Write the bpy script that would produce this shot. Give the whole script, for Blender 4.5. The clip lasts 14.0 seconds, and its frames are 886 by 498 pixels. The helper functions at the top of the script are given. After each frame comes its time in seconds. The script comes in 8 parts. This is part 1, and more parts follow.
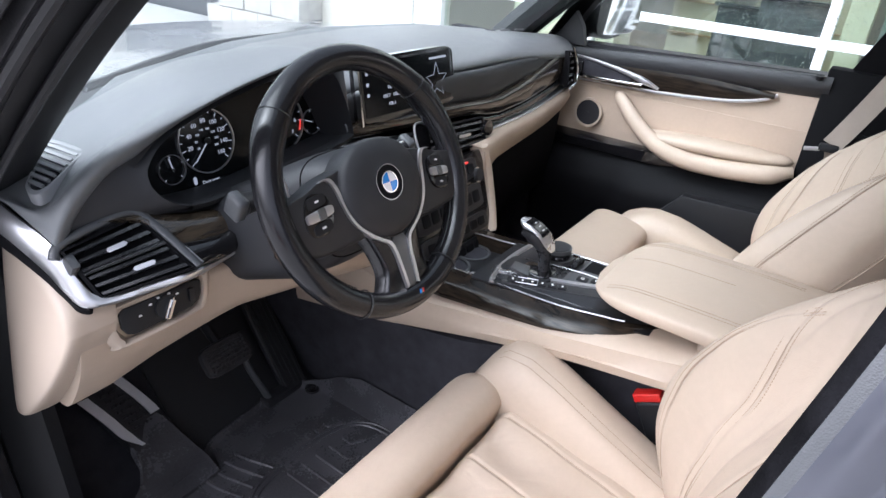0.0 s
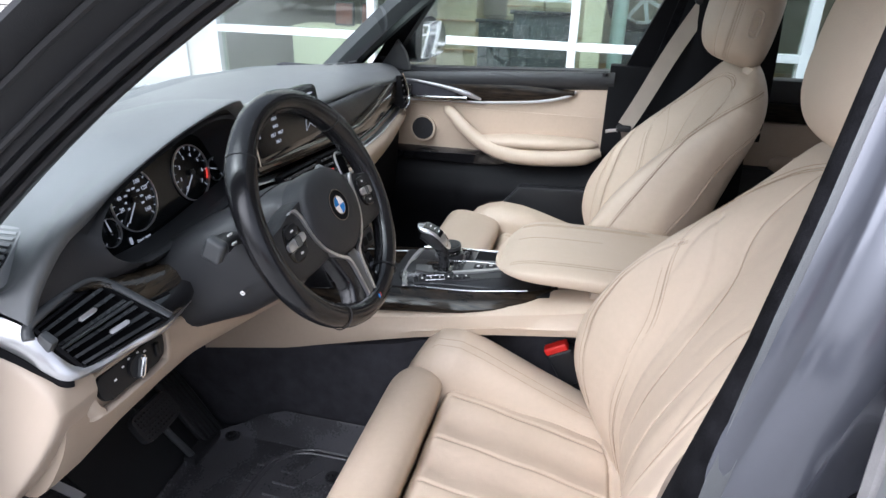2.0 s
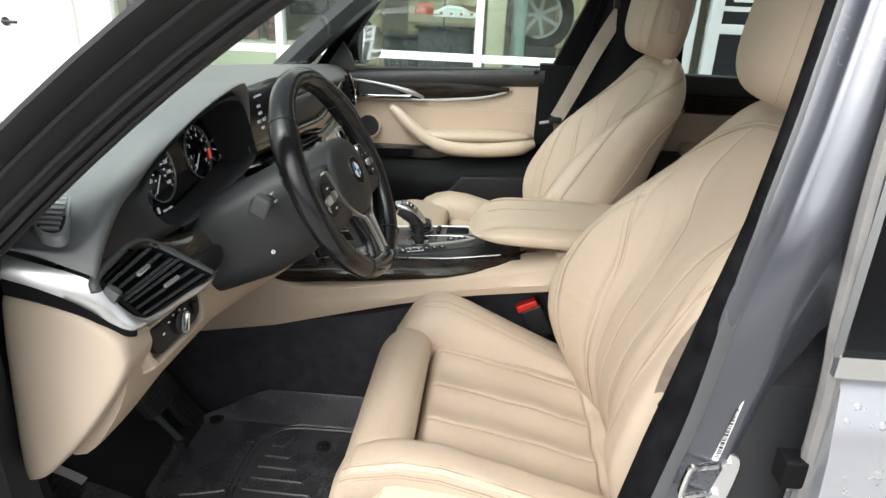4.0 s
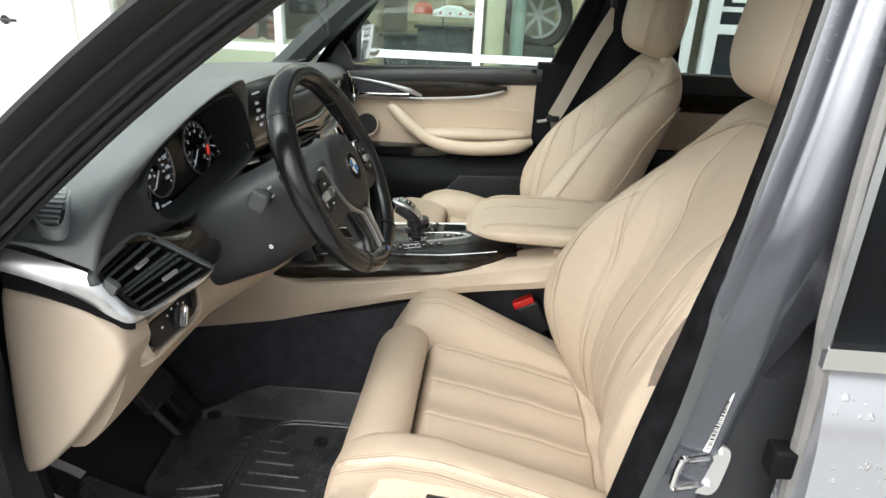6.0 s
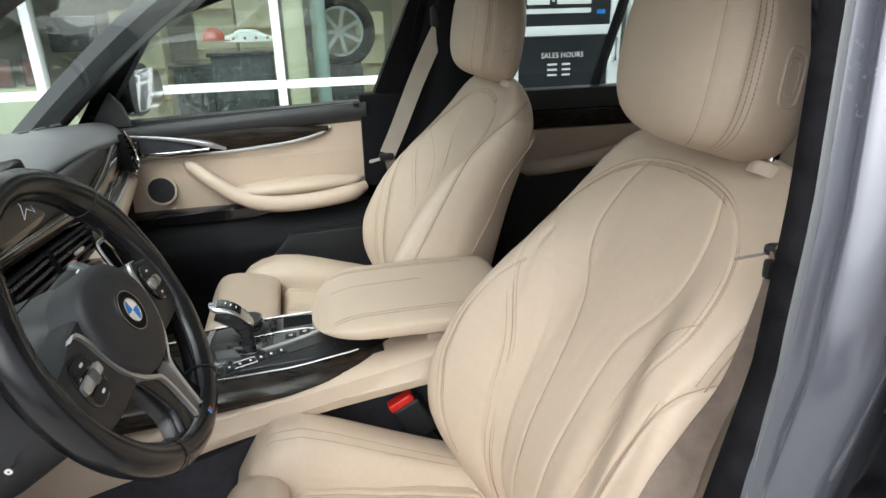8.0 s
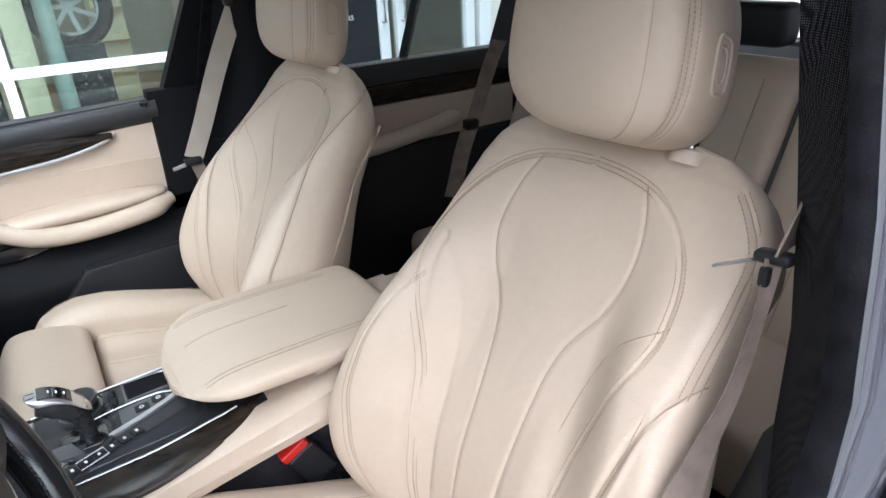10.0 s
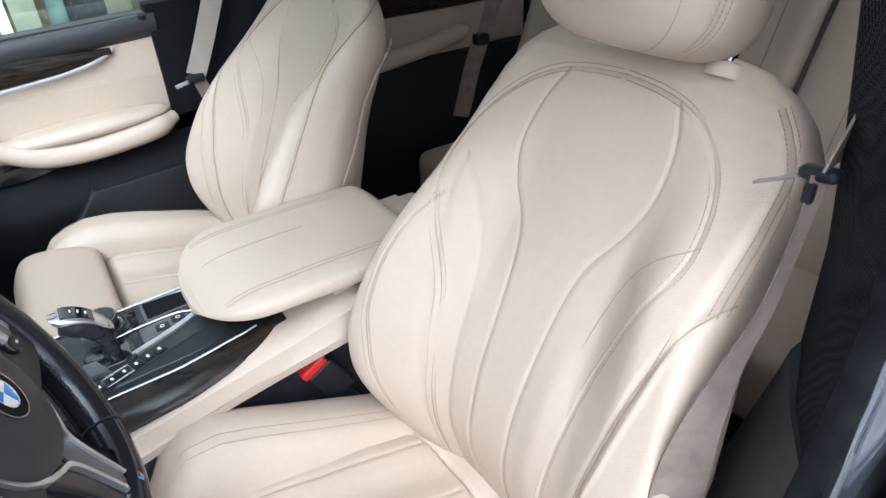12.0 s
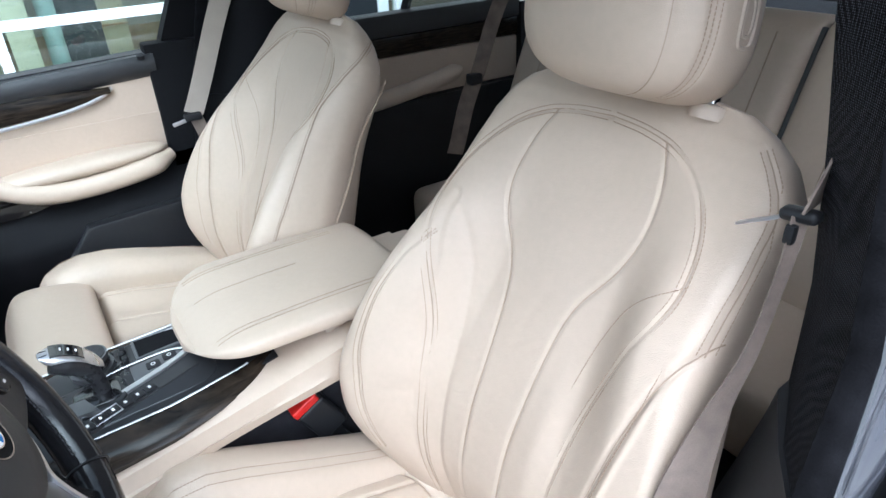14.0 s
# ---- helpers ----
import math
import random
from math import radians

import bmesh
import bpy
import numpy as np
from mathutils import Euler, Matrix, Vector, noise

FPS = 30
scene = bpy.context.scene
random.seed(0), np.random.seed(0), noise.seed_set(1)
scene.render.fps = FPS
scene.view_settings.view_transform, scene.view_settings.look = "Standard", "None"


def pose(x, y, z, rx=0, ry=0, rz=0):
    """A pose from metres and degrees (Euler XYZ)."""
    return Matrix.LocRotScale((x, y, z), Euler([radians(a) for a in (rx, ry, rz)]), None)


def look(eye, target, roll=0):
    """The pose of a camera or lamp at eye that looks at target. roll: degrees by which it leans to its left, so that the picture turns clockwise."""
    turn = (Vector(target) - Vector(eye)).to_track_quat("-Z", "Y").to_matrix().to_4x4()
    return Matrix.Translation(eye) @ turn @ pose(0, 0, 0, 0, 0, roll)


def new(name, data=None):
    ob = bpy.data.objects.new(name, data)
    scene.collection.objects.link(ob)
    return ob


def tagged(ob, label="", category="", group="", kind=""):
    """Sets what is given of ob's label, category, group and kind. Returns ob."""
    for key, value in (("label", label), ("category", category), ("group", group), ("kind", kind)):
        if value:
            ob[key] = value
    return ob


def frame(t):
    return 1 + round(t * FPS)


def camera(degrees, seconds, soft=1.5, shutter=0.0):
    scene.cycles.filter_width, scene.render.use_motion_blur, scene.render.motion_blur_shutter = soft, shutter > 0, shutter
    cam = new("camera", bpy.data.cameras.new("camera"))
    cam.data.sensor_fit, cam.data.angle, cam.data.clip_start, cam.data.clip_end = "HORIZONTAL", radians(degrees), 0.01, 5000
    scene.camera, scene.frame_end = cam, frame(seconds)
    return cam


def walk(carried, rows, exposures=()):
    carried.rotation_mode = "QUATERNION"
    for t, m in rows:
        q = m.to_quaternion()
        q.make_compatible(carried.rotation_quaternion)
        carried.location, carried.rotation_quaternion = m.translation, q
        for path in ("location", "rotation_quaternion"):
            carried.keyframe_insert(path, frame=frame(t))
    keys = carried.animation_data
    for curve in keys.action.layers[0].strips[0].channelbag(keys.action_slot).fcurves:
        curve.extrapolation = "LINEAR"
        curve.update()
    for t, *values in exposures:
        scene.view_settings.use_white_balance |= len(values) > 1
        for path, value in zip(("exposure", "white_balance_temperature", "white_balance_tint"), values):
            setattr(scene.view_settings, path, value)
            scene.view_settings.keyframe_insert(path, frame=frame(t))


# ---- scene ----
cam = camera(69.5, 14.0)
PATH = [
    (0, (-0.948, -0.008, 1.328), (0.542, 0.951, 0.4), 4.9),
    (0.5, (-0.943, 0.001, 1.329), (0.555, 0.947, 0.4), 4.9),
    (1, (-0.975, 0.016, 1.33), (0.58, 0.885, 0.422), 4.3),
    (1.5, (-1.053, 0.075, 1.34), (0.627, 0.725, 0.472), 2.9),
    (2, (-1.143, 0.11, 1.345), (0.628, 0.537, 0.52), 1.6),
    (2.2, (-1.181, 0.116, 1.34), (0.617, 0.463, 0.536), 1.4),
    (2.5, (-1.207, 0.134, 1.33), (0.612, 0.418, 0.548), 0.9),
    (3, (-1.264, 0.209, 1.315), (0.568, 0.371, 0.528), 1.9),
    (5.5, (-1.334, 0.25, 1.3), (0.514, 0.361, 0.543), 2.7),
    (6, (-1.329, 0.236, 1.3), (0.516, 0.355, 0.537), 2.7),
    (6.5, (-1.318, 0.213, 1.304), (0.524, 0.355, 0.537), 2.2),
    (7, (-1.261, 0.222, 1.308), (0.586, 0.328, 0.55), 0.5),
    (7.5, (-1.141, 0.255, 1.315), (0.712, 0.134, 0.571), -1.0),
    (8, (-1.017, 0.253, 1.321), (0.807, -0.133, 0.596), -1.4),
    (8.2, (-0.982, 0.251, 1.332), (0.824, -0.228, 0.618), -1.2),
    (8.5, (-0.935, 0.269, 1.341), (0.828, -0.359, 0.637), -2.9),
    (9, (-0.877, 0.287, 1.359), (0.775, -0.531, 0.583), -5.3),
    (9.2, (-0.869, 0.299, 1.356), (0.742, -0.598, 0.581), -4.9),
    (11.3, (-0.836, 0.351, 1.349), (0.643, -0.622, 0.42), -2.7),
    (11.5, (-0.834, 0.349, 1.347), (0.635, -0.602, 0.379), -2.7),
    (12, (-0.83, 0.353, 1.345), (0.607, -0.545, 0.283), -3.1),
    (12.5, (-0.831, 0.355, 1.343), (0.583, -0.501, 0.218), -3.4),
    (13, (-0.833, 0.356, 1.344), (0.575, -0.489, 0.201), -3.6),
    (13.5, (-0.834, 0.353, 1.348), (0.6, -0.52, 0.26), -3.5),
    (14, (-0.836, 0.349, 1.351), (0.638, -0.592, 0.382), -2.8),
]
EXPO = [
    (0, 1.26, 5780, 17), (1.5, 1.15, 5680, 17), (2.2, 1.1, 5900, 13), (2.6, 1.1, 6130, 12), (3, 1.0, 6500, 9), (7.5, 0.95, 6500, 6), (8.2, 0.94, 6120, 10),
    (9, 1.12, 5800, 13), (11.5, 1.26, 5580, 11), (12.5, 1.39, 5300, 9), (13.5, 1.41, 5260, 8), (14, 1.37, 5310, 9),
]
walk(cam, [(t, look(eye, target, roll)) for t, eye, target, roll in PATH], EXPO)

# ---- light: overcast day ----
world = bpy.data.worlds.new("overcast_sky")
scene.world = world
world.use_nodes = True
wn = world.node_tree
wn.nodes.clear()
w_out = wn.nodes.new("ShaderNodeOutputWorld")
w_bg = wn.nodes.new("ShaderNodeBackground")
w_sky = wn.nodes.new("ShaderNodeTexSky")
w_sky.sky_type = "NISHITA"
w_sky.sun_disc = False
w_sky.sun_elevation = radians(50)
w_sky.sun_rotation = radians(304)
w_sky.dust_density = 6.0
w_sky.air_density = 1.0
w_grey = wn.nodes.new("ShaderNodeHueSaturation")
w_grey.inputs["Saturation"].default_value = 0.22
w_bg.inputs["Strength"].default_value = 0.15
wn.links.new(w_sky.outputs[0], w_grey.inputs["Color"])
wn.links.new(w_grey.outputs[0], w_bg.inputs["Color"])
wn.links.new(w_bg.outputs[0], w_out.inputs["Surface"])
sun_data = bpy.data.lights.new("sun", "SUN")
sun_data.energy, sun_data.angle, sun_data.color = 1.3, radians(75), (1.0, 0.98, 0.95)
sun = new("sun", sun_data)
sun.matrix_world = look((-4.2, 2.05, 6.0), (0, 0.2, 0.8))

# ---- materials ----
def mat(name, color, rough=0.5, metal=0.0, var=0.08, scale=6.0, bump=0.0, bscale=400.0, fine=None, coat=0.0, spec=0.5, wear=0.0, crease=0.0):
    m = bpy.data.materials.new(name)
    m.use_nodes = True
    nt = m.node_tree
    b = nt.nodes["Principled BSDF"]
    b.inputs["Metallic"].default_value = metal
    b.inputs["Coat Weight"].default_value = coat
    b.inputs["Coat Roughness"].default_value = 0.06
    b.inputs["Specular IOR Level"].default_value = spec
    tc = nt.nodes.new("ShaderNodeTexCoord")
    n1 = nt.nodes.new("ShaderNodeTexNoise")
    n1.inputs["Scale"].default_value, n1.inputs["Detail"].default_value = scale, 5
    nt.links.new(tc.outputs["Object"], n1.inputs["Vector"])
    n2 = nt.nodes.new("ShaderNodeTexNoise")
    n2.inputs["Scale"].default_value, n2.inputs["Detail"].default_value = scale * 22, 3
    nt.links.new(tc.outputs["Object"], n2.inputs["Vector"])
    add = nt.nodes.new("ShaderNodeMath")
    add.operation = "MULTIPLY_ADD"
    add.inputs[1].default_value = 0.35
    nt.links.new(n2.outputs["Fac"], add.inputs[0])
    nt.links.new(n1.outputs["Fac"], add.inputs[2])
    ramp = nt.nodes.new("ShaderNodeValToRGB")
    ramp.color_ramp.elements[0].position, ramp.color_ramp.elements[1].position = 0.42, 0.92
    lo, hi = [c * (1 - var) for c in color], [min(1, c * (1 + var)) for c in color]
    ramp.color_ramp.elements[0].color, ramp.color_ramp.elements[1].color = (*lo, 1), (*hi, 1)
    nt.links.new(add.outputs[0], ramp.inputs["Fac"])
    nt.links.new(ramp.outputs["Color"], b.inputs["Base Color"])
    rr = nt.nodes.new("ShaderNodeMapRange")
    rr.inputs["From Min"].default_value, rr.inputs["From Max"].default_value = 0.35, 0.95
    rr.inputs["To Min"].default_value, rr.inputs["To Max"].default_value = max(0.02, rough - 0.07 - wear), min(1, rough + 0.07)
    nt.links.new(add.outputs[0], rr.inputs["Value"])
    nt.links.new(rr.outputs[0], b.inputs["Roughness"])
    if bump:
        if fine == "cells":
            tx = nt.nodes.new("ShaderNodeTexVoronoi")
            tx.inputs["Scale"].default_value = bscale
            out = tx.outputs["Distance"]
        elif fine == "weave":
            tx = nt.nodes.new("ShaderNodeTexMagic")
            tx.inputs["Scale"].default_value, tx.turbulence_depth = bscale, 1
            out = tx.outputs["Fac"]
        else:
            tx = nt.nodes.new("ShaderNodeTexNoise")
            tx.inputs["Scale"].default_value, tx.inputs["Detail"].default_value = bscale, 4
            out = tx.outputs["Fac"]
        nt.links.new(tc.outputs["Object"], tx.inputs["Vector"])
        bp = nt.nodes.new("ShaderNodeBump")
        bp.inputs["Strength"].default_value, bp.inputs["Distance"].default_value = bump, 0.001
        nt.links.new(out, bp.inputs["Height"])
        nt.links.new(bp.outputs[0], b.inputs["Normal"])
    if crease:
        cz = nt.nodes.new("ShaderNodeTexNoise")
        cz.inputs["Scale"].default_value, cz.inputs["Detail"].default_value, cz.inputs["Distortion"].default_value = 22, 3, 1.2
        nt.links.new(tc.outputs["Object"], cz.inputs["Vector"])
        b2 = nt.nodes.new("ShaderNodeBump")
        b2.inputs["Strength"].default_value, b2.inputs["Distance"].default_value = crease, 0.006
        nt.links.new(cz.outputs["Fac"], b2.inputs["Height"])
        nt.links.new(bp.outputs[0], b2.inputs["Normal"])
        nt.links.new(b2.outputs[0], b.inputs["Normal"])
    return m


def glass(name, tint=(0.92, 0.97, 0.95), gloss=0.9, base=0.05):
    m = bpy.data.materials.new(name)
    m.use_nodes = True
    nt = m.node_tree
    nt.nodes.clear()
    o = nt.nodes.new("ShaderNodeOutputMaterial")
    mix = nt.nodes.new("ShaderNodeMixShader")
    tr = nt.nodes.new("ShaderNodeBsdfTransparent")
    gl = nt.nodes.new("ShaderNodeBsdfGlossy")
    lw = nt.nodes.new("ShaderNodeLayerWeight")
    lw.inputs["Blend"].default_value = 0.5
    pw = nt.nodes.new("ShaderNodeMath")
    pw.operation = "POWER"
    pw.inputs[1].default_value = 5.0
    fr = nt.nodes.new("ShaderNodeMath")
    fr.operation = "MULTIPLY_ADD"
    fr.inputs[1].default_value, fr.inputs[2].default_value = 0.85, base
    nt.links.new(lw.outputs["Facing"], pw.inputs[0])
    nt.links.new(pw.outputs[0], fr.inputs[0])
    tr.inputs["Color"].default_value = (*tint, 1)
    gl.inputs["Color"].default_value = (gloss, gloss, gloss, 1)
    gl.inputs["Roughness"].default_value = 0.01
    nt.links.new(fr.outputs[0], mix.inputs[0])
    nt.links.new(tr.outputs[0], mix.inputs[1])
    nt.links.new(gl.outputs[0], mix.inputs[2])
    nt.links.new(mix.outputs[0], o.inputs["Surface"])
    return m


def glow(name, color, strength):
    m = bpy.data.materials.new(name)
    m.use_nodes = True
    b = m.node_tree.nodes["Principled BSDF"]
    b.inputs["Base Color"].default_value = (*[c * 0.3 for c in color], 1)
    b.inputs["Emission Color"].default_value = (*color, 1)
    b.inputs["Emission Strength"].default_value = strength
    return m


def wood(name, dark, light, rough=0.24, coat=0.35, spec=0.5):
    m = mat(name, dark, rough, coat=coat, spec=spec)
    nt = m.node_tree
    b = nt.nodes["Principled BSDF"]
    tc = nt.nodes.new("ShaderNodeTexCoord")
    mp = nt.nodes.new("ShaderNodeMapping")
    mp.inputs["Scale"].default_value = (4, 4, 40)
    wv = nt.nodes.new("ShaderNodeTexNoise")
    wv.inputs["Scale"].default_value, wv.inputs["Detail"].default_value, wv.inputs["Distortion"].default_value = 6, 6, 0.6
    rp = nt.nodes.new("ShaderNodeValToRGB")
    rp.color_ramp.elements[0].position, rp.color_ramp.elements[1].position = 0.35, 0.7
    rp.color_ramp.elements[0].color, rp.color_ramp.elements[1].color = (*dark, 1), (*light, 1)
    nt.links.new(tc.outputs["Object"], mp.inputs[0])
    nt.links.new(mp.outputs[0], wv.inputs["Vector"])
    nt.links.new(wv.outputs["Fac"], rp.inputs["Fac"])
    nt.links.new(rp.outputs["Color"], b.inputs["Base Color"])
    return m


CREAM = mat("cream_leather", (0.465, 0.378, 0.292), 0.47, var=0.07, scale=5, bump=0.22, bscale=900, fine="cells", crease=0.16)
CREAMP = mat("cream_plastic", (0.46, 0.38, 0.30), 0.5, var=0.03, scale=4, bump=0.15, bscale=1200)
THREAD = mat("tan_thread", (0.3, 0.22, 0.155), 0.8, var=0.1)
# seam colour darker than the leather, standing for shade in the grooves
SEAMC = mat("shaded_seam_thread", (0.34, 0.265, 0.2), 0.9, var=0.1, spec=0.1)
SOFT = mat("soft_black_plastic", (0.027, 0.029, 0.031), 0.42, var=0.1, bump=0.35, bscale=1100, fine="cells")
# dash skin lighter than the black plastic: sky sheen put into its colour
DASHTOP = mat("dash_skin_with_sheen", (0.15, 0.158, 0.162), 0.36, var=0.08, bump=0.3, bscale=1100, fine="cells", spec=0.7)
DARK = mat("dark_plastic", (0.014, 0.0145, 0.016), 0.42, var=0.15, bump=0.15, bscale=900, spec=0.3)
BLACK = mat("black_carpet", (0.036, 0.036, 0.042), 0.95, var=0.3, scale=30, bump=0.8, bscale=700, spec=0.2)
GLOSSY = mat("piano_black", (0.008, 0.008, 0.009), 0.12, var=0.1, coat=0.5)
LEATHER = mat("worn_black_leather", (0.011, 0.011, 0.0125), 0.22, var=0.25, scale=8, bump=0.07, bscale=700, fine="cells", wear=0.06, spec=0.5)
FLOCK = mat("black_flocked_seal", (0.007, 0.007, 0.008), 0.95, var=0.6, scale=40, bump=0.8, bscale=500, spec=0.05)
CHAR = mat("charcoal_plastic", (0.02, 0.021, 0.0235), 0.5, var=0.08, bump=0.3, bscale=900)
MATR = mat("worn_mat_rubber", (0.06, 0.06, 0.066), 0.27, var=0.35, scale=9, bump=0.4, bscale=300)
DCHROME = mat("dark_chrome", (0.4, 0.4, 0.41), 0.14, metal=1.0, var=0.03)
GREYD = mat("dark_grey_satin_plastic", (0.07, 0.074, 0.078), 0.36, var=0.08, bump=0.2, bscale=1100, fine="cells")
SLAT = mat("satin_black_slat", (0.02, 0.021, 0.023), 0.26, var=0.1)
VENTG = mat("grey_vent_plastic", (0.3, 0.31, 0.315), 0.5, var=0.05)
GREYR = mat("faded_grey_rubber", (0.17, 0.165, 0.165), 0.5, var=0.2, scale=30, bump=0.3, bscale=500)
RUBBER = mat("black_rubber", (0.027, 0.027, 0.03), 0.42, var=0.2, scale=14, bump=0.4, bscale=500, spec=0.3)
SILVER = mat("satin_aluminium", (0.66, 0.66, 0.67), 0.3, metal=0.9, var=0.04)
# paler, less metallic silver: the foot rest strips' bright reflection put in colour
SILVERLIT = mat("bright_reflection_metal", (0.72, 0.72, 0.74), 0.5, metal=0.25, var=0.05, scale=30)
CHROME = mat("chrome", (0.8, 0.8, 0.8), 0.08, metal=1.0, var=0.02)
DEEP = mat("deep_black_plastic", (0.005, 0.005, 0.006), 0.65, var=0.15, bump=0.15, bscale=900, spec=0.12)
GRAPH = mat("graphite_plate", (0.032, 0.033, 0.036), 0.3, metal=0.4, var=0.06)
GREYM = mat("graphite_metal_trim", (0.16, 0.165, 0.17), 0.38, metal=0.7, var=0.06)
# one veneer in two copies: dash lighter for reflections, doors and console darker
WOOD = wood("wood_veneer_sheen", (0.015, 0.012, 0.009), (0.055, 0.042, 0.028), 0.12, 0.6)
WOODD = wood("wood_veneer_dark", (0.007, 0.006, 0.005), (0.032, 0.023, 0.016), 0.18, 0.06, 0.18)
# car paint in two copies: jambs darkened for shade, outer skin lightened for skylight
PAINT = mat("car_paint_shaded", (0.085, 0.09, 0.108), 0.24, metal=0.45, var=0.05, coat=0.8)
PAINTL = mat("car_paint_lit", (0.36, 0.37, 0.4), 0.26, metal=0.4, var=0.04, coat=1.0)
WEAVE = mat("black_woven_cloth", (0.028, 0.028, 0.032), 0.9, var=0.2, scale=20, bump=1.0, bscale=420, fine="weave", spec=0.1)
_nt = WEAVE.node_tree
_vo = _nt.nodes.new("ShaderNodeTexVoronoi")
_vo.inputs["Scale"].default_value, _vo.inputs["Randomness"].default_value = 640, 0.12
_rp = _nt.nodes.new("ShaderNodeValToRGB")
_rp.color_ramp.elements[0].position, _rp.color_ramp.elements[1].position = 0.15, 0.5
_rp.color_ramp.elements[0].color, _rp.color_ramp.elements[1].color = (0.075, 0.077, 0.088, 1), (0.004, 0.004, 0.005, 1)
_nt.links.new(_nt.nodes["Texture Coordinate"].outputs["Object"], _vo.inputs["Vector"])
_nt.links.new(_vo.outputs["Distance"], _rp.inputs["Fac"])
_nt.links.new(_rp.outputs["Color"], _nt.nodes["Principled BSDF"].inputs["Base Color"])
# one webbing twice: a darkened copy for shaded runs, a pale lit copy
BELT = mat("belt_webbing_shaded", (0.185, 0.145, 0.118), 0.8, var=0.3, scale=34, bump=0.5, bscale=900)
BELTL = mat("belt_webbing_lit", (0.36, 0.315, 0.265), 0.75, var=0.08, scale=20, bump=0.5, bscale=900)
RED = mat("red_plastic", (0.62, 0.02, 0.015), 0.4, var=0.05)
WHITE = mat("white_print", (0.8, 0.8, 0.8), 0.5, var=0.02)
BLUE = mat("blue_enamel", (0.02, 0.2, 0.6), 0.2, var=0.02, coat=0.6)
GLASS = glass("car_window_glass", (0.80, 0.88, 0.86))
TINTED = glass("tinted_rear_glass", (0.36, 0.42, 0.41))
SCREEN = mat("black_screen_glass", (0.005, 0.006, 0.007), 0.14, var=0.1, spec=0.3)
LIT = glow("lit_display_white", (0.85, 0.9, 1.0), 0.15)
LITRED = glow("lit_display_red", (1.0, 0.06, 0.04), 0.4)


# ---- mesh helpers ----
def shade(bm, deg=38):
    bm.normal_update()
    lim = radians(deg)
    for f in bm.faces:
        f.smooth = True
    for e in bm.edges:
        if len(e.link_faces) == 2 and e.calc_face_angle(0) > lim:
            e.smooth = False


def part(name, bm, material, parent=None, label="", deg=38):
    """Links a bmesh as one mesh object under a thing or a part."""
    bmesh.ops.recalc_face_normals(bm, faces=bm.faces)
    shade(bm, deg)
    me = bpy.data.meshes.new(name)
    bm.to_mesh(me)
    bm.free()
    me.materials.append(material)
    ob = new(name, me)
    ob.parent = parent
    if label:
        ob["label"] = label
    return ob


def thing(name, label, category, group="", kind="", at=(0, 0, 0)):
    ob = new(name)
    ob.location = at
    ob.empty_display_size = 0.05
    return tagged(ob, label, category, group, kind)


def spl(pts, n):
    """n points on a smooth curve through pts."""
    p = np.array(pts, float)
    p = np.vstack([2 * p[0] - p[1], p, 2 * p[-1] - p[-2]])
    out = []
    for t in np.linspace(0, len(pts) - 1, n):
        i = min(int(t), len(pts) - 2)
        u = t - i
        a, b, c, d = p[i:i + 4]
        out.append(0.5 * (2 * b + (c - a) * u + (2 * a - 5 * b + 4 * c - d) * u * u + (3 * b - a - 3 * c + d) * u ** 3))
    return np.array(out)


def loft(bm, rings, closed=True, cap=True):
    vs = [[bm.verts.new(tuple(map(float, p))) for p in r] for r in rings]
    n = len(vs[0])
    for a, b in zip(vs, vs[1:]):
        for i in range(n if closed else n - 1):
            j = (i + 1) % n
            bm.faces.new((a[i], a[j], b[j], b[i]))
    if closed and cap:
        bm.faces.new(vs[0][::-1])
        bm.faces.new(vs[-1])
    return bm


def tube(bm, pts, r, n=8, closed=False, flat=1.0, up=(0, 0, 1), cap=True):
    """A tube along pts; r: a radius or one for each point; flat: its height over its width."""
    pts = np.array(pts, float)
    m = len(pts)
    rr = np.full(m, r) if np.isscalar(r) else np.array(r, float)
    rings = []
    for i in range(m):
        a, b = (pts[i - 1], pts[(i + 1) % m]) if closed else (pts[max(i - 1, 0)], pts[min(i + 1, m - 1)])
        d = (b - a) / max(np.linalg.norm(b - a), 1e-9)
        s = np.cross(d, up)
        s = np.cross(d, (1, 0, 0)) if np.linalg.norm(s) < 0.05 else s
        s /= np.linalg.norm(s)
        w = np.cross(s, d)
        rings.append([pts[i] + rr[i] * (math.cos(k) * s + flat * math.sin(k) * w) for k in np.arange(n) * 2 * math.pi / n])
    if closed:
        rings.append(rings[0])
    loft(bm, rings, cap=cap and not closed)
    if closed:
        bmesh.ops.remove_doubles(bm, verts=bm.verts, dist=1e-6)
    return bm


def rbox(bm, c, size, bev=0.003, seg=2, rot=None):
    m = Matrix.Translation(c) @ (rot or Matrix()) @ Matrix.Diagonal((*size, 1))
    g = bmesh.ops.create_cube(bm, size=1, matrix=m)
    if bev:
        es = list({e for v in g["verts"] for e in v.link_edges})
        bmesh.ops.bevel(bm, geom=es, offset=bev, segments=seg, affect="EDGES", profile=0.6)
    return bm


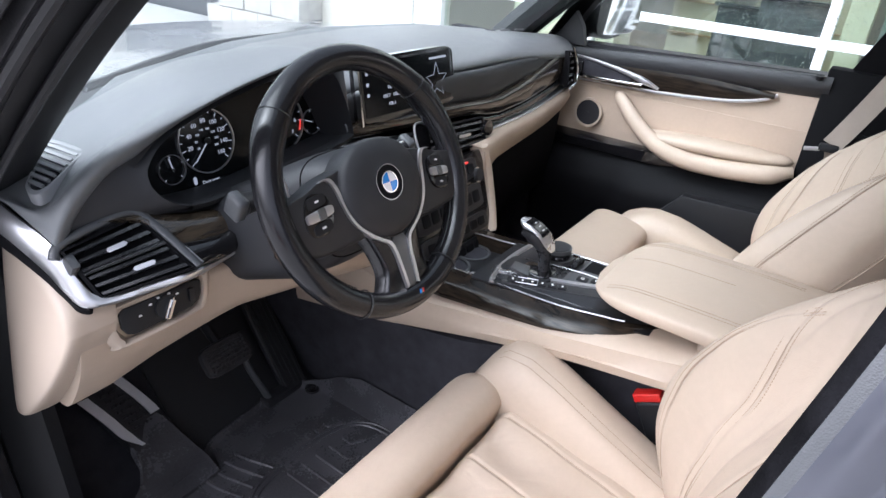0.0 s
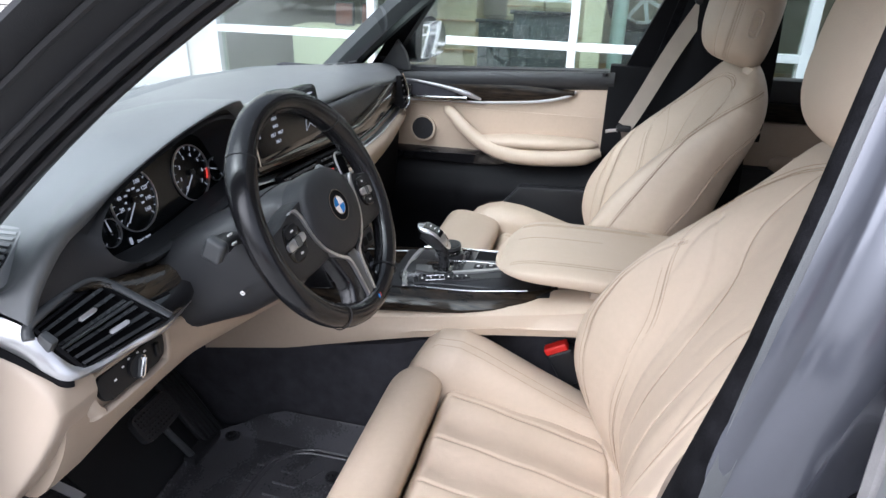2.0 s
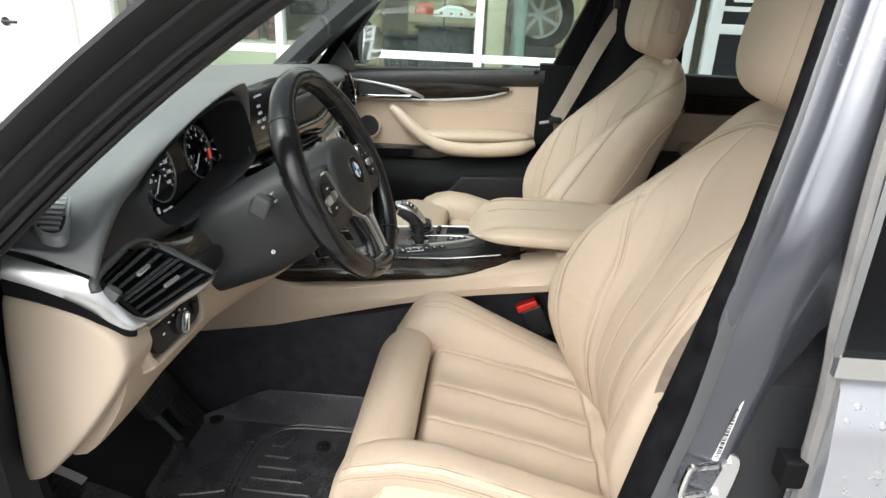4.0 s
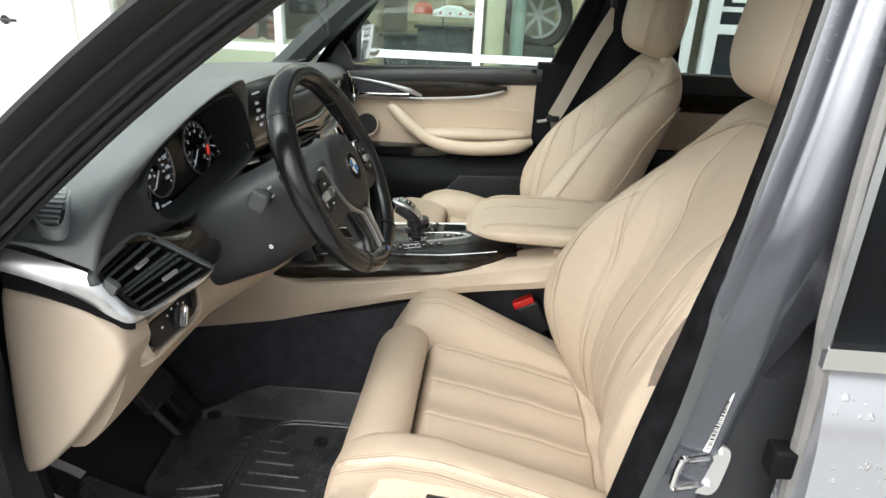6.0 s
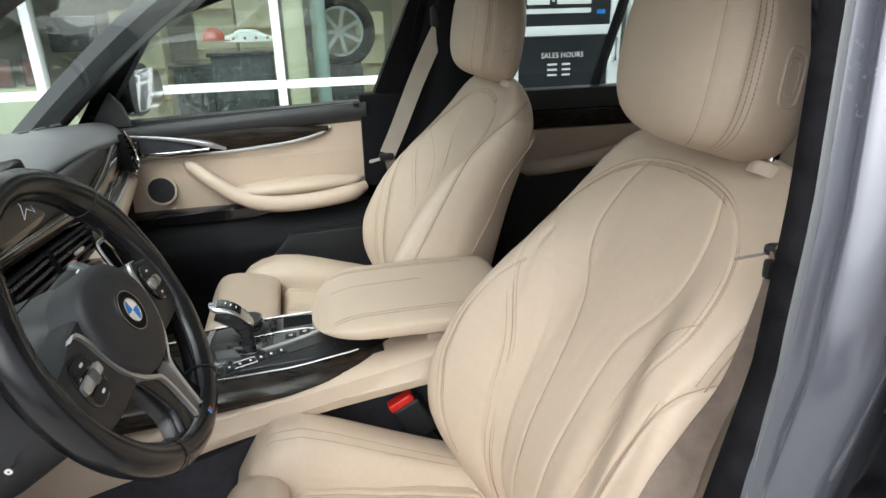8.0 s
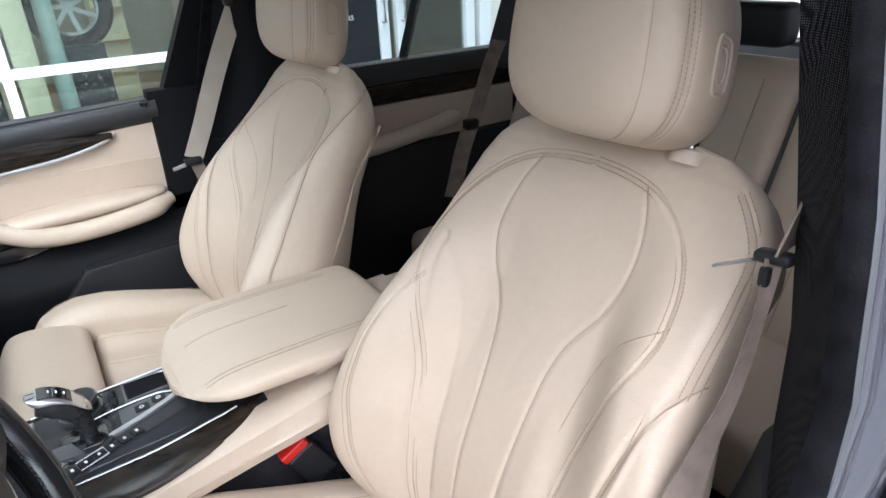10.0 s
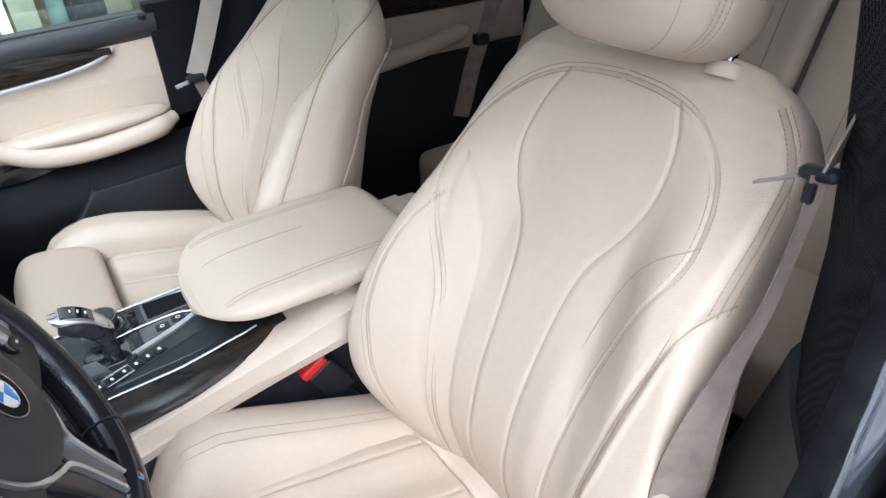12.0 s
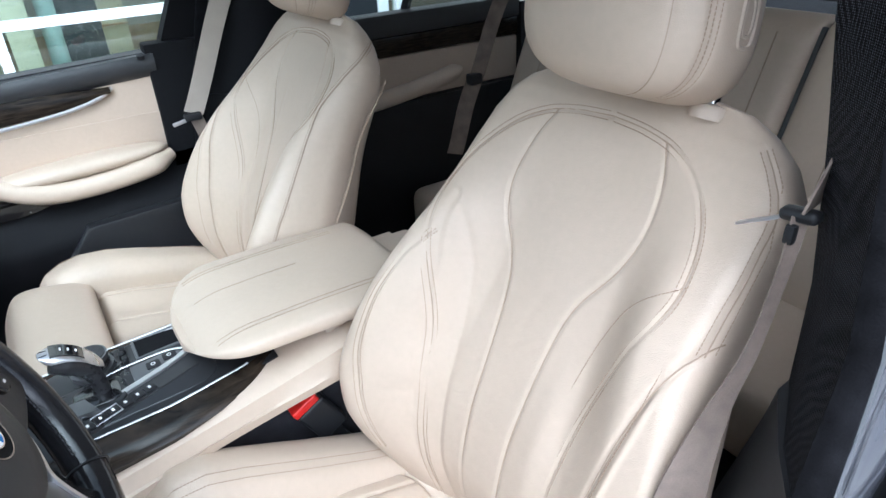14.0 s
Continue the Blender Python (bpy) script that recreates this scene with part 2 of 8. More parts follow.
def slab(bm, outline, to3, depth, bev=0.0, seg=2):
    """A plate with the given outline (u, v) laid by to3(u, v, w); its face at w = 0, its back at w = -depth."""
    f = bm.faces.new([bm.verts.new(to3(u, v, 0)) for u, v in outline])
    g = bmesh.ops.extrude_face_region(bm, geom=[f])
    back = [x for x in g["geom"] if isinstance(x, bmesh.types.BMVert)]
    front_edges = list(f.edges)
    a = Vector(to3(0, 0, 0))
    off = Vector(to3(0, 0, -depth)) - a
    for v in back:
        v.co += off
    if bev:
        bmesh.ops.bevel(bm, geom=front_edges, offset=bev, segments=seg, affect="EDGES", profile=0.6)
    return bm


def plane_map(o, ux, uy):
    o, ux, uy = Vector(o), Vector(ux).normalized(), Vector(uy).normalized()
    uz = ux.cross(uy).normalized()
    return lambda u, v, w=0.0: tuple(o + ux * u + uy * v + uz * w)


def disc(bm, mp, c, r0, r1, w0=0.0, w1=0.0, n=32):
    """A ring from radius r0 to r1 on a plane map, raised from w0 to w1."""
    rings = []
    for r, w in ((r0, w0), (r1, w0), (r1, w1), (r0, w1)):
        rings.append([mp(c[0] + r * math.cos(k), c[1] + r * math.sin(k), w) for k in np.arange(n) * 2 * math.pi / n])
    rings.append(rings[0])
    loft(bm, rings, cap=False)
    bmesh.ops.remove_doubles(bm, verts=bm.verts, dist=1e-6)
    return bm


def ngon(cx, cy, rx, ry, n=24, p=2.0, a0=0.0):
    """A superellipse outline."""
    out = []
    for k in range(n):
        a = a0 + 2 * math.pi * k / n
        c, s = math.cos(a), math.sin(a)
        out.append((cx + rx * math.copysign(abs(c) ** (2 / p), c), cy + ry * math.copysign(abs(s) ** (2 / p), s)))
    return out


def bar(bm, a, b, w, h, up=(0, 0, 1)):
    """A straight bar of cross-section w x h from a to b."""
    a, b = np.array(a, float), np.array(b, float)
    d = (b - a) / np.linalg.norm(b - a)
    s = np.cross(d, up)
    s /= np.linalg.norm(s)
    u = np.cross(s, d)
    loft(bm, [[p + x * w / 2 * s + y * h / 2 * u for x, y in ((-1, -1), (1, -1), (1, 1), (-1, 1))] for p in (a, b)])
    return bm


def letters(name, body, size, mp, material, parent, depth=0.0004, label=""):
    """Raised lettering on a plane map, turned into a mesh."""
    cu = bpy.data.curves.new(name, "FONT")
    cu.body, cu.size, cu.align_x, cu.align_y, cu.extrude = body, size, "CENTER", "CENTER", depth
    cu.resolution_u = 2
    tmp = bpy.data.objects.new(name, cu)
    scene.collection.objects.link(tmp)
    dg = bpy.context.evaluated_depsgraph_get()
    me = bpy.data.meshes.new_from_object(tmp.evaluated_get(dg))
    bpy.data.objects.remove(tmp)
    bpy.data.curves.remove(cu)
    for v in me.vertices:
        v.co = mp(v.co.x, v.co.y, v.co.z)
    me.materials.clear()
    me.materials.append(material)
    ob = new(name, me)
    ob.parent = parent
    if label:
        ob["label"] = label
    return ob


def lerp(x, xs, ys):
    return float(np.interp(x, xs, ys))


def sm(a, b, x):
    t = np.clip((x - a) / (b - a), 0, 1)
    return t * t * (3 - 2 * t)


# ---- front seats ----
LEAN, TILT = radians(18.4), radians(12.0)
S_W = ((-0.04, 0.205), (0.0, 0.22), (0.1, 0.243), (0.17, 0.252), (0.26, 0.247), (0.34, 0.233), (0.42, 0.217), (0.47, 0.215), (0.52, 0.214),
       (0.56, 0.205), (0.59, 0.188), (0.61, 0.166), (0.625, 0.135), (0.633, 0.08))
S_B = ((-0.04, 0.02), (0.0, 0.04), (0.1, 0.085), (0.17, 0.098), (0.3, 0.088), (0.4, 0.06), (0.46, 0.035), (0.52, 0.012), (0.57, 0.0), (0.63, 0.0))
S_C = ((-0.06, -0.05), (-0.02, -0.028), (0.02, 0.0), (0.06, 0.026), (0.11, 0.045), (0.2, 0.053), (0.35, 0.036), (0.5, 0.012), (0.6, -0.002), (0.64, -0.03))
S_T = ((-0.04, 0.07), (0.1, 0.1), (0.4, 0.095), (0.55, 0.085), (0.6, 0.07), (0.64, 0.03))
# half-widths of the seams by height
SEAM_MAIN = ((-0.02, 0.104), (0.04, 0.103), (0.1, 0.105), (0.22, 0.114), (0.3, 0.125), (0.38, 0.152), (0.43, 0.172), (0.465, 0.177), (0.51, 0.165), (0.55, 0.135), (0.575, 0.095), (0.586, 0.05), (0.59, 0.0))
SEAM_PANEL = ((0.58, 0.078), (0.54, 0.095), (0.49, 0.1), (0.44, 0.086), (0.38, 0.054), (0.3, 0.042), (0.17, 0.037), (0.05, 0.035), (-0.02, 0.034))
SEAM_FOLD = ((0.47, 0.182), (0.425, 0.13), (0.37, 0.104), (0.28, 0.09), (0.18, 0.084), (0.05, 0.08), (-0.02, 0.078))
SEAM_BOL = ((0.4, 0.163), (0.375, 0.175), (0.353, 0.184), (0.292, 0.195), (0.233, 0.195), (0.184, 0.187), (0.131, 0.179), (0.06, 0.165))
SEAM_RIM = ((0.45, 0.166), (0.4, 0.158), (0.36, 0.15), (0.3, 0.145), (0.23, 0.14), (0.17, 0.136), (0.1, 0.13), (0.03, 0.122))
SEAM_WING = ((0.452, 0.224), (0.43, 0.21), (0.415, 0.203), (0.404, 0.198), (0.369, 0.186), (0.303, 0.172), (0.222, 0.16), (0.12, 0.148), (0.03, 0.14))
SEAM_EDGE = ((0.6, 0.165), (0.58, 0.183), (0.55, 0.2), (0.5, 0.2055), (0.46, 0.2065), (0.42, 0.2075))
SEAM_RIDGE = ((0.398, 0.193), (0.34, 0.188), (0.289, 0.181), (0.23, 0.173), (0.171, 0.164), (0.08, 0.154))


def tab(tb, x):
    """The table's value at x, its corners rounded off except for the outline's."""
    xs, ys = [a for a, _ in tb], [b for _, b in tb]
    if tb is S_W:
        return np.interp(x, xs, ys)
    return sum(w * np.interp(np.asarray(x) + d, xs, ys) for d, w in ((-0.04, 0.1), (-0.02, 0.2), (0.0, 0.4), (0.02, 0.2), (0.04, 0.1)))


S_BO = ((-0.04, 0.0), (0.0, 0.008), (0.1, 0.024), (0.2, 0.03), (0.3, 0.035), (0.4, 0.039), (0.46, 0.029), (0.52, 0.012), (0.57, 0.0), (0.63, 0.0))


def back_depth(x, s, side=0):
    """How far the backrest's face stands before its plane, at x across and s up."""
    w, out = tab(S_W, s), np.asarray(x) * side > 0
    b = np.where(out, tab(S_BO, s), tab(S_B, s))
    u = np.minimum(np.abs(x) / w, 1.0)
    return tab(S_C, s) - 0.008 * (1 - u * u) ** 2 + b * np.where(out, sm(0.36, 0.74, u), sm(0.36, 0.84, u))


def roll_off(u, start, drop):
    k = np.clip((np.abs(u) - start) / (1 - start), 0, 1)
    return drop * (1 - np.sqrt(np.maximum(0, 1 - k ** 2.4)))


def skin(x, s, side=0):
    """The backrest's leather face with its rolled edge, a hair proud."""
    out = x * side > 0
    drop = 0.75 * tab(S_BO if out else S_B, s) + 0.3 * tab(S_T, s) + 0.5 * tab(S_C, s)
    return float(back_depth(x, s, side) - roll_off(np.array(x / tab(S_W, s)), 0.86 if out else 0.84, 1.0) * drop + 0.0003)


def near(px, py, line):
    """The distance of points to a polyline."""
    best = np.full(px.shape, 9.0)
    for (ax, ay), (bx, by) in zip(line, line[1:]):
        dx, dy = bx - ax, by - ay
        t = np.clip(((px - ax) * dx + (py - ay) * dy) / max(dx * dx + dy * dy, 1e-12), 0, 1)
        best = np.minimum(best, np.hypot(px - ax - t * dx, py - ay - t * dy))
    return best


def seam_lines(tb, n=40, xo=0.0, sides=(1, -1)):
    """The seam on the given sides of the backrest, its middle set over by xo."""
    c = spl([(w, s) for s, w in tb], n)
    return [c * np.array([k, 1]) + np.array([xo, 0]) for k in sides]


def dashes(bm, pts, nrm, r=0.00055, step=0.0045, fill=0.7):
    """Short stitches along a line of points with their normals."""
    pts = np.array(pts)
    d = np.r_[0, np.cumsum(np.linalg.norm(np.diff(pts, axis=0), axis=1))]
    for k in np.arange(0, d[-1] - step, step):
        a, b = [np.array([np.interp(q, d, pts[:, i]) for i in range(3)]) for q in (k, k + step * fill)]
        i = min(int(np.searchsorted(d, k)), len(pts) - 1)
        n = np.array(nrm[i])
        t = (b - a) / max(np.linalg.norm(b - a), 1e-9)
        s = np.cross(t, n)
        q = [[p + s * x * r + n * y * r for x, y in ((-1, -0.6), (1, -0.6), (0, 1))] for p in (a, b)]
        loft(bm, q)


def front_seat(cx, label, dy=0.0, reach=0.0):
    seat = thing("front_seat", label, "car seat", "front seats", at=(cx, dy, 0.4))
    B0, up, fw = np.array([cx, 0.016, 0.574]), np.array([0, -math.sin(LEAN), math.cos(LEAN)]), np.array([0, math.cos(LEAN), math.sin(LEAN)])
    X = np.array([1.0, 0, 0])
    place = lambda x, s, n: B0 + X * x + up * s + fw * n - np.array([cx, 0.0, 0.4])
    # backrest
    nu, ns = 230, 250
    uu = np.linspace(-1, 1, nu)
    uu = np.sign(uu) * (1 - (1 - np.abs(uu)) ** 1.25)
    ss = np.linspace(-0.04, 0.633, ns)
    U, S = np.meshgrid(uu, ss)
    W = tab(S_W, S)
    Xf = U * W
    side = -1.0 if cx < 0 else 0.0
    N = back_depth(Xf, S, side)
    out = Xf * side > 0
    B, T = np.where(out, tab(S_BO, S), tab(S_B, S)), tab(S_T, S)
    xo = 0.013 if side else -0.004
    inner = 1 if cx < 0 else -1
    for tb, deep, wide, sides in ((SEAM_MAIN, 0.002, 0.0022, (1, -1)), (SEAM_PANEL, 0.0022, 0.0028, (1, -1)), (SEAM_BOL, 0.002, 0.0022, (inner,)), (SEAM_RIM, 0.003, 0.005, (inner,)), (SEAM_WING, 0.0045, 0.004, (-inner,)), (SEAM_RIDGE, -0.0022, 0.003, (-inner,)), (SEAM_EDGE, 0.0018, 0.0024, (-inner,)), (SEAM_FOLD, 0.0018, 0.0045, (inner,))):
        for g in seam_lines(tb, 40, 0.0 if tb in (SEAM_BOL, SEAM_RIM, SEAM_WING, SEAM_RIDGE, SEAM_EDGE) else xo, sides):
            N -= deep * np.exp(-(near(Xf, S, g) / wide) ** 2)
    # the panels between the seams stand slightly proud
    N += 0.003 * np.exp(-((np.abs(Xf - xo) - 0.078) / 0.02) ** 2) * sm(0.02, 0.1, S) * sm(0.36, 0.26, S)
    N += 0.0015 * np.sin(Xf * 36 + 4 * S) * np.sin(S * 21) * sm(1.0, 0.7, np.abs(U))
    # sat-in folds of the leather
    rng = random.Random(21 if cx < 0 else 22)
    for _ in range(12):
        x0, s0 = rng.uniform(-0.16, 0.16), rng.uniform(0.03, 0.4)
        dx, ds = rng.uniform(-0.03, 0.03) - 0.12 * x0, rng.uniform(0.04, 0.11)
        g = spl([(x0, s0), (x0 + dx * 0.4 + 0.004, s0 + ds * 0.5), (x0 + dx, s0 + ds)], 8)
        k = 1 - 0.6 * (np.abs(S - s0 - ds / 2) / ds)
        N -= rng.uniform(0.0003, 0.0008) * np.clip(k, 0, 1) * np.exp(-(near(Xf, S, g) / rng.uniform(0.004, 0.008)) ** 2)
    N -= np.where(out, roll_off(U, 0.86, 1.0), roll_off(U, 0.84, 1.0)) * (0.75 * B + 0.3 * T + 0.5 * tab(S_C, S))
    bm = bmesh.new()
    rings = []
    for j in range(ns):
        front = [place(Xf[j, i], ss[j], N[j, i]) for i in range(nu)]
        t = T[j, 0]
        back = []
        for u in np.linspace(0.97, -0.97, 22):
            back.append(place(u * W[j, 0] * float(1 - 0.2 * sm(0.55, 0.35, ss[j])), ss[j], -0.5 * t - 0.5 * t * math.sqrt(max(0, 1 - abs(u) ** 3.5))))
        rings.append(front + back)
    loft(bm, rings)
    part("backrest", bm, CREAM, seat, deg=70)
    # stitching that follows the seams
    bm = bmesh.new()

    def stitch_back(tb, offs, n=160, at=0.0, sides=(1, -1)):
        for line in seam_lines(tb, n, at, sides):
            for off in offs:
                d = np.gradient(line, axis=0)
                d /= np.linalg.norm(d, axis=1)[:, None]
                q = line + off * np.stack([-d[:, 1], d[:, 0]], 1)
                pts = [place(x, s, skin(x, s, side)) for x, s in q if abs(x) < 0.975 * tab(S_W, s)]
                dashes(bm, pts, [fw] * len(pts))

    stitch_back(SEAM_MAIN, (-0.005, 0.005), at=xo)
    stitch_back(SEAM_BOL, (-0.0045, 0.0045), sides=(inner,))
    stitch_back(SEAM_RIDGE, (0.006,), sides=(-inner,))
    stitch_back(SEAM_EDGE, (-0.004, 0.004), sides=(-inner,))
    stitch_back(SEAM_FOLD, (0.0,), at=xo, sides=(-inner,))
    part("stitching", bm, THREAD, seat, "tan double stitching")["kind"] = "stuff"
    # sewn joints at the bottom of the grooves, drawn dark for their shade
    for tb, sides, at in ((SEAM_PANEL, (1, -1), xo), (SEAM_MAIN, (1, -1), xo), (SEAM_BOL, (inner,), 0.0), (SEAM_WING, (-inner,), 0.0), (SEAM_EDGE, (-inner,), 0.0)):
        for line in seam_lines(tb, 70, at, sides):
            pts = [place(x, s, skin(x, s, side) - 0.0019) for x, s in line if abs(x) < 0.985 * tab(S_W, s)]
            sb = bmesh.new()
            tube(sb, pts, 0.0007, 5, up=(1, 0, 0))
            part("seam", sb, SEAMC, seat)
    # cushion
    C0, cu, cn = np.array([cx, 0.03, 0.56]), np.array([0, math.cos(TILT), math.sin(TILT)]), np.array([0, -math.sin(TILT), math.cos(TILT)])
    lay = lambda x, v, h: C0 + X * x + cu * v + cn * h - np.array([cx, 0.0, 0.4])
    nu, nv = 150, 150
    U, V = np.meshgrid(np.linspace(-1, 1, nu), np.linspace(-0.1, 0.302, nv))
    Xc = U * 0.176
    H = 0.012 * U ** 2 + 0.006 * np.sin(V * 9)
    for gx in (-0.15, -0.05, 0.05, 0.15):
        bow = gx * (1 + 0.12 * (V - 0.1))
        H -= 0.0026 * sm(-0.012, 0.006, V) * np.exp(-((Xc - bow) / 0.0028) ** 2) + 0.002 * np.cos((Xc - 0.1) * 2 * math.pi / 0.1) * 0.4
    tuck = V + 0.012 - 0.03 * np.abs(U) ** 6
    H -= 0.007 * np.exp(-(tuck / 0.0034) ** 2)
    H += 0.014 * sm(-0.002, -0.03, tuck) * sm(-0.1, -0.06, V) - 0.02 * sm(-0.05, -0.1, V)
    H += 0.0016 * np.sin(Xc * 55 + V * 14) * np.sin(V * 47)
    H -= roll_off(np.clip((V - 0.12) / 0.182, 0, 1), 0.86, 0.035)
    bm = bmesh.new()
    rings = []
    for j in range(nv):
        front = [lay(Xc[j, i], V[j, i], H[j, i]) for i in range(nu)]
        rings.append(front + [lay(0.17, V[j, 0], -0.1), lay(-0.17, V[j, 0], -0.1)])
    loft(bm, rings)
    cush_ob = part("seat_cushion", bm, CREAM, seat, deg=60)
    for gx in (-0.15, -0.05, 0.05, 0.15):
        sb = bmesh.new()
        pts = []
        for v in np.linspace(0.0, 0.285, 40):
            j = min(int((v + 0.1) / 0.402 * (nv - 1)), nv - 1)
            x = gx * (1 + 0.12 * (v - 0.1))
            i = int(round((x / 0.176 + 1) / 2 * (nu - 1)))
            pts.append(lay(x, v, H[j, i] + 0.0001))
        tube(sb, pts, 0.0007, 5)
        part("seam", sb, SEAMC, cush_ob)
    # bolsters
    vs = np.linspace(-0.09, 0.385, 66)
    for sg in (-1, 1):
        bm = bmesh.new()
        rings = []
        if sg * cx > 0:
            # the door side: a flat top with a piped outer edge
            def rim(v):
                hp = lerp(v, (-0.09, 0.0, 0.1, 0.2, 0.267, 0.326, 0.362, 0.39, 0.402, 0.41), (0.05, 0.062, 0.07, 0.078, 0.082, 0.074, 0.058, 0.038, 0.018, -0.02))
                return hp, lerp(v, (-0.09, 0.1, 0.36, 0.39, 0.402, 0.41), (0.235, 0.252, 0.256, 0.248, 0.238, 0.222))

            for v in spl([(-0.09, 0), (0.1, 0), (0.3, 0), (0.38, 0), (0.402, 0), (0.41, 0)], 70)[:, 0]:
                hp, xo = rim(v)
                prof = spl([(0.165, -0.075), (0.167, hp - 0.055), (0.176, hp - 0.022), (0.194, hp - 0.006), (0.212, hp - 0.001), (xo - 0.018, hp), (xo - 0.006, hp - 0.003), (xo, hp - 0.012), (xo + 0.002, hp - 0.03), (xo - 0.002, hp - 0.06), (xo - 0.02, -0.075)], 60)
                ring = []
                for k, (x, h) in enumerate(prof):
                    h += 0.0015 * math.sin(v * 41 + x * 60) * math.sin(v * 23)
                    ring.append(lay(sg * x, v, h))
                rings.append(ring)
            loft(bm, rings)
            bol = part("side_bolster", bm, CREAM, seat, deg=70)
            for dx, dh, r, mm, nm in ((-0.0065, -0.0022, 0.0009, SEAMC, "seam"), (0.0, -0.0105, 0.0022, CREAM, "piping"), (0.0018, -0.017, 0.0009, SEAMC, "seam")):
                bm = bmesh.new()
                tube(bm, [lay(sg * (rim(v)[1] + dx), v, rim(v)[0] + dh) for v in np.linspace(-0.06, 0.4, 70)], r, 6)
                part(nm, bm, mm, bol)
            bm = bmesh.new()
            for dx, dh in ((-0.0105, -0.0008), (0.0024, -0.0215)):
                pts = [lay(sg * (rim(v)[1] + dx), v, rim(v)[0] + dh) for v in np.linspace(-0.05, 0.385, 90)]
                dashes(bm, pts, [cn] * len(pts))
            part("stitching", bm, THREAD, bol)["kind"] = "stuff"
            continue
        for v in vs:
            hb = lerp(v, (-0.05, 0.05, 0.15, 0.25, 0.3, 0.34, 0.365, 0.385), (0.035, 0.046, 0.068, 0.092, 0.1, 0.088, 0.055, -0.01))
            wd = lerp(v, (-0.05, 0.1, 0.3, 0.36, 0.385), (0.05, 0.052, 0.052, 0.046, 0.03))
            ring = []
            for a in np.linspace(0, 2 * math.pi, 44, endpoint=False):
                c, s = math.cos(a), math.sin(a)
                x = 0.216 + wd * math.copysign(abs(c) ** 0.8, c) + 0.012 * max(s, 0)
                h = (hb - 0.075) / 2 + (hb + 0.075) / 2 * math.copysign(abs(s) ** 0.72, s)
                k = abs(a - 2.05)
                h -= 0.003 * math.exp(-(k / 0.09) ** 2)
                ring.append(lay(sg * x, v, h))
            rings.append(ring)
        loft(bm, rings)
        bol = part("side_bolster", bm, CREAM, seat, deg=70)
        bm = bmesh.new()
        for a in (1.93, 2.17):
            pts = []
            for v in np.linspace(-0.02, 0.35, 80):
                hb = lerp(v, (-0.05, 0.05, 0.15, 0.25, 0.3, 0.34, 0.365, 0.385), (0.035, 0.046, 0.068, 0.092, 0.1, 0.088, 0.055, -0.01))
                wd = lerp(v, (-0.05, 0.1, 0.3, 0.36, 0.385), (0.05, 0.052, 0.052, 0.046, 0.03))
                c, s = math.cos(a), math.sin(a)
                pts.append(lay(sg * (0.216 - wd * abs(c) ** 0.8 + 0.012 * s), v, (hb - 0.075) / 2 + (hb + 0.075) / 2 * s ** 0.72 + 0.0004))
            dashes(bm, pts, [cn] * len(pts))
        part("stitching", bm, THREAD, bol)["kind"] = "stuff"
    # thigh support
    bm = bmesh.new()
    rings = []
    xs = np.linspace(-0.182, 0.182, 40)
    for x in xs:
        e = 1 - 0.10 * max(0, (abs(x) - 0.155) / 0.027) ** 2
        ring = []
        for v, h in spl([(0.306, -0.09), (0.306, 0.0), (0.312, 0.024), (0.335, 0.036), (0.375, 0.034), (0.405, 0.014), (0.42, -0.025), (0.417, -0.075), (0.395, -0.12), (0.33, -0.125)], 46):
            ring.append(lay(x, reach * sm(0.31, 0.4, v) + 0.375 + (v - 0.375) * e, -0.04 + (h + 0.04 + (0.012 if cx > 0 else 0.0) * sm(-0.02, 0.02, h)) * e))
        rings.append(ring)
    loft(bm, rings)
    part("thigh_support", bm, CREAM, seat, deg=60)
    # base shields
    for sg in (-1, 1):
        bm = bmesh.new()
        rings = []
        outer = sg * cx > 0
        for y in np.linspace(-0.1, 0.375 if outer else 0.42, 24):
            z0, z1 = lerp(y, (-0.1, 0.0, 0.42), (0.46, 0.44, 0.5)), lerp(y, (-0.1, 0.42), (0.5, 0.565))
            if outer:
                z1 = lerp(y, (-0.1, 0.1, 0.25, 0.34, 0.362, 0.375), (0.6, 0.63, 0.658, 0.668, 0.66, 0.63))
            rings.append([(sg * q, y, z - 0.4) for q, z in ((0.2, z1), (0.252, z1), (0.266, z1 - 0.006), (0.272, z1 - 0.02), (0.272, (z0 + z1) / 2), (0.262, z0), (0.2, z0))])
        loft(bm, rings)
        shield = part("side_shield", bm, CREAMP, seat)
        bm = bmesh.new()
        rbox(bm, (sg * 0.272, 0.19, 0.222 if outer else 0.105), (0.012, 0.2, 0.04), 0.004, rot=Matrix.Rotation(0.12, 4, "X"))
        part("control_panel", bm, DARK, shield, "black seat adjuster panel")
    bm = bmesh.new()
    rbox(bm, (0, 0.17, 0.03), (0.4, 0.42, 0.1), 0.01)
    part("seat_frame", bm, DARK, seat)
    # head restraint: wider below, with side panels behind a triple seam
    def head_at(a, k, lift=0.0):
        e = max(0.05, (1 - abs(k) ** (2.3 if k > 0 else 3.3)) ** (1 / (2.3 if k > 0 else 3.3)) if abs(k) < 1 else 0.05)
        hw = (0.129 * (1.03 - 0.12 * (k + 1) / 2)) * e + lift
        c, q = math.cos(a), math.sin(a)
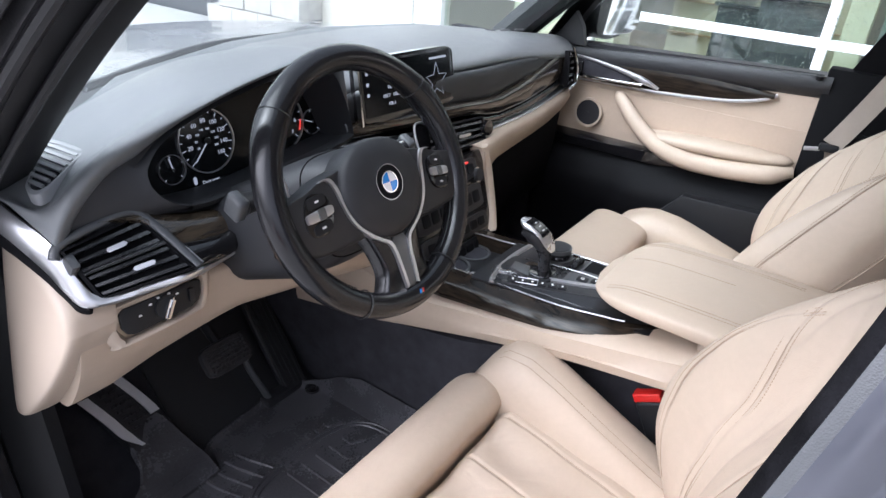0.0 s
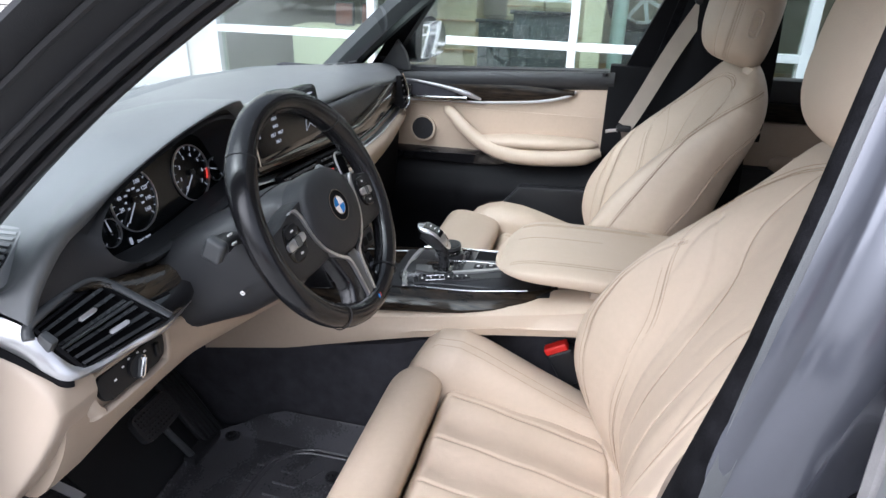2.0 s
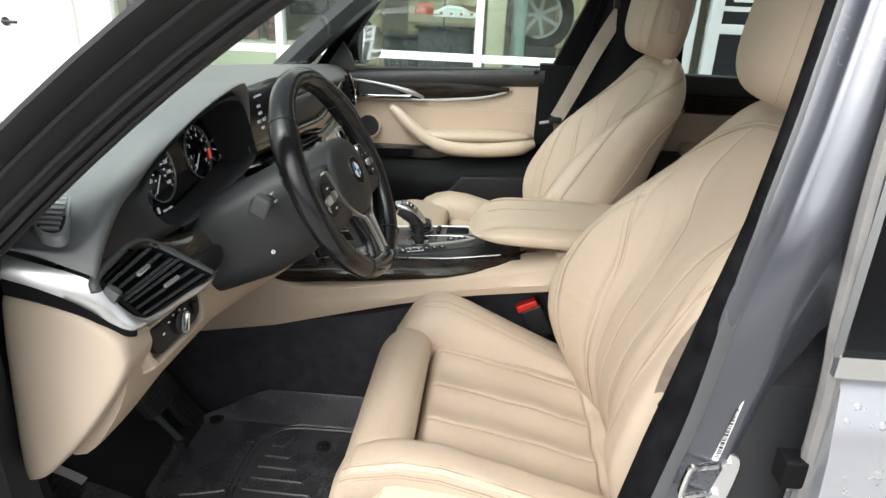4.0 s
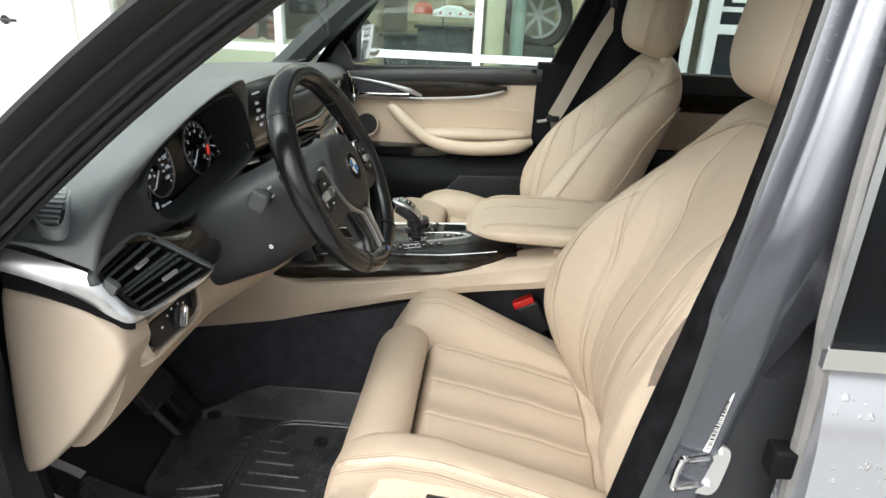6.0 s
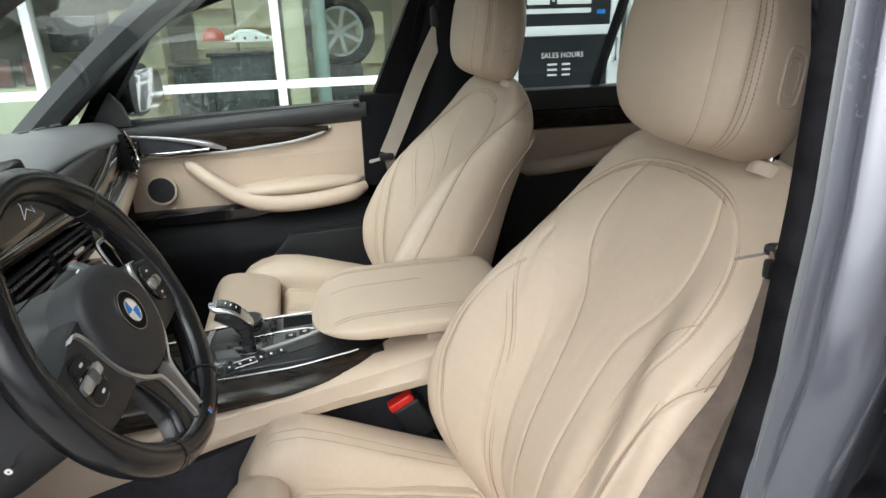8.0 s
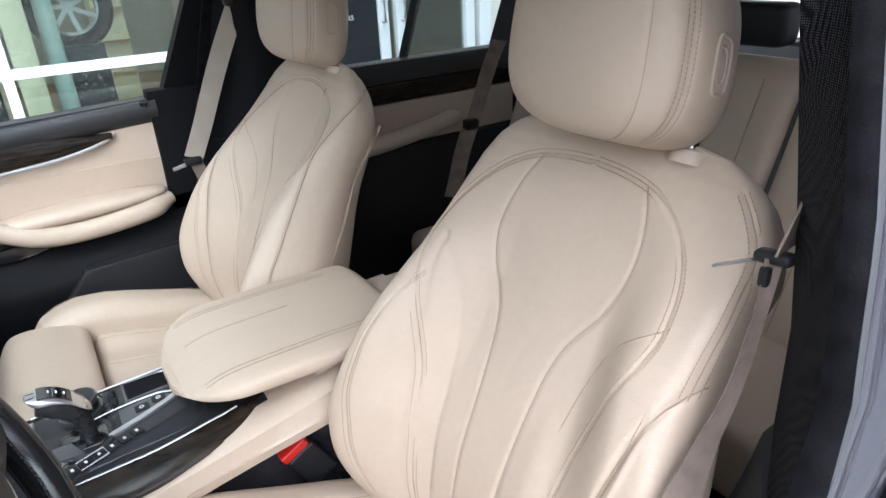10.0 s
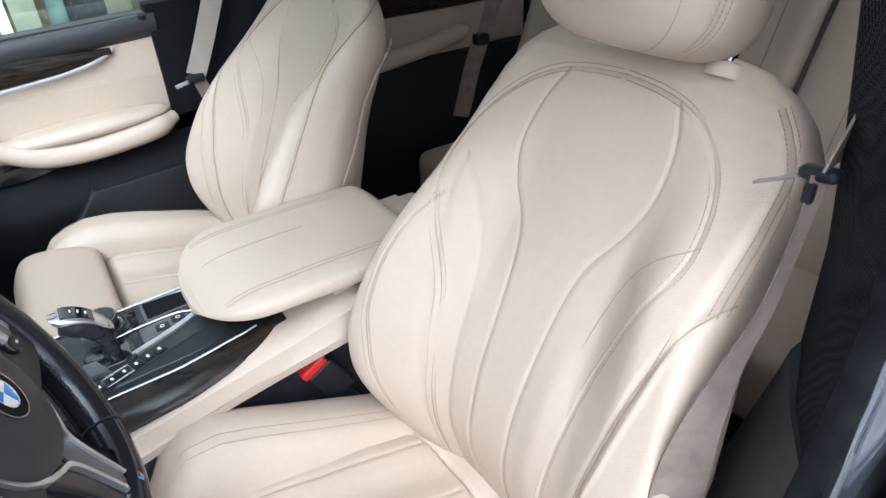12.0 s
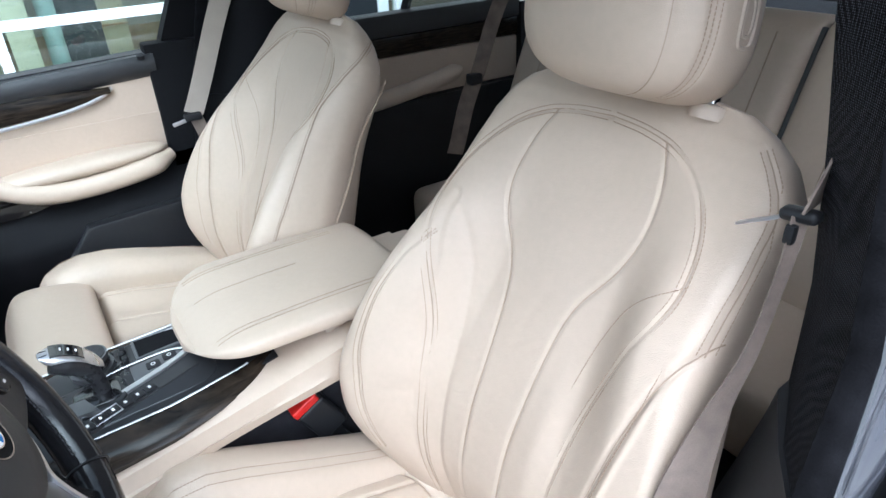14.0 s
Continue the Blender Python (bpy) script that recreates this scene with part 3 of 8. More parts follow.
        groove = sum(dp * math.exp(-((abs(math.degrees(math.acos(max(-1, min(1, abs(c)))))) - at) / wd) ** 2) for at, dp, wd in ((23, 0.0022, 2.2), (27, 0.0022, 2.2), (50, 0.0018, 2.0)) if q > 0)
        x = (hw - groove) * math.copysign(abs(c) ** 0.72, c)
        n = 0.02 + ((0.085 if q > 0 else 0.05) * (0.35 + 0.65 * e) + lift - groove) * math.copysign(abs(q) ** 0.75, q) + 0.018 * k
        return place(x, 0.719 + 0.104 * k, n)

    bm = bmesh.new()
    ang = [radians(d) for d in [*np.arange(0, 180, 2.0), *np.arange(180, 360, 7.5)]]
    loft(bm, [[head_at(a, k) for a in ang] for k in np.sin(np.linspace(-math.pi / 2, math.pi / 2, 56))])
    head = part("headrest", bm, CREAM, seat, deg=70)
    bm = bmesh.new()
    for d in (21.2, 25, 28.8):
        for a in (radians(d), radians(180 - d)):
            pts = [head_at(a, k, 0.0003) for k in np.linspace(-0.97, 0.97, 60)]
            nrm = [(np.array(head_at(a, k, 0.003)) - np.array(p)) for k, p in zip(np.linspace(-0.97, 0.97, 60), pts)]
            dashes(bm, pts, [v / max(np.linalg.norm(v), 1e-6) for v in nrm])
    part("stitching", bm, THREAD, head)["kind"] = "stuff"
    for a in (radians(50), radians(130)):
        bm = bmesh.new()
        tube(bm, [head_at(a, k, -0.0002) for k in np.linspace(-0.98, 0.98, 50)], 0.0007, 5, up=(1, 0, 0))
        part("seam", bm, SEAMC, head)
    for a0 in (3, 177):
        for r, lift, nm in ((1.0, 0.0, "button_rim"), (0.62, -0.0006, "release_button")):
            bm = bmesh.new()
            pts = []
            for b in np.linspace(0, 2 * math.pi, 32, endpoint=False):
                cb, sb_ = math.cos(b), math.sin(b)
                pts.append(head_at(radians(a0 + r * 4.2 * math.copysign(abs(cb) ** 0.6, cb)), -0.16 + r * 0.24 * math.copysign(abs(sb_) ** 0.6, sb_), lift))
            tube(bm, pts, 0.0022, 6, closed=True, up=(1, 0, 0))
            part(nm, bm, CREAMP, head)
    for px_ in (-0.09, 0.072) if cx < 0 else (-0.08, 0.08):
        bm = bmesh.new()
        tube(bm, [place(px_, 0.6, -0.026), place(px_, 0.69, -0.016)], 0.007, 12, up=(0, 1, 0))
        part("headrest_post", bm, CHROME, seat, "chrome headrest post")
        bm = bmesh.new()
        tube(bm, [place(px_, q, -0.018 + w) for q, w in ((0.612, -0.008), (0.619, -0.008), (0.6255, -0.008), (0.627, -0.008))], [0.0215, 0.0215, 0.019, 0.012], 24, up=(1, 0, 0))
        part("post_collar", bm, CREAMP, seat)
    if cx > 0:
        # seams along the flank beside the console
        for tb, offs in ((((0.6, -0.04), (0.55, 0.0), (0.5, 0.03), (0.46, 0.05), (0.41, 0.066), (0.33, 0.088), (0.24, 0.108), (0.15, 0.11)), (-0.005, 0.005)), (((0.54, -0.066), (0.45, -0.035), (0.36, -0.02), (0.28, 0.0), (0.2, 0.015)), (0.005,))):
            line = spl([(q, n) for q, n in tb], 60)
            pts = []
            for q, n in line:
                us = np.linspace(0.8, 1.0, 60)
                f = [skin(-u * tab(S_W, q), q) for u in us]
                u = us[int(np.argmin([abs(v - n) for v in f]))]
                pts.append(place(-u * tab(S_W, q) - 0.0006, q, max(n, -0.09)))
            bm = bmesh.new()
            tube(bm, pts, 0.0013, 6, up=(1, 0, 0))
            part("seam", bm, SEAMC, seat)
            bm = bmesh.new()
            for o in offs:
                dashes(bm, [p + up * o * 0.7 + fw * o * 0.7 - X * 0.0008 for p in pts], [-X] * len(pts))
            part("stitching", bm, THREAD, seat)["kind"] = "stuff"
    return seat


front_seat(-0.38, "cream leather driver seat with tan stitching and bolsters", 0.0, -0.015)
front_seat(0.38, "cream leather passenger seat beside the centre console", 0.026, 0.05)


# ---- dashboard ----
dash = thing("dashboard", "black soft-touch dashboard with wood trim and cream lower pads", "dashboard", at=(0, 0, 0))


def y_front(x):
    return lerp(x, (-0.74, -0.64, -0.53, -0.41, -0.11, 0.2, 0.45, 0.6, 0.74), (0.8, 0.83, 0.893, 0.953, 1.06, 1.08, 1.0, 0.9, 0.78))


# top pad
bm = bmesh.new()
rings = []
for x in np.linspace(-0.6, 0.71, 60):
    yf = y_front(x) + 0.03
    yr = min(lerp(x, (-0.72, -0.2, 0.0, 0.3, 0.6, 0.71), (0.79, 0.76, 0.735, 0.715, 0.70, 0.70)), yf - 0.03)
    z0 = lerp(x, (-0.72, -0.6, -0.5, -0.4, 0.0, 0.4, 0.71), (0.95, 0.985, 1.03, 1.06, 1.07, 1.07, 1.045))
    d = yf - yr
    prof = [(yf, z0 - 0.03), (yf, z0), (yf - 0.25 * d, z0 + 0.012), (yr + 0.4 * d, z0 + 0.016), (yr + 0.15 * d, z0 + 0.008), (yr, z0 - 0.012), (yr - 0.006, z0 - 0.03), (yr + 0.03, z0 - 0.05)]
    rings.append([(x, y, z) for y, z in spl(prof, 26)])
loft(bm, rings)
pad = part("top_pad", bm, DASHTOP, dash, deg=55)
# body behind the fascia
bm = bmesh.new()
rings = []
for x in np.linspace(-0.66, 0.69, 24):
    yb = y_front(x) - 0.02
    zt = lerp(x, (-0.6, -0.45), (0.94, 1.03))
    rings.append([(x, 0.76, zt), (x, 0.745, 0.9), (x, 0.76, 0.8), (x, max(yb, 0.78), 0.72), (x, max(yb, 0.78), zt)])
loft(bm, rings)
part("dash_body", bm, DARK, dash)
# instrument hood: skin from the windscreen to the edge, then a liner down to the gauges, charcoal to carry its shade
edge = spl([(-0.657, 0.703, 0.958), (-0.644, 0.702, 0.985), (-0.622, 0.699, 1.014), (-0.589, 0.696, 1.043), (-0.541, 0.691, 1.064), (-0.474, 0.684, 1.088), (-0.399, 0.676, 1.112), (-0.32, 0.668, 1.13), (-0.256, 0.661, 1.138), (-0.232, 0.662, 1.126), (-0.218, 0.666, 1.09), (-0.2, 0.675, 1.045), (-0.187, 0.682, 0.995)], 72)
rear = spl([(-0.668, 0.79, 0.994), (-0.675, 0.815, 1.0), (-0.66, 0.825, 1.008), (-0.62, 0.842, 1.022), (-0.57, 0.87, 1.037), (-0.5, 0.905, 1.052), (-0.42, 0.945, 1.064), (-0.34, 0.975, 1.072), (-0.28, 0.97, 1.075), (-0.25, 0.93, 1.075), (-0.225, 0.86, 1.07), (-0.2, 0.8, 1.06), (-0.185, 0.74, 1.0)], 72)
lip_in = spl([(-0.5, 0.668, 0.972), (-0.522, 0.671, 0.98), (-0.538, 0.678, 0.993), (-0.545, 0.685, 1.01), (-0.54, 0.691, 1.03), (-0.51, 0.695, 1.056), (-0.45, 0.692, 1.08), (-0.37, 0.686, 1.102), (-0.29, 0.68, 1.113), (-0.238, 0.675, 1.102), (-0.218, 0.672, 1.07), (-0.203, 0.67, 1.03), (-0.195, 0.669, 1.0)], 72)
bm = bmesh.new()
rings = []
for n, (a, r, i) in enumerate(zip(edge, rear, lip_in)):
    bul = 0.02 * float(sm(3, 26, n)) * float(sm(71, 52, n)) * np.array([0, 0, 1.0])
    side = 0.004 * float(sm(26, 6, n)) * np.array([-0.5, -0.3, 1.0])
    dip = 0.027 * float(sm(4, 12, n)) * float(sm(36, 24, n)) * np.array([0, 0, -1.0])
    inw = (i - a) / max(np.linalg.norm(i - a), 1e-6)
    crest = a * 0.9 + r * 0.1 + bul * 0.3 + side
    rings.append([*spl([r, a * 0.3 + r * 0.7 + bul * 0.55 + side + dip * 0.6, a * 0.62 + r * 0.38 + bul * 0.8 + side + dip, crest, a + side * 0.3, a + inw * 0.009 + np.array([0, 0.004, -0.005]), a + inw * 0.016 + np.array([0, 0.012, -0.005])], 44)])
loft(bm, rings, closed=False)
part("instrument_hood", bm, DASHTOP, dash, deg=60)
low_lip = spl([(-0.195, 0.669, 1.0), (-0.23, 0.667, 0.993), (-0.32, 0.664, 0.984), (-0.42, 0.664, 0.975), (-0.47, 0.666, 0.971), (-0.5, 0.668, 0.972)], 34)
mid_c = np.array([-0.365, 0.0, 1.03])


def to_panel(p, k=0.93):
    """The foot of the liner's wall on the gauge plane."""
    q = mid_c + (p - mid_c) * k + np.array([0, 0, -0.024])
    return np.array([q[0], 0.735 + 0.2 * (q[2] - 1.012), q[2]])


bm = bmesh.new()
rings = []
for a, i in zip(edge, lip_in):
    inw = (i - a) / max(np.linalg.norm(i - a), 1e-6)
    s0 = a + inw * 0.015 + np.array([0, 0.011, -0.005])
    out = (s0 - i) / max(np.linalg.norm(s0 - i), 1e-6)
    rings.append([s0, s0 * 0.5 + i * 0.5 + np.array([0, 0.004, 0]), i + out * 0.008 + np.array([0, -0.001, 0]), i + np.array([0, -0.0025, 0]), i - out * 0.003 + np.array([0, 0.004, 0]), to_panel(i)])
loft(bm, rings, closed=False)
part("hood_liner", bm, CHAR, dash, deg=40)
bm = bmesh.new()
loft(bm, [[p + np.array([0, 0.09, -0.02]), p + np.array([0, 0.02, -0.013]), p + np.array([0, 0.002, -0.008]), p + np.array([0, -0.0025, 0.0]), p + np.array([0, 0.004, 0.003]), to_panel(p)] for p in low_lip], closed=False)
part("cluster_surround", bm, CHAR, dash, deg=50)
bm = bmesh.new()
pan = [to_panel(p, 0.95) + np.array([0, -0.001, 0]) for p in [*lip_in[:-1], *low_lip[:-1]]]
bm.faces.new([bm.verts.new(tuple(map(float, p))) for p in pan])
g_ext = bmesh.ops.extrude_face_region(bm, geom=bm.faces[:])
for v_ in [x for x in g_ext["geom"] if isinstance(x, bmesh.types.BMVert)]:
    v_.co.y += 0.008
cluster = part("gauge_panel", bm, SCREEN, dash, "dark instrument cluster with lit gauges")
# dark apron from the hood's foot under the cluster to the column
bm = bmesh.new()
ap_t = spl([(-0.65, 0.712, 0.955), (-0.61, 0.702, 0.972), (-0.56, 0.692, 0.974), (-0.5, 0.684, 0.966), (-0.4, 0.68, 0.968), (-0.2, 0.69, 0.99)], 30)
ap_b = spl([(-0.655, 0.72, 0.945), (-0.61, 0.71, 0.955), (-0.56, 0.7, 0.95), (-0.5, 0.69, 0.93), (-0.4, 0.69, 0.91), (-0.2, 0.7, 0.91)], 30)
loft(bm, [[a + np.array([0, 0.04, 0.004]), a, a * 0.5 + b * 0.5 + np.array([0, -0.003, 0]), b, b + np.array([0, 0.05, 0])] for a, b in zip(ap_t, ap_b)])
part("lower_apron", bm, CHAR, dash, deg=50)
# side demister vent
sv = plane_map((-0.612, 0.782, 1.0195), (0.17, -0.98, -0.06), (0.815, 0.505, 0.287))
bm = bmesh.new()
vo = 1.12 * spl([(0.024, 0.03), (0.018, 0.038), (-0.02, 0.036), (-0.027, 0.028), (-0.012, -0.02), (-0.004, -0.034), (0.01, -0.036), (0.018, -0.02), (0.024, 0.03)], 32)[:-1]
loft(bm, [[sv(u * k, v * k, w) for u, v in vo] for k, w in ((1.22, -0.012), (1.16, 0.002), (1.1, 0.0035), (1.0, 0.003), (0.96, -0.004))], cap=False)
part("side_vent_frame", bm, VENTG, dash, "grey side window vent frame")
bm = bmesh.new()
slab(bm, [(u * 0.98, v * 0.98) for u, v in vo], lambda u, v, w: sv(u, v, w - 0.001), 0.004)
part("side_vent_cavity", bm, BLACK, dash)
for k in range(7):
    v = -0.031 + 0.011 * k
    l, r = lerp(v, (-0.038, -0.022, 0.034), (-0.005, -0.012, -0.028)), lerp(v, (-0.038, 0.034), (0.012, 0.025))
    bm = bmesh.new()
    bar(bm, sv(l, v, 0.002), sv(r, v, 0.002), 0.0042, 0.004, up=(-0.5, 0, 0.86))
    part("side_vent_slat", bm, VENTG, dash)

# instrument cluster
cl = plane_map((-0.353, 0.7335, 1.012), (1, 0.0, 0), (0, 0.2, 1))


def gauge(c, r, ticks, numbers, needle, red=None, big=True):
    g = part("gauge_ring", disc(bmesh.new(), cl, c, r * 0.965, r, 0.0, 0.003, 40), SILVER, cluster)
    bm = bmesh.new()
    for k in range(ticks):
        a = radians(225 - 270 * k / (ticks - 1))
        l = 0.84 if k % 2 else 0.78
        p, q = [cl(c[0] + r * f * math.cos(a), c[1] + r * f * math.sin(a), 0.0012) for f in (l, 0.93)]
        bar(bm, p, q, 0.0011, 0.0004, up=(0, -1, 0.2))
    part("gauge_ticks", bm, LIT, cluster)
    for k, s in enumerate(numbers):
        a = radians(225 - 270 * k / max(1, len(numbers) - 1))
        x, y = c[0] + r * 0.62 * math.cos(a), c[1] + r * 0.62 * math.sin(a)
        letters("gauge_number", s, r * 0.19, lambda u, v, w, x=x, y=y: cl(x + u, y + v, w + 0.0012), LIT, cluster)
    a = radians(needle)
    bm = bmesh.new()
    bar(bm, cl(c[0] - 0.12 * r * math.cos(a), c[1] - 0.12 * r * math.sin(a), 0.004), cl(c[0] + 0.8 * r * math.cos(a), c[1] + 0.8 * r * math.sin(a), 0.004), 0.0016, 0.001, up=(0, -1, 0.2))
    part("needle", bm, LIT, cluster)
    bm = bmesh.new()
    disc(bm, cl, c, 0.0005, r * 0.1, 0.002, 0.006, 16)
    part("needle_hub", bm, DARK, cluster)


gauge((-0.07, 0.012), 0.045, 17, ["", "20", "40", "60", "80", "100", "120", "140", "160"], 225)
for k in range(8):
    a = radians(210 - 240 * k / 7)
    letters("gauge_number", str(20 + 40 * k), 0.0044, lambda u, v, w, a=a: cl(-0.07 + 0.0165 * math.cos(a) + u, 0.012 + 0.0165 * math.sin(a) + v, w + 0.0012), LIT, cluster)
gauge((0.066, 0.012), 0.045, 15, ["0", "1", "2", "3", "4", "5", "6", "7"], 222)
gauge((-0.131, -0.014), 0.02, 5, [], 100)
gauge((0.128, 0.0), 0.02, 5, [], 160)
bm = bmesh.new()
pts = [cl(0.066 + 0.039 * math.cos(a), 0.012 + 0.039 * math.sin(a), 0.0014) for a in np.linspace(radians(-30), radians(-5), 8)]
tube(bm, pts, 0.0012, 6)
part("redline", bm, LITRED, cluster)
letters("display_text", "Door open", 0.0062, lambda u, v, w: cl(-0.076 + u, -0.043 + v, w + 0.001), LIT, cluster)
bm = bmesh.new()
slab(bm, ngon(-0.1005, -0.038, 0.0026, 0.0055, 12, 3), lambda u, v, w: cl(u, v, w + 0.0012), 0.001)
part("car_symbol", bm, LIT, cluster)
bm = bmesh.new()
rbox(bm, cl(0.135, -0.04, 0.001), (0.004, 0.001, 0.008), 0)
part("warning_lamp", bm, LITRED, cluster)

# screen
sc = plane_map((0.004, 0.708, 1.046), (1, -0.035, 0), (0, 0.16, 1))
screen = part("infotainment_screen", slab(bmesh.new(), ngon(0, 0, 0.137, 0.056, 40, 9), sc, 0.018, 0.003), GLOSSY, dash, "wide infotainment screen showing radio stations")
part("display", slab(bmesh.new(), ngon(0, 0.001, 0.124, 0.046, 40, 30), lambda u, v, w: sc(u, v, w + 0.0012), 0.001), SCREEN, screen)
bm = bmesh.new()
bar(bm, sc(-0.139, -0.055, 0.001), sc(-0.139, 0.055, 0.001), 0.004, 0.01, up=(0, -1, 0))
part("screen_edge_trim", bm, CHROME, screen)
for k, s in enumerate(("104.5", "104.9", "105.7   105.7", "106.1")):
    letters("station_text", s, 0.0088, lambda u, v, w, k=k: sc(-0.055 + u, 0.016 - 0.0145 * k + v, w + 0.0016), LIT, screen)
for u0, v0, w0, h0 in ((-0.05, 0.036, 0.04, 0.004), (-0.115, 0.03, 0.006, 0.006), (-0.115, 0.012, 0.006, 0.006), (-0.115, -0.006, 0.006, 0.006), (0.085, 0.037, 0.055, 0.004)):
    bm = bmesh.new()
    slab(bm, ngon(u0, v0, w0 / 2, h0 / 2, 8, 9), lambda u, v, w: sc(u, v, w + 0.0017), 0.0004)
    part("display_bar", bm, LIT, screen)
star = []
for k in range(10):
    a, r = radians(90 + 36 * k), (0.034, 0.0145)[k % 2]
    star.append((0.078 + r * math.cos(a), -0.006 + r * math.sin(a)))
bm = bmesh.new()
tube(bm, [sc(u, v, 0.0016) for u, v in star], 0.0006, 4, closed=True, up=(0, -1, 0.1))
part("star_outline", bm, LIT, screen)

# wood band with chrome line
def band(x0, x1, n, top, bot, ys, th, name, material, label=""):
    bm = bmesh.new()
    rings = []
    for x in np.linspace(x0, x1, n):
        zt, zb, y = [lerp(x, [a for a, _ in tb], [b for _, b in tb]) for tb in (top, bot, ys)]
        zm, h = (zt + zb) / 2, (zt - zb) / 2
        ring = []
        for a in np.linspace(0, 2 * math.pi, 16, endpoint=False):
            c, s = math.cos(a), math.sin(a)
            ring.append((x, y + 0.014 - th * math.copysign(abs(c) ** 0.6, c), zm + h * math.copysign(abs(s) ** 0.55, s)))
        rings.append(ring)
    loft(bm, rings)
    return part(name, bm, material, dash, label, deg=50)


YS = ((-0.2, 0.72), (-0.1, 0.705), (0.1, 0.685), (0.25, 0.672), (0.45, 0.678), (0.62, 0.69), (0.7, 0.7))
band(-0.19, 0.655, 50, ((-0.2, 0.995), (0.0, 0.99), (0.17, 0.985), (0.3, 0.978), (0.4, 0.99), (0.5, 1.008), (0.6, 1.028), (0.66, 1.034)), ((-0.2, 0.97), (0.17, 0.958), (0.3, 0.938), (0.42, 0.94), (0.55, 0.95), (0.66, 0.965)), YS, 0.014, "wood_trim_band", WOOD, "dark wood veneer band")
band(0.2, 0.655, 40, ((0.2, 0.95), (0.3, 0.937), (0.42, 0.939), (0.55, 0.949), (0.66, 0.964)), ((0.2, 0.925), (0.3, 0.918), (0.42, 0.918), (0.55, 0.925), (0.66, 0.94)), YS, 0.012, "gloss_trim_band", GLOSSY, "gloss black trim band")
band(-0.19, 0.69, 40, ((-0.2, 0.968), (0.17, 0.922), (0.3, 0.916), (0.45, 0.917), (0.6, 0.928), (0.69, 0.938)), ((-0.2, 0.962), (0.17, 0.916), (0.3, 0.91), (0.45, 0.911), (0.6, 0.922), (0.69, 0.932)), YS, 0.018, "chrome_line", SILVER)
band(-0.2, 0.69, 40, ((-0.2, 1.04), (0.0, 1.045), (0.69, 1.04)), ((-0.2, 0.99), (0.17, 0.98), (0.3, 0.975), (0.5, 1.0), (0.69, 1.03)), tuple((a, b + 0.012) for a, b in YS), 0.012, "upper_fascia", SOFT)


# vents with slats in a four-cornered frame
def vent(a, b, c, d, n, depth, name, tabs=(), split=False):
    """a upper left, b upper right, c lower right, d lower left, seen from the seat."""
    a, b, c, d = (np.array(p, float) for p in (a, b, c, d))
    nrm = np.cross(b - a, d - a)
    nrm /= np.linalg.norm(nrm)
    nrm = nrm if nrm[1] < 0 else -nrm
    q = lambda u, v, w=0.0: (a * (1 - u) + b * u) * (1 - v) + (d * (1 - u) + c * u) * v + nrm * w
    bm = bmesh.new()
    loft(bm, [[q(u0, v0, w) for u0, v0 in ((lo, lo), (hi, lo), (hi, hi), (lo, hi))] for lo, hi, w in ((-0.04, 1.04, -0.01), (-0.04, 1.04, 0.002), (0.0, 1.0, 0.004), (0.02, 0.98, -0.004), (0.03, 0.97, -depth))], cap=True)
    frame_ob = part(name, bm, DEEP, dash, deg=30)
    for k in range(n):
        v = (k + 0.5) / n
        bm = bmesh.new()
        h = 0.42 / n
        loft(bm, [[q(u, v - h * 0.25, 0.002), q(u, v + h * 0.55, 0.003), q(u, v + h * 0.8, -0.012), q(u, v + h * 0.2, -0.014)] for u in np.linspace(0.02, 0.98, 6)])
        part("vent_slat", bm, SLAT, frame_ob)
    if split:
        bm = bmesh.new()
        loft(bm, [[q(u, 0.47, 0.002), q(u, 0.5, 0.0075), q(u, 0.53, 0.004), q(u, 0.52, -0.012)] for u in np.linspace(0.0, 1.0, 8)])
        part("divider_bar", bm, GREYD, frame_ob, "satin grey divider")
    for u, v in tabs:
        bm = bmesh.new()
        p, r = q(u - 0.13, v, 0.007), q(u + 0.13, v, 0.007)
        bar(bm, p, r, 0.006, 0.005, up=tuple(nrm))
        bmesh.ops.bevel(bm, geom=list(bm.edges), offset=0.0015, segments=2, affect="EDGES")
        part("vent_tab", bm, SILVER, frame_ob, "silver vent slider")
    return frame_ob


vent((-0.652, 0.7, 0.951), (-0.566, 0.69, 0.968), (-0.546, 0.616, 0.919), (-0.636, 0.663, 0.897), 6, 0.03, "driver_air_vent", ((0.52, 0.28), (0.6, 0.72)), True)
bm = bmesh.new()
rbox(bm, (-0.651, 0.693, 0.932), (0.012, 0.02, 0.03), 0.004, rot=Matrix.Rotation(0.6, 4, "X"))
part("vent_wheel", bm, GREYM, dash)
# rolled border of the vent along its top and right side
bm = bmesh.new()
tube(bm, spl([(-0.664, 0.7, 0.945), (-0.653, 0.706, 0.957), (-0.61, 0.703, 0.969), (-0.572, 0.697, 0.976), (-0.556, 0.684, 0.967), (-0.545, 0.648, 0.942), (-0.537, 0.614, 0.918)], 40), 0.0065, 10, flat=0.8)
part("vent_border", bm, GREYD, dash, deg=70)
vent((0.06, 0.676, 0.957), (0.2, 0.664, 0.952), (0.205, 0.652, 0.9), (0.065, 0.662, 0.903), 4, 0.04, "centre_air_vent", ((0.5, 0.5),))
vent((-0.09, 0.684, 0.96), (0.045, 0.676, 0.957), (0.05, 0.662, 0.903), (-0.085, 0.67, 0.906), 4, 0.04, "centre_air_vent")
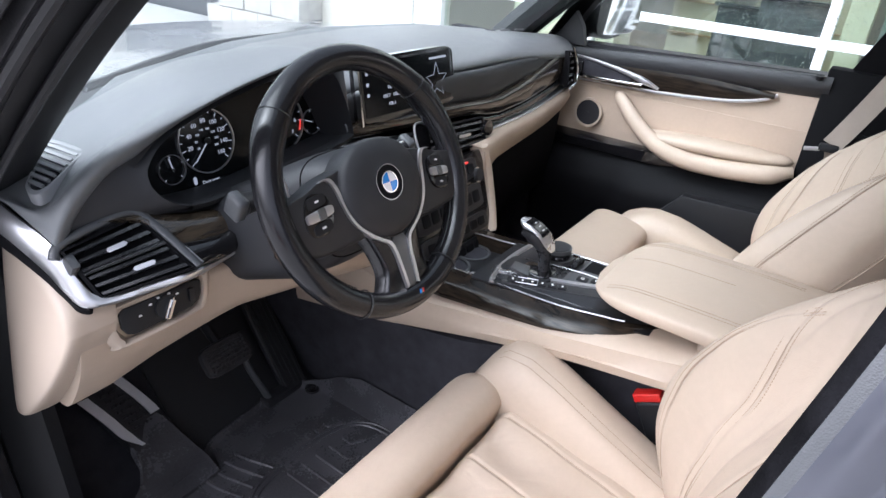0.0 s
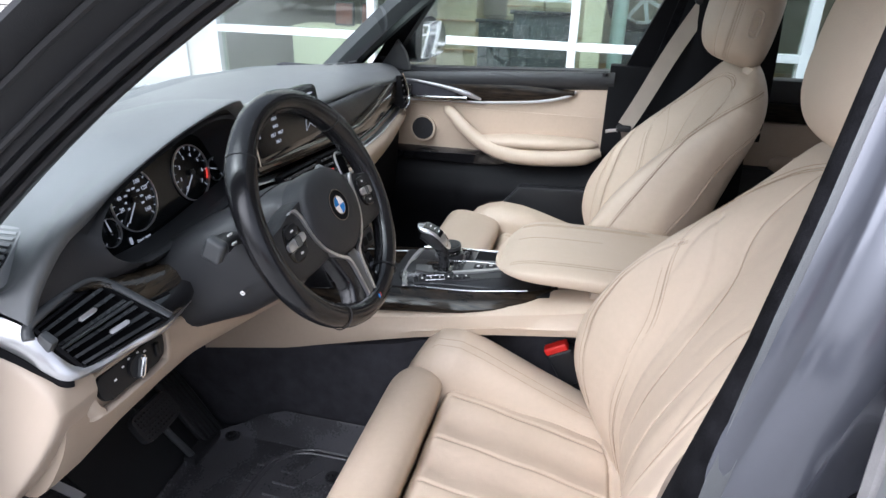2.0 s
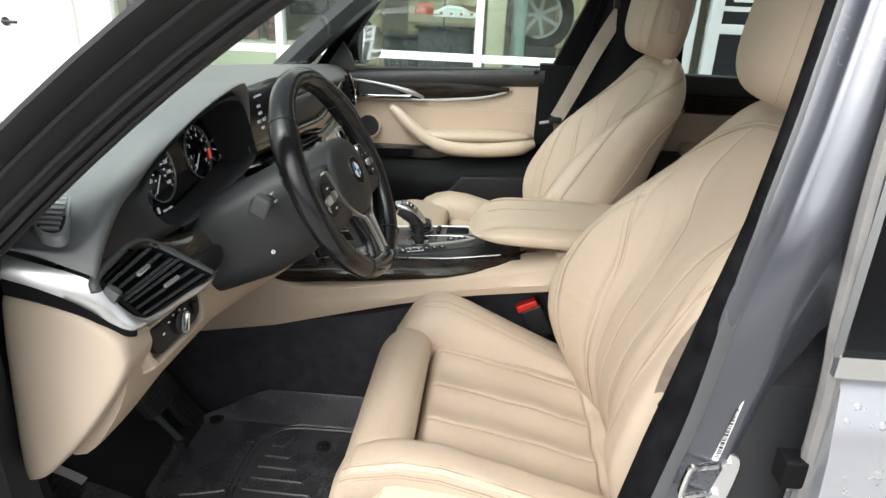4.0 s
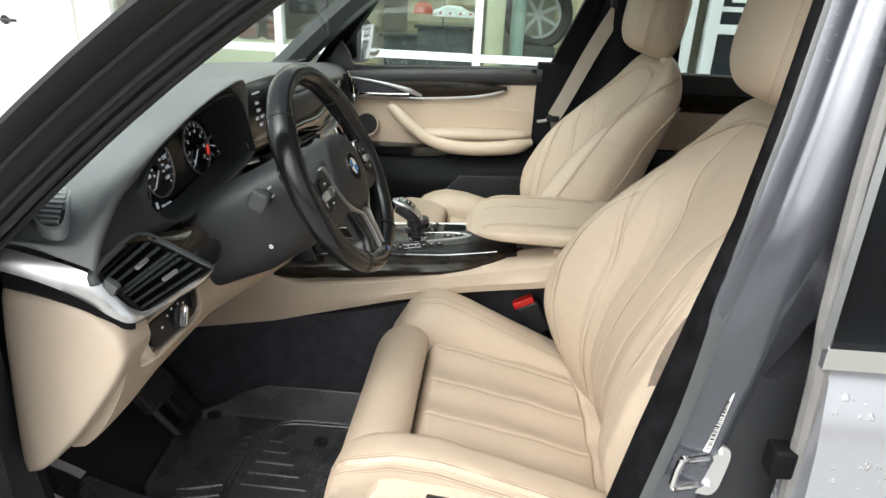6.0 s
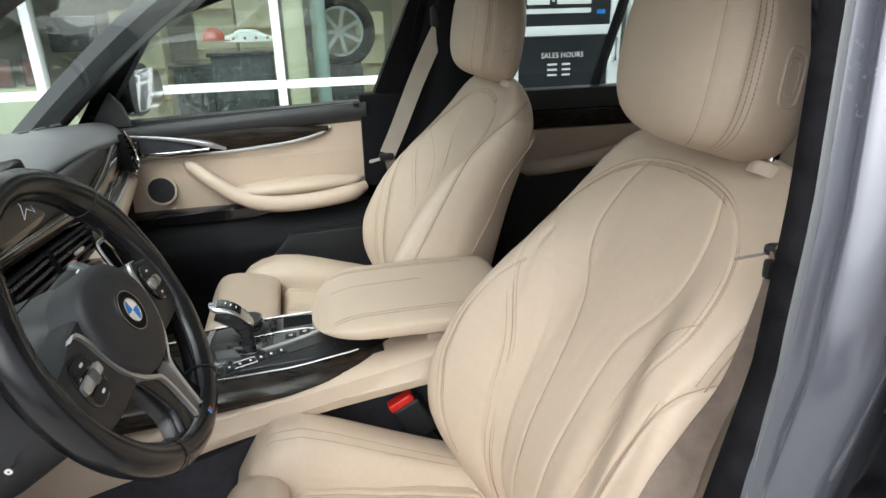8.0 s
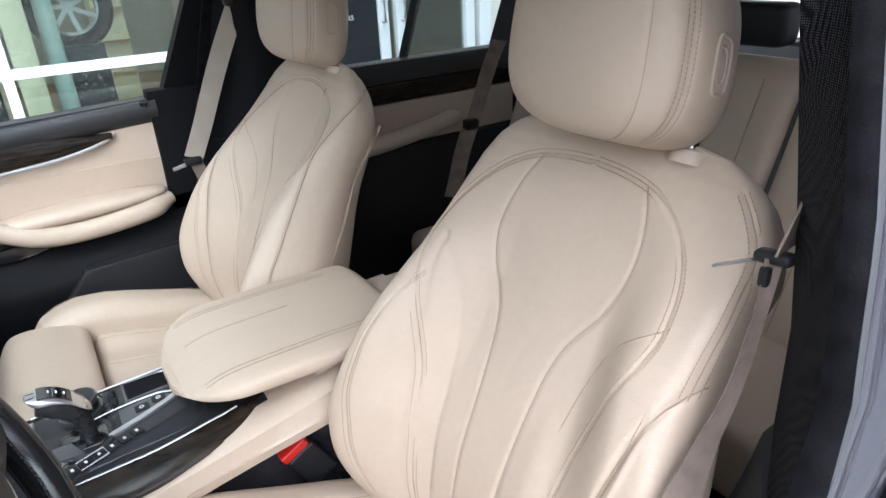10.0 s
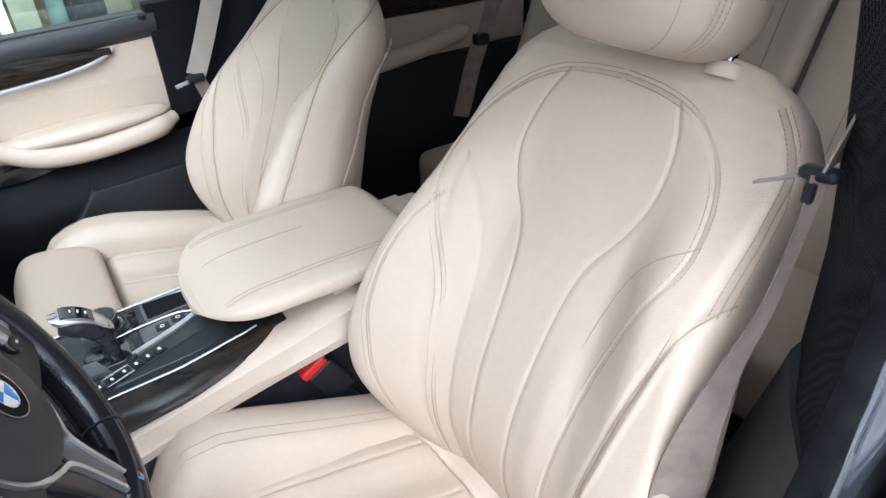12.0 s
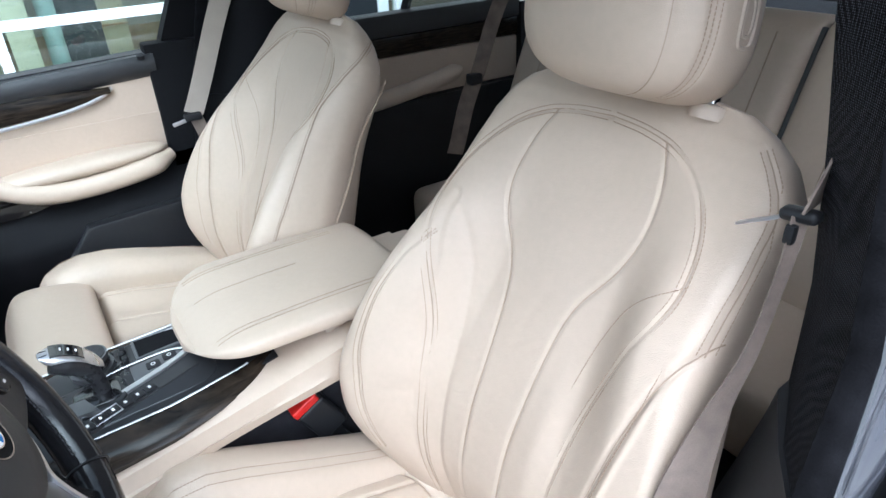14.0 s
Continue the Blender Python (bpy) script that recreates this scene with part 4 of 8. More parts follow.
vent((0.648, 0.684, 1.035), (0.69, 0.69, 1.03), (0.695, 0.68, 0.95), (0.65, 0.675, 0.948), 5, 0.03, "passenger_air_vent")
bm = bmesh.new()
tube(bm, spl([(0.69, 0.69, 1.042), (0.705, 0.68, 1.0), (0.702, 0.672, 0.955), (0.66, 0.672, 0.938)], 14), 0.004, 8)
part("vent_chrome_edge", bm, CHROME, dash)
bm = bmesh.new()
disc(bm, plane_map((0.213, 0.655, 0.93), (1, -0.1, 0), (0, 0.1, 1)), (0, 0), 0.001, 0.016, -0.01, 0.006, 20)
part("vent_wheel", bm, GLOSSY, dash)

# centre stack
stack = plane_map((0.02, 0.61, 0.83), (1, 0, 0), (0, 0.35, 0.94))
bm = bmesh.new()
slab(bm, [(-0.125, -0.13), (0.125, -0.13), (0.14, 0.02), (0.15, 0.075), (-0.15, 0.075), (-0.14, 0.02)], stack, 0.08, 0.004)
cstack = part("centre_fascia", bm, GLOSSY, dash, "gloss black climate and radio panel")
for v0, h0 in ((0.045, 0.042), (-0.012, 0.05), (-0.065, 0.036), (-0.105, 0.03)):
    bm = bmesh.new()
    slab(bm, ngon(0, v0, 0.112, h0 / 2, 28, 10), lambda u, v, w: stack(u, v, w + 0.004), 0.004, 0.001)
    pnl = part("control_panel", bm, DARK, cstack)
    for k in range(7):
        bm = bmesh.new()
        slab(bm, ngon(-0.086 + 0.0287 * k, v0, 0.011, h0 / 4, 12, 6), lambda u, v, w: stack(u, v, w + 0.0065), 0.003, 0.001)
        part("button", bm, DEEP, pnl)
for x in (-0.095, 0.095):
    bm = bmesh.new()
    disc(bm, stack, (x, 0.03), 0.001, 0.013, 0.0, 0.02, 24)
    part("climate_knob", bm, DARK, cstack)
    part("knob_ring", disc(bmesh.new(), stack, (x, 0.03), 0.0125, 0.0155, 0.0, 0.014, 24), CHROME, cstack)
bm = bmesh.new()
disc(bm, stack, (-0.02, -0.065), 0.001, 0.012, 0.0, 0.016, 24)
part("volume_knob", bm, CHROME, cstack)
bm = bmesh.new()
rbox(bm, stack(0.07, 0.06, 0.006), (0.02, 0.003, 0.003), 0)
part("lit_readout", bm, LITRED, cstack)
bm = bmesh.new()
rbox(bm, stack(0.0, 0.115, 0.022), (0.018, 0.006, 0.01), 0.002)
part("hazard_switch", bm, RED, cstack, "red hazard light switch")

# cream strip down the side of the stack
bm = bmesh.new()
sp_ = spl([(0.168, 0.632, 0.905), (0.176, 0.622, 0.86), (0.172, 0.606, 0.81), (0.158, 0.588, 0.77), (0.14, 0.572, 0.742)], 24)
loft(bm, [[p + np.array([-0.01, -0.004, 0]), p + np.array([0.0, -0.009, 0]), p + np.array([0.011, -0.004, 0.003]), p + np.array([0.012, 0.03, 0]), p + np.array([-0.01, 0.03, 0])] for p in sp_])
part("stack_side_strip", bm, CREAM, dash, deg=60)
# passenger cream pad
bm = bmesh.new()
rings = []
for x in np.linspace(0.155, 0.695, 26):
    zt = lerp(x, (0.155, 0.25, 0.45, 0.695), (0.905, 0.91, 0.912, 0.93))
    zb = lerp(x, (0.155, 0.2, 0.3, 0.45, 0.6, 0.695), (0.70, 0.79, 0.825, 0.836, 0.845, 0.86))
    y = lerp(x, (0.155, 0.2, 0.3, 0.5, 0.695), (0.618, 0.633, 0.65, 0.662, 0.68))
    k = lerp(x, (0.155, 0.3), (0.0, 1.0))
    rings.append([(x, yy, z) for yy, z in ((y + 0.05, zt), (y + 0.01, zt), (y, zt - 0.014), (y + 0.006, zt * 0.55 + zb * 0.45), (y + 0.022, zb + 0.01), (y + 0.045, zb), (y + 0.08, zb))])
loft(bm, rings, closed=False)
part("cream_pad", bm, CREAM, dash, "cream leather lower dash pad", deg=60)
bm = bmesh.new()
rings = []
for x in np.linspace(0.155, 0.69, 8):
    rings.append([(x, 0.7, 0.87), (x, 0.705, 0.78), (x, 0.72, 0.66), (x, 0.8, 0.56), (x, 0.95, 0.55), (x, 0.95, 0.87)])
loft(bm, rings)
part("glovebox", bm, DEEP, dash)

# driver lower panel
bm = bmesh.new()
st = (-0.705, -0.665, -0.62, -0.56, -0.5, -0.44, -0.36, -0.28, -0.19)
cols = []
for pr in (((0.8, 0.9), (0.76, 0.9), (0.71, 0.875), (0.695, 0.84), (0.715, 0.785), (0.76, 0.71), (0.8, 0.71)),
           ((0.77, 0.895), (0.705, 0.88), (0.678, 0.86), (0.672, 0.835), (0.7, 0.765), (0.75, 0.7), (0.8, 0.7)),
           ((0.74, 0.893), (0.684, 0.88), (0.675, 0.862), (0.674, 0.835), (0.692, 0.77), (0.74, 0.71), (0.8, 0.7)),
           ((0.72, 0.89), (0.67, 0.878), (0.662, 0.862), (0.664, 0.835), (0.682, 0.785), (0.72, 0.74), (0.78, 0.73)),
           ((0.71, 0.888), (0.662, 0.877), (0.655, 0.86), (0.656, 0.835), (0.67, 0.795), (0.70, 0.765), (0.77, 0.755)),
           ((0.72, 0.885), (0.655, 0.875), (0.648, 0.858), (0.648, 0.832), (0.66, 0.8), (0.69, 0.78), (0.76, 0.77)),
           ((0.72, 0.87), (0.63, 0.85), (0.63, 0.83), (0.635, 0.815), (0.648, 0.79), (0.68, 0.775), (0.75, 0.77)),
           ((0.72, 0.86), (0.6, 0.845), (0.602, 0.825), (0.61, 0.805), (0.63, 0.785), (0.67, 0.77), (0.75, 0.765)),
           ((0.72, 0.85), (0.6, 0.83), (0.6, 0.81), (0.605, 0.79), (0.625, 0.77), (0.66, 0.755), (0.75, 0.75))):
    cols.append(spl(pr, 20))
cols = np.array(cols)
xs = np.linspace(-0.668, -0.19, 40)
rings = []
for x in xs:
    rings.append([(x, lerp(x, st, cols[:, k, 0]), lerp(x, st, cols[:, k, 1])) for k in range(20)])
loft(bm, rings)
knee = part("knee_panel", bm, CREAM, dash, "cream knee panel under the vents", deg=75)
# cream end cap seen with the door open
bm = bmesh.new()
cap_o = spl([(0.664, 0.858), (0.672, 0.882), (0.70, 0.904), (0.735, 0.921), (0.79, 0.935), (0.82, 0.938), (0.826, 0.9), (0.824, 0.79), (0.818, 0.69), (0.805, 0.678), (0.778, 0.695), (0.728, 0.75), (0.69, 0.803), (0.669, 0.84), (0.663, 0.862)], 64)[:-1]
cy, cz = 0.74, 0.82
loft(bm, [[(x + (z - cz) * k * 0.16, cy + (y - cy) * k, cz + (z - cz) * k) for y, z in cap_o] for x, k in ((-0.63, 1.012), (-0.658, 1.012), (-0.664, 1.0), (-0.672, 0.998), (-0.679, 0.985), (-0.684, 0.96), (-0.687, 0.92), (-0.6885, 0.85), (-0.6895, 0.7), (-0.69, 0.5), (-0.6905, 0.25), (-0.6906, 0.04))])
part("end_cap", bm, CREAMP, dash, "cream dashboard end cap", deg=75)
# light switch panel
lp = plane_map((-0.564, 0.6565, 0.852), (1, -0.19, 0.1), (0, 0.2, 1))
lights = part("light_switch_panel", slab(bmesh.new(), [(-0.056, 0.013), (-0.057, -0.006), (-0.052, -0.016), (-0.044, -0.02), (0.032, -0.016), (0.044, -0.01), (0.049, 0.0), (0.052, 0.015), (0.047, 0.019), (-0.05, 0.018)], lp, 0.03, 0.004), DARK, dash, "black headlamp switch panel")
bm = bmesh.new()
bez = [(x * 1.13 - 0.001, y * 1.35 - 0.001) for x, y in ((-0.056, 0.013), (-0.057, -0.006), (-0.052, -0.016), (-0.044, -0.02), (0.032, -0.016), (0.044, -0.01), (0.049, 0.0), (0.052, 0.015), (0.047, 0.019), (-0.05, 0.018))]
bez = spl(bez + bez[:1], 60)[:-1]
loft(bm, [[lp(x * k, y * k, w) for x, y in bez] for k, w in ((1.27, -0.03), (1.2, -0.011), (1.11, -0.002), (1.04, 0.001), (0.96, 0.0), (0.9, -0.012))], cap=False)
part("switch_bezel", bm, CREAMP, knee, "cream moulded bezel", deg=60)
part("rotary_switch", disc(bmesh.new(), lp, (0.002, 0.0), 0.001, 0.0155, 0.0, 0.006, 28), DARK, lights)
bm = bmesh.new()
bar(bm, lp(-0.006, -0.013, 0.01), lp(0.009, 0.013, 0.01), 0.008, 0.012, up=(0, -1, 0.3))
bmesh.ops.bevel(bm, geom=list(bm.edges), offset=0.003, segments=2, affect="EDGES")
part("switch_grip", bm, CHROME, lights, "chrome switch grip")
for u, v in ((-0.032, 0.002), (-0.017, 0.011), (-0.006, 0.0155), (0.008, 0.0155), (0.018, 0.011)):
    bm = bmesh.new()
    slab(bm, ngon(u, v, 0.002, 0.0014, 10, 4), lambda a, b, w: lp(a, b, w + 0.0006), 0.0005)
    part("symbol", bm, WHITE, lights)
bm = bmesh.new()
rbox(bm, lp(0.035, 0.003, 0.002), (0.008, 0.005, 0.02), 0.002)
part("dimmer_wheel", bm, DARK, lights)
# silver strip from the door edge down and along the vent, with a black band under it
up_e = spl([(-0.67, 0.805, 0.99), (-0.666, 0.765, 0.978), (-0.66, 0.731, 0.966), (-0.657, 0.706, 0.953), (-0.652, 0.684, 0.925), (-0.642, 0.666, 0.902), (-0.62, 0.656, 0.899), (-0.585, 0.64, 0.905), (-0.545, 0.619, 0.912), (-0.5, 0.628, 0.908), (-0.45, 0.64, 0.905)], 70)
lo_e = spl([(-0.686, 0.8, 0.966), (-0.68, 0.765, 0.953), (-0.674, 0.735, 0.938), (-0.668, 0.71, 0.921), (-0.664, 0.688, 0.903), (-0.657, 0.667, 0.891), (-0.63, 0.655, 0.888), (-0.588, 0.64, 0.893), (-0.546, 0.62, 0.9), (-0.5, 0.628, 0.899), (-0.45, 0.64, 0.898)], 70)
bm = bmesh.new()
rings = []
for k, (a, b) in enumerate(zip(up_e, lo_e)):
    o = np.array([-0.55, -0.6, 0.5]) if k < 26 else np.array([-0.15, -0.85, 0.35])
    o = o / np.linalg.norm(o)
    rings.append([a - o * 0.012, a, a * 0.72 + b * 0.28 + o * 0.0035, a * 0.3 + b * 0.7 + o * 0.004, b, b - o * 0.012])
loft(bm, rings)
part("silver_strip", bm, SILVER, dash, "brushed silver trim strip", deg=50)
bm = bmesh.new()
loft(bm, [[p + np.array([0.006, 0.004, 0.004]), p + np.array([-0.001, -0.001, -0.002]), p + np.array([-0.001, 0.0, -0.02 + 0.012 * k / 36]), p + np.array([0.006, 0.006, -0.026 + 0.014 * k / 36]), p + np.array([0.02, 0.02, -0.01])] for k, p in enumerate(lo_e[:37])])
part("strip_lower_trim", bm, DEEP, dash, deg=40)
# wood veneer beside the driver vent and the gloss black wedge under it
bm = bmesh.new()
w_t = spl([(-0.612, 0.7, 0.972), (-0.57, 0.688, 0.974), (-0.52, 0.671, 0.963), (-0.47, 0.66, 0.955), (-0.435, 0.658, 0.95)], 20)
w_b = spl([(-0.6, 0.7, 0.97), (-0.565, 0.682, 0.962), (-0.545, 0.65, 0.94), (-0.49, 0.64, 0.934), (-0.43, 0.645, 0.935)], 20)
loft(bm, [[a + np.array([0, 0.03, -0.004]), a, a * 0.5 + b * 0.5 + np.array([-0.001, -0.002, 0.003]), b, b + np.array([0, 0.03, -0.012])] for a, b in zip(w_t, w_b)])
part("driver_wood_trim", bm, WOOD, dash, "dark glossy wood veneer wedge", deg=50)
bm = bmesh.new()
g_t = spl([(-0.543, 0.648, 0.938), (-0.49, 0.637, 0.934), (-0.432, 0.64, 0.937)], 16)
g_b = spl([(-0.538, 0.619, 0.915), (-0.49, 0.622, 0.91), (-0.446, 0.638, 0.906)], 16)
loft(bm, [[a + np.array([0, 0.04, -0.004]), a, a * 0.75 + b * 0.25 + np.array([0, -0.006, 0.004]), a * 0.3 + b * 0.7 + np.array([0, -0.006, 0.002]), b, b + np.array([0, 0.04, 0])] for a, b in zip(g_t, g_b)])
part("gloss_trim_piece", bm, GLOSSY, dash, deg=60)
bm = bmesh.new()
bar(bm, (-0.54, 0.638, 0.936), (-0.5315, 0.616, 0.918), 0.004, 0.006)
part("trim_clip", bm, SILVER, dash)
# demister grille and speaker lines on top
for x, y in ((0.5, 0.84), (0.54, 0.82), (0.58, 0.8)):
    bm = bmesh.new()
    rbox(bm, (x, y, 1.079), (0.03, 0.006, 0.004), 0.001, rot=Matrix.Rotation(-0.4, 4, "Z"))
    part("demister_slat", bm, GREYM, dash)

# ---- steering column ----
column = thing("steering_column", "black steering column with stalks behind the wheel", "steering column")
axis = lambda k, x=0.0, h=0.0: np.array([-0.378 + x, 0.476 + k * 0.906 + h * 0.42, 1.012 - k * 0.42 + h * 0.906])
bm = bmesh.new()
rings = []
for k, w, t, b in ((0.0, 0.05, 0.05, 0.055), (0.03, 0.062, 0.06, 0.066), (0.07, 0.076, 0.062, 0.085), (0.14, 0.088, 0.056, 0.095), (0.24, 0.095, 0.05, 0.09)):
    rings.append([axis(k, w * math.copysign(abs(math.cos(a)) ** 0.6, math.cos(a)), (t if math.sin(a) > 0 else b) * math.copysign(abs(math.sin(a)) ** 0.6, math.sin(a))) for a in np.linspace(0, 2 * math.pi, 32, endpoint=False)])
loft(bm, rings)
part("shroud", bm, CHAR, column, deg=50)
for sg in (-1, 1):
    bm = bmesh.new()
    tube(bm, [axis(0.085, sg * 0.06, 0.022), axis(0.07, sg * 0.105, 0.032), axis(0.06, sg * 0.135, 0.034), axis(0.055, sg * 0.15, 0.034)], [0.012, 0.0135, 0.016, 0.016], 14, flat=0.75)
    st_ob = part("stalk", bm, DARK, column, "black control stalk", deg=60)
    bm = bmesh.new()
    rbox(bm, axis(0.054, sg * 0.153, 0.0345), (0.016, 0.026, 0.03), 0.006, 3, rot=Matrix.Rotation(0.43, 4, "X"))
    end_ob = part("stalk_end", bm, GREYD, st_ob, deg=60)
    for q in (-0.006, 0.006):
        bm = bmesh.new()
        rbox(bm, axis(0.041, sg * 0.132, 0.036 + q), (0.009, 0.002, 0.0026), 0)
        part("symbol", bm, WHITE, st_ob)
bm = bmesh.new()
disc(bm, plane_map(axis(0.1, -0.0835, -0.045), (0, 0.9, -0.4), (0, 0.4, 0.9)), (0, 0), 0.001, 0.0035, -0.01, 0.004, 16)
part("column_adjuster", bm, CHROME, column)
# split line round the shroud
bm = bmesh.new()
tube(bm, [axis(0.045, 0.0675 * math.copysign(abs(math.cos(a)) ** 0.6, math.cos(a)), (0.061 if math.sin(a) > 0 else 0.0735) * math.copysign(abs(math.sin(a)) ** 0.6, math.sin(a))) for a in np.linspace(0, 2 * math.pi, 40, endpoint=False)], 0.0009, 5, closed=True, up=(0, 0.906, -0.42))
part("shroud_joint", bm, DEEP, column)

# ---- steering wheel ----
WC = Vector((-0.380, 0.466, 1.029))
wheel = thing("steering_wheel", "black leather sports steering wheel with silver spokes", "steering wheel", at=WC)
wq = plane_map((0, 0, 0), (0.9984, -0.0566, 0), (0.0245, 0.4323, 0.9014))
bm = bmesh.new()
ring_pts, rad = [], []
for k in range(96):
    a = 2 * math.pi * k / 96
    grip = 0.0022 * (math.exp(-((math.degrees(a) % 360 - 35) / 14) ** 2) + math.exp(-((math.degrees(a) % 360 - 145) / 14) ** 2))
    ring_pts.append(wq(0.153 * math.cos(a), 0.153 * math.sin(a), 0.0))
    rad.append(0.0162 + grip)
tube(bm, ring_pts, rad, 16, closed=True, flat=1.1, up=(-0.051, -0.9, 0.433))
rim = part("rim", bm, LEATHER, wheel, "worn black leather rim", deg=80)
for deg in (42, 138, 240, 300):
    a = radians(deg)
    bm = bmesh.new()
    tube(bm, [wq(math.cos(a) * (0.153 + 0.0178 * math.cos(t)), math.sin(a) * (0.153 + 0.0178 * math.cos(t)), 0.0195 * math.sin(t)) for t in np.linspace(0, 2 * math.pi, 18, endpoint=False)], 0.0009, 5, closed=True, up=(0.3, 0.9, 0.1))
    part("rim_seam", bm, DARK, rim)
# stitched seam round the inside of the rim
bm = bmesh.new()
for a0, a1 in ((-55, 38), (142, 235)):
    pts = [wq(math.cos(a) * 0.1362, math.sin(a) * 0.1362, 0.004) for a in np.linspace(radians(a0), radians(a1), 70)]
    dashes(bm, pts, [np.array(wq(0, 0, 1))] * len(pts), r=0.0008, step=0.005)
part("stitching", bm, DARK, rim)["kind"] = "stuff"
# airbag cover
bm = bmesh.new()
hub = [(0.0, 0.054), (0.03, 0.05), (0.054, 0.034), (0.067, 0.01), (0.068, -0.014), (0.056, -0.042), (0.036, -0.06), (0.014, -0.069), (0.0, -0.07)]
hub = spl(hub + [(-x, y) for x, y in hub[::-1][1:]], 64)[:-1]
loft(bm, [[wq(x * k, -0.008 + (y + 0.008) * k, w) for x, y in hub] for k, w in ((0.96, -0.02), (0.985, -0.004), (0.985, 0.008), (0.965, 0.014), (0.9, 0.0185), (0.65, 0.0225), (0.3, 0.0245), (0.04, 0.0245))])
cover = part("airbag_cover", bm, CHAR, wheel, deg=50)
# roundel as plain coloured shapes
lg = lambda u, v, w: wq(u * 1.08, v * 1.08 - 0.004, w + 0.0238)
emblem = part("roundel", disc(bmesh.new(), lg, (0, 0), 0.0194, 0.0206, 0.0, 0.002, 40), DCHROME, cover, "round emblem in black, blue and white")
bm = bmesh.new()
disc(bm, lg, (0, 0), 0.0005, 0.0196, 0.0, 0.0014, 40)
part("roundel_ring", bm, DEEP, emblem)
for q in range(4):
    bm = bmesh.new()
    pts = [(0.0, 0.0)] + [(0.0115 * math.cos(a), 0.0115 * math.sin(a)) for a in np.linspace(q * math.pi / 2, (q + 1) * math.pi / 2, 9)]
    slab(bm, pts, lambda u, v, w: lg(u, v, w + 0.0022), 0.001)
    part("roundel_quarter", bm, (WHITE, BLUE)[q % 2 == 1], emblem)
part("roundel_edge", disc(bmesh.new(), lg, (0, 0), 0.0112, 0.0124, 0.0, 0.0026, 30), CHROME, emblem)
# side spokes with buttons
for sg in (-1, 1):
    bm = bmesh.new()
    o = spl([(0.05, 0.03), (0.085, 0.024), (0.115, 0.014), (0.141, 0.008), (0.152, -0.01), (0.149, -0.034), (0.138, -0.052), (0.12, -0.06), (0.085, -0.062), (0.045, -0.06)], 34)
    loft(bm, [[wq(sg * (0.1 + (x - 0.1) * k), y * k, w) for x, y in o] for k, w in ((1.0, -0.02), (1.0, 0.0), (0.97, 0.006), (0.9, 0.009))])
    spoke = part("side_spoke", bm, CHAR, wheel, deg=45)
    pm_ = lambda u, v, w, sg=sg: wq(sg * u, v - 0.12 * (u - 0.1), w - 0.1 * (u - 0.1))
    bm = bmesh.new()
    pad_o = spl([(0.086, -0.012), (0.09, 0.004), (0.108, 0.012), (0.12, 0.004), (0.126, -0.018), (0.118, -0.034), (0.1, -0.036), (0.089, -0.028), (0.086, -0.012)], 40)[:-1]
    slab(bm, [tuple(p) for p in pad_o], lambda u, v, w: pm_(u, v, w + 0.0125), 0.012, 0.002)
    pad_ob = part("button_pad", bm, GLOSSY, spoke)
    bm = bmesh.new()
    slab(bm, ngon(0.1055, -0.0125, 0.0185, 0.0058, 24, 5), lambda u, v, w: pm_(u, v, w + 0.0162), 0.006, 0.002)
    roll_ob = part("thumb_roller", bm, SILVER, pad_ob, "bright thumb roller")
    bm = bmesh.new()
    slab(bm, ngon(0.104, -0.0125, 0.005, 0.0066, 14, 5), lambda u, v, w: pm_(u, v, w + 0.0178), 0.004, 0.001)
    part("roller_wheel", bm, GREYM, roll_ob)
    for u0, v0, w_, h_ in ((0.105, 0.0025, 0.013, 0.0068), (0.105, -0.0275, 0.013, 0.0065)):
        bm = bmesh.new()
        slab(bm, ngon(u0, v0, w_, h_, 20, 4), lambda u, v, w: pm_(u, v, w + 0.0138), 0.003, 0.001)
        btn = part("button", bm, DARK, pad_ob)
        bm = bmesh.new()
        slab(bm, ngon(u0, v0, 0.0028, 0.0013, 8, 4), lambda u, v, w: pm_(u, v, w + 0.0146), 0.0006)
        part("symbol", bm, WHITE, btn)
    bm = bmesh.new()
    tr = spl([(0.094, 0.021), (0.082, 0.0205), (0.0745, 0.008), (0.07, -0.012), (0.063, -0.034), (0.047, -0.055), (0.03, -0.068), (0.018, -0.076), (0.013, -0.09), (0.011, -0.112), (0.0095, -0.137)], 50)
    loft(bm, [[wq(sg * (x + 0.0028) + 0.003, y - 0.0008, 0.004), wq(sg * (x + 0.0022) + 0.003, y - 0.001, 0.0125), wq(sg * (x - 0.0022) + 0.003, y + 0.001, 0.0125), wq(sg * (x - 0.0028) + 0.003, y + 0.001, 0.004)] for x, y in tr])
    part("silver_trim", bm, SILVER, wheel, "satin silver spoke trim", deg=50)
    bm = bmesh.new()
    slab(bm, [(0.118, 0.05), (0.14, 0.05), (0.146, 0.036), (0.14, 0.012), (0.124, -0.002), (0.116, 0.006)], lambda u, v, w: wq(sg * u, v, w - 0.02), 0.004, 0.001)
    pdl = part("shift_paddle", bm, GLOSSY, wheel)
    bm = bmesh.new()
    tube(bm, spl([wq(sg * u, v, -0.019) for u, v in ((0.116, 0.004), (0.114, 0.03), (0.118, 0.051), (0.13, 0.054), (0.142, 0.05))], 20), 0.0016, 6)
    part("paddle_edge", bm, SILVER, pdl)
bm = bmesh.new()
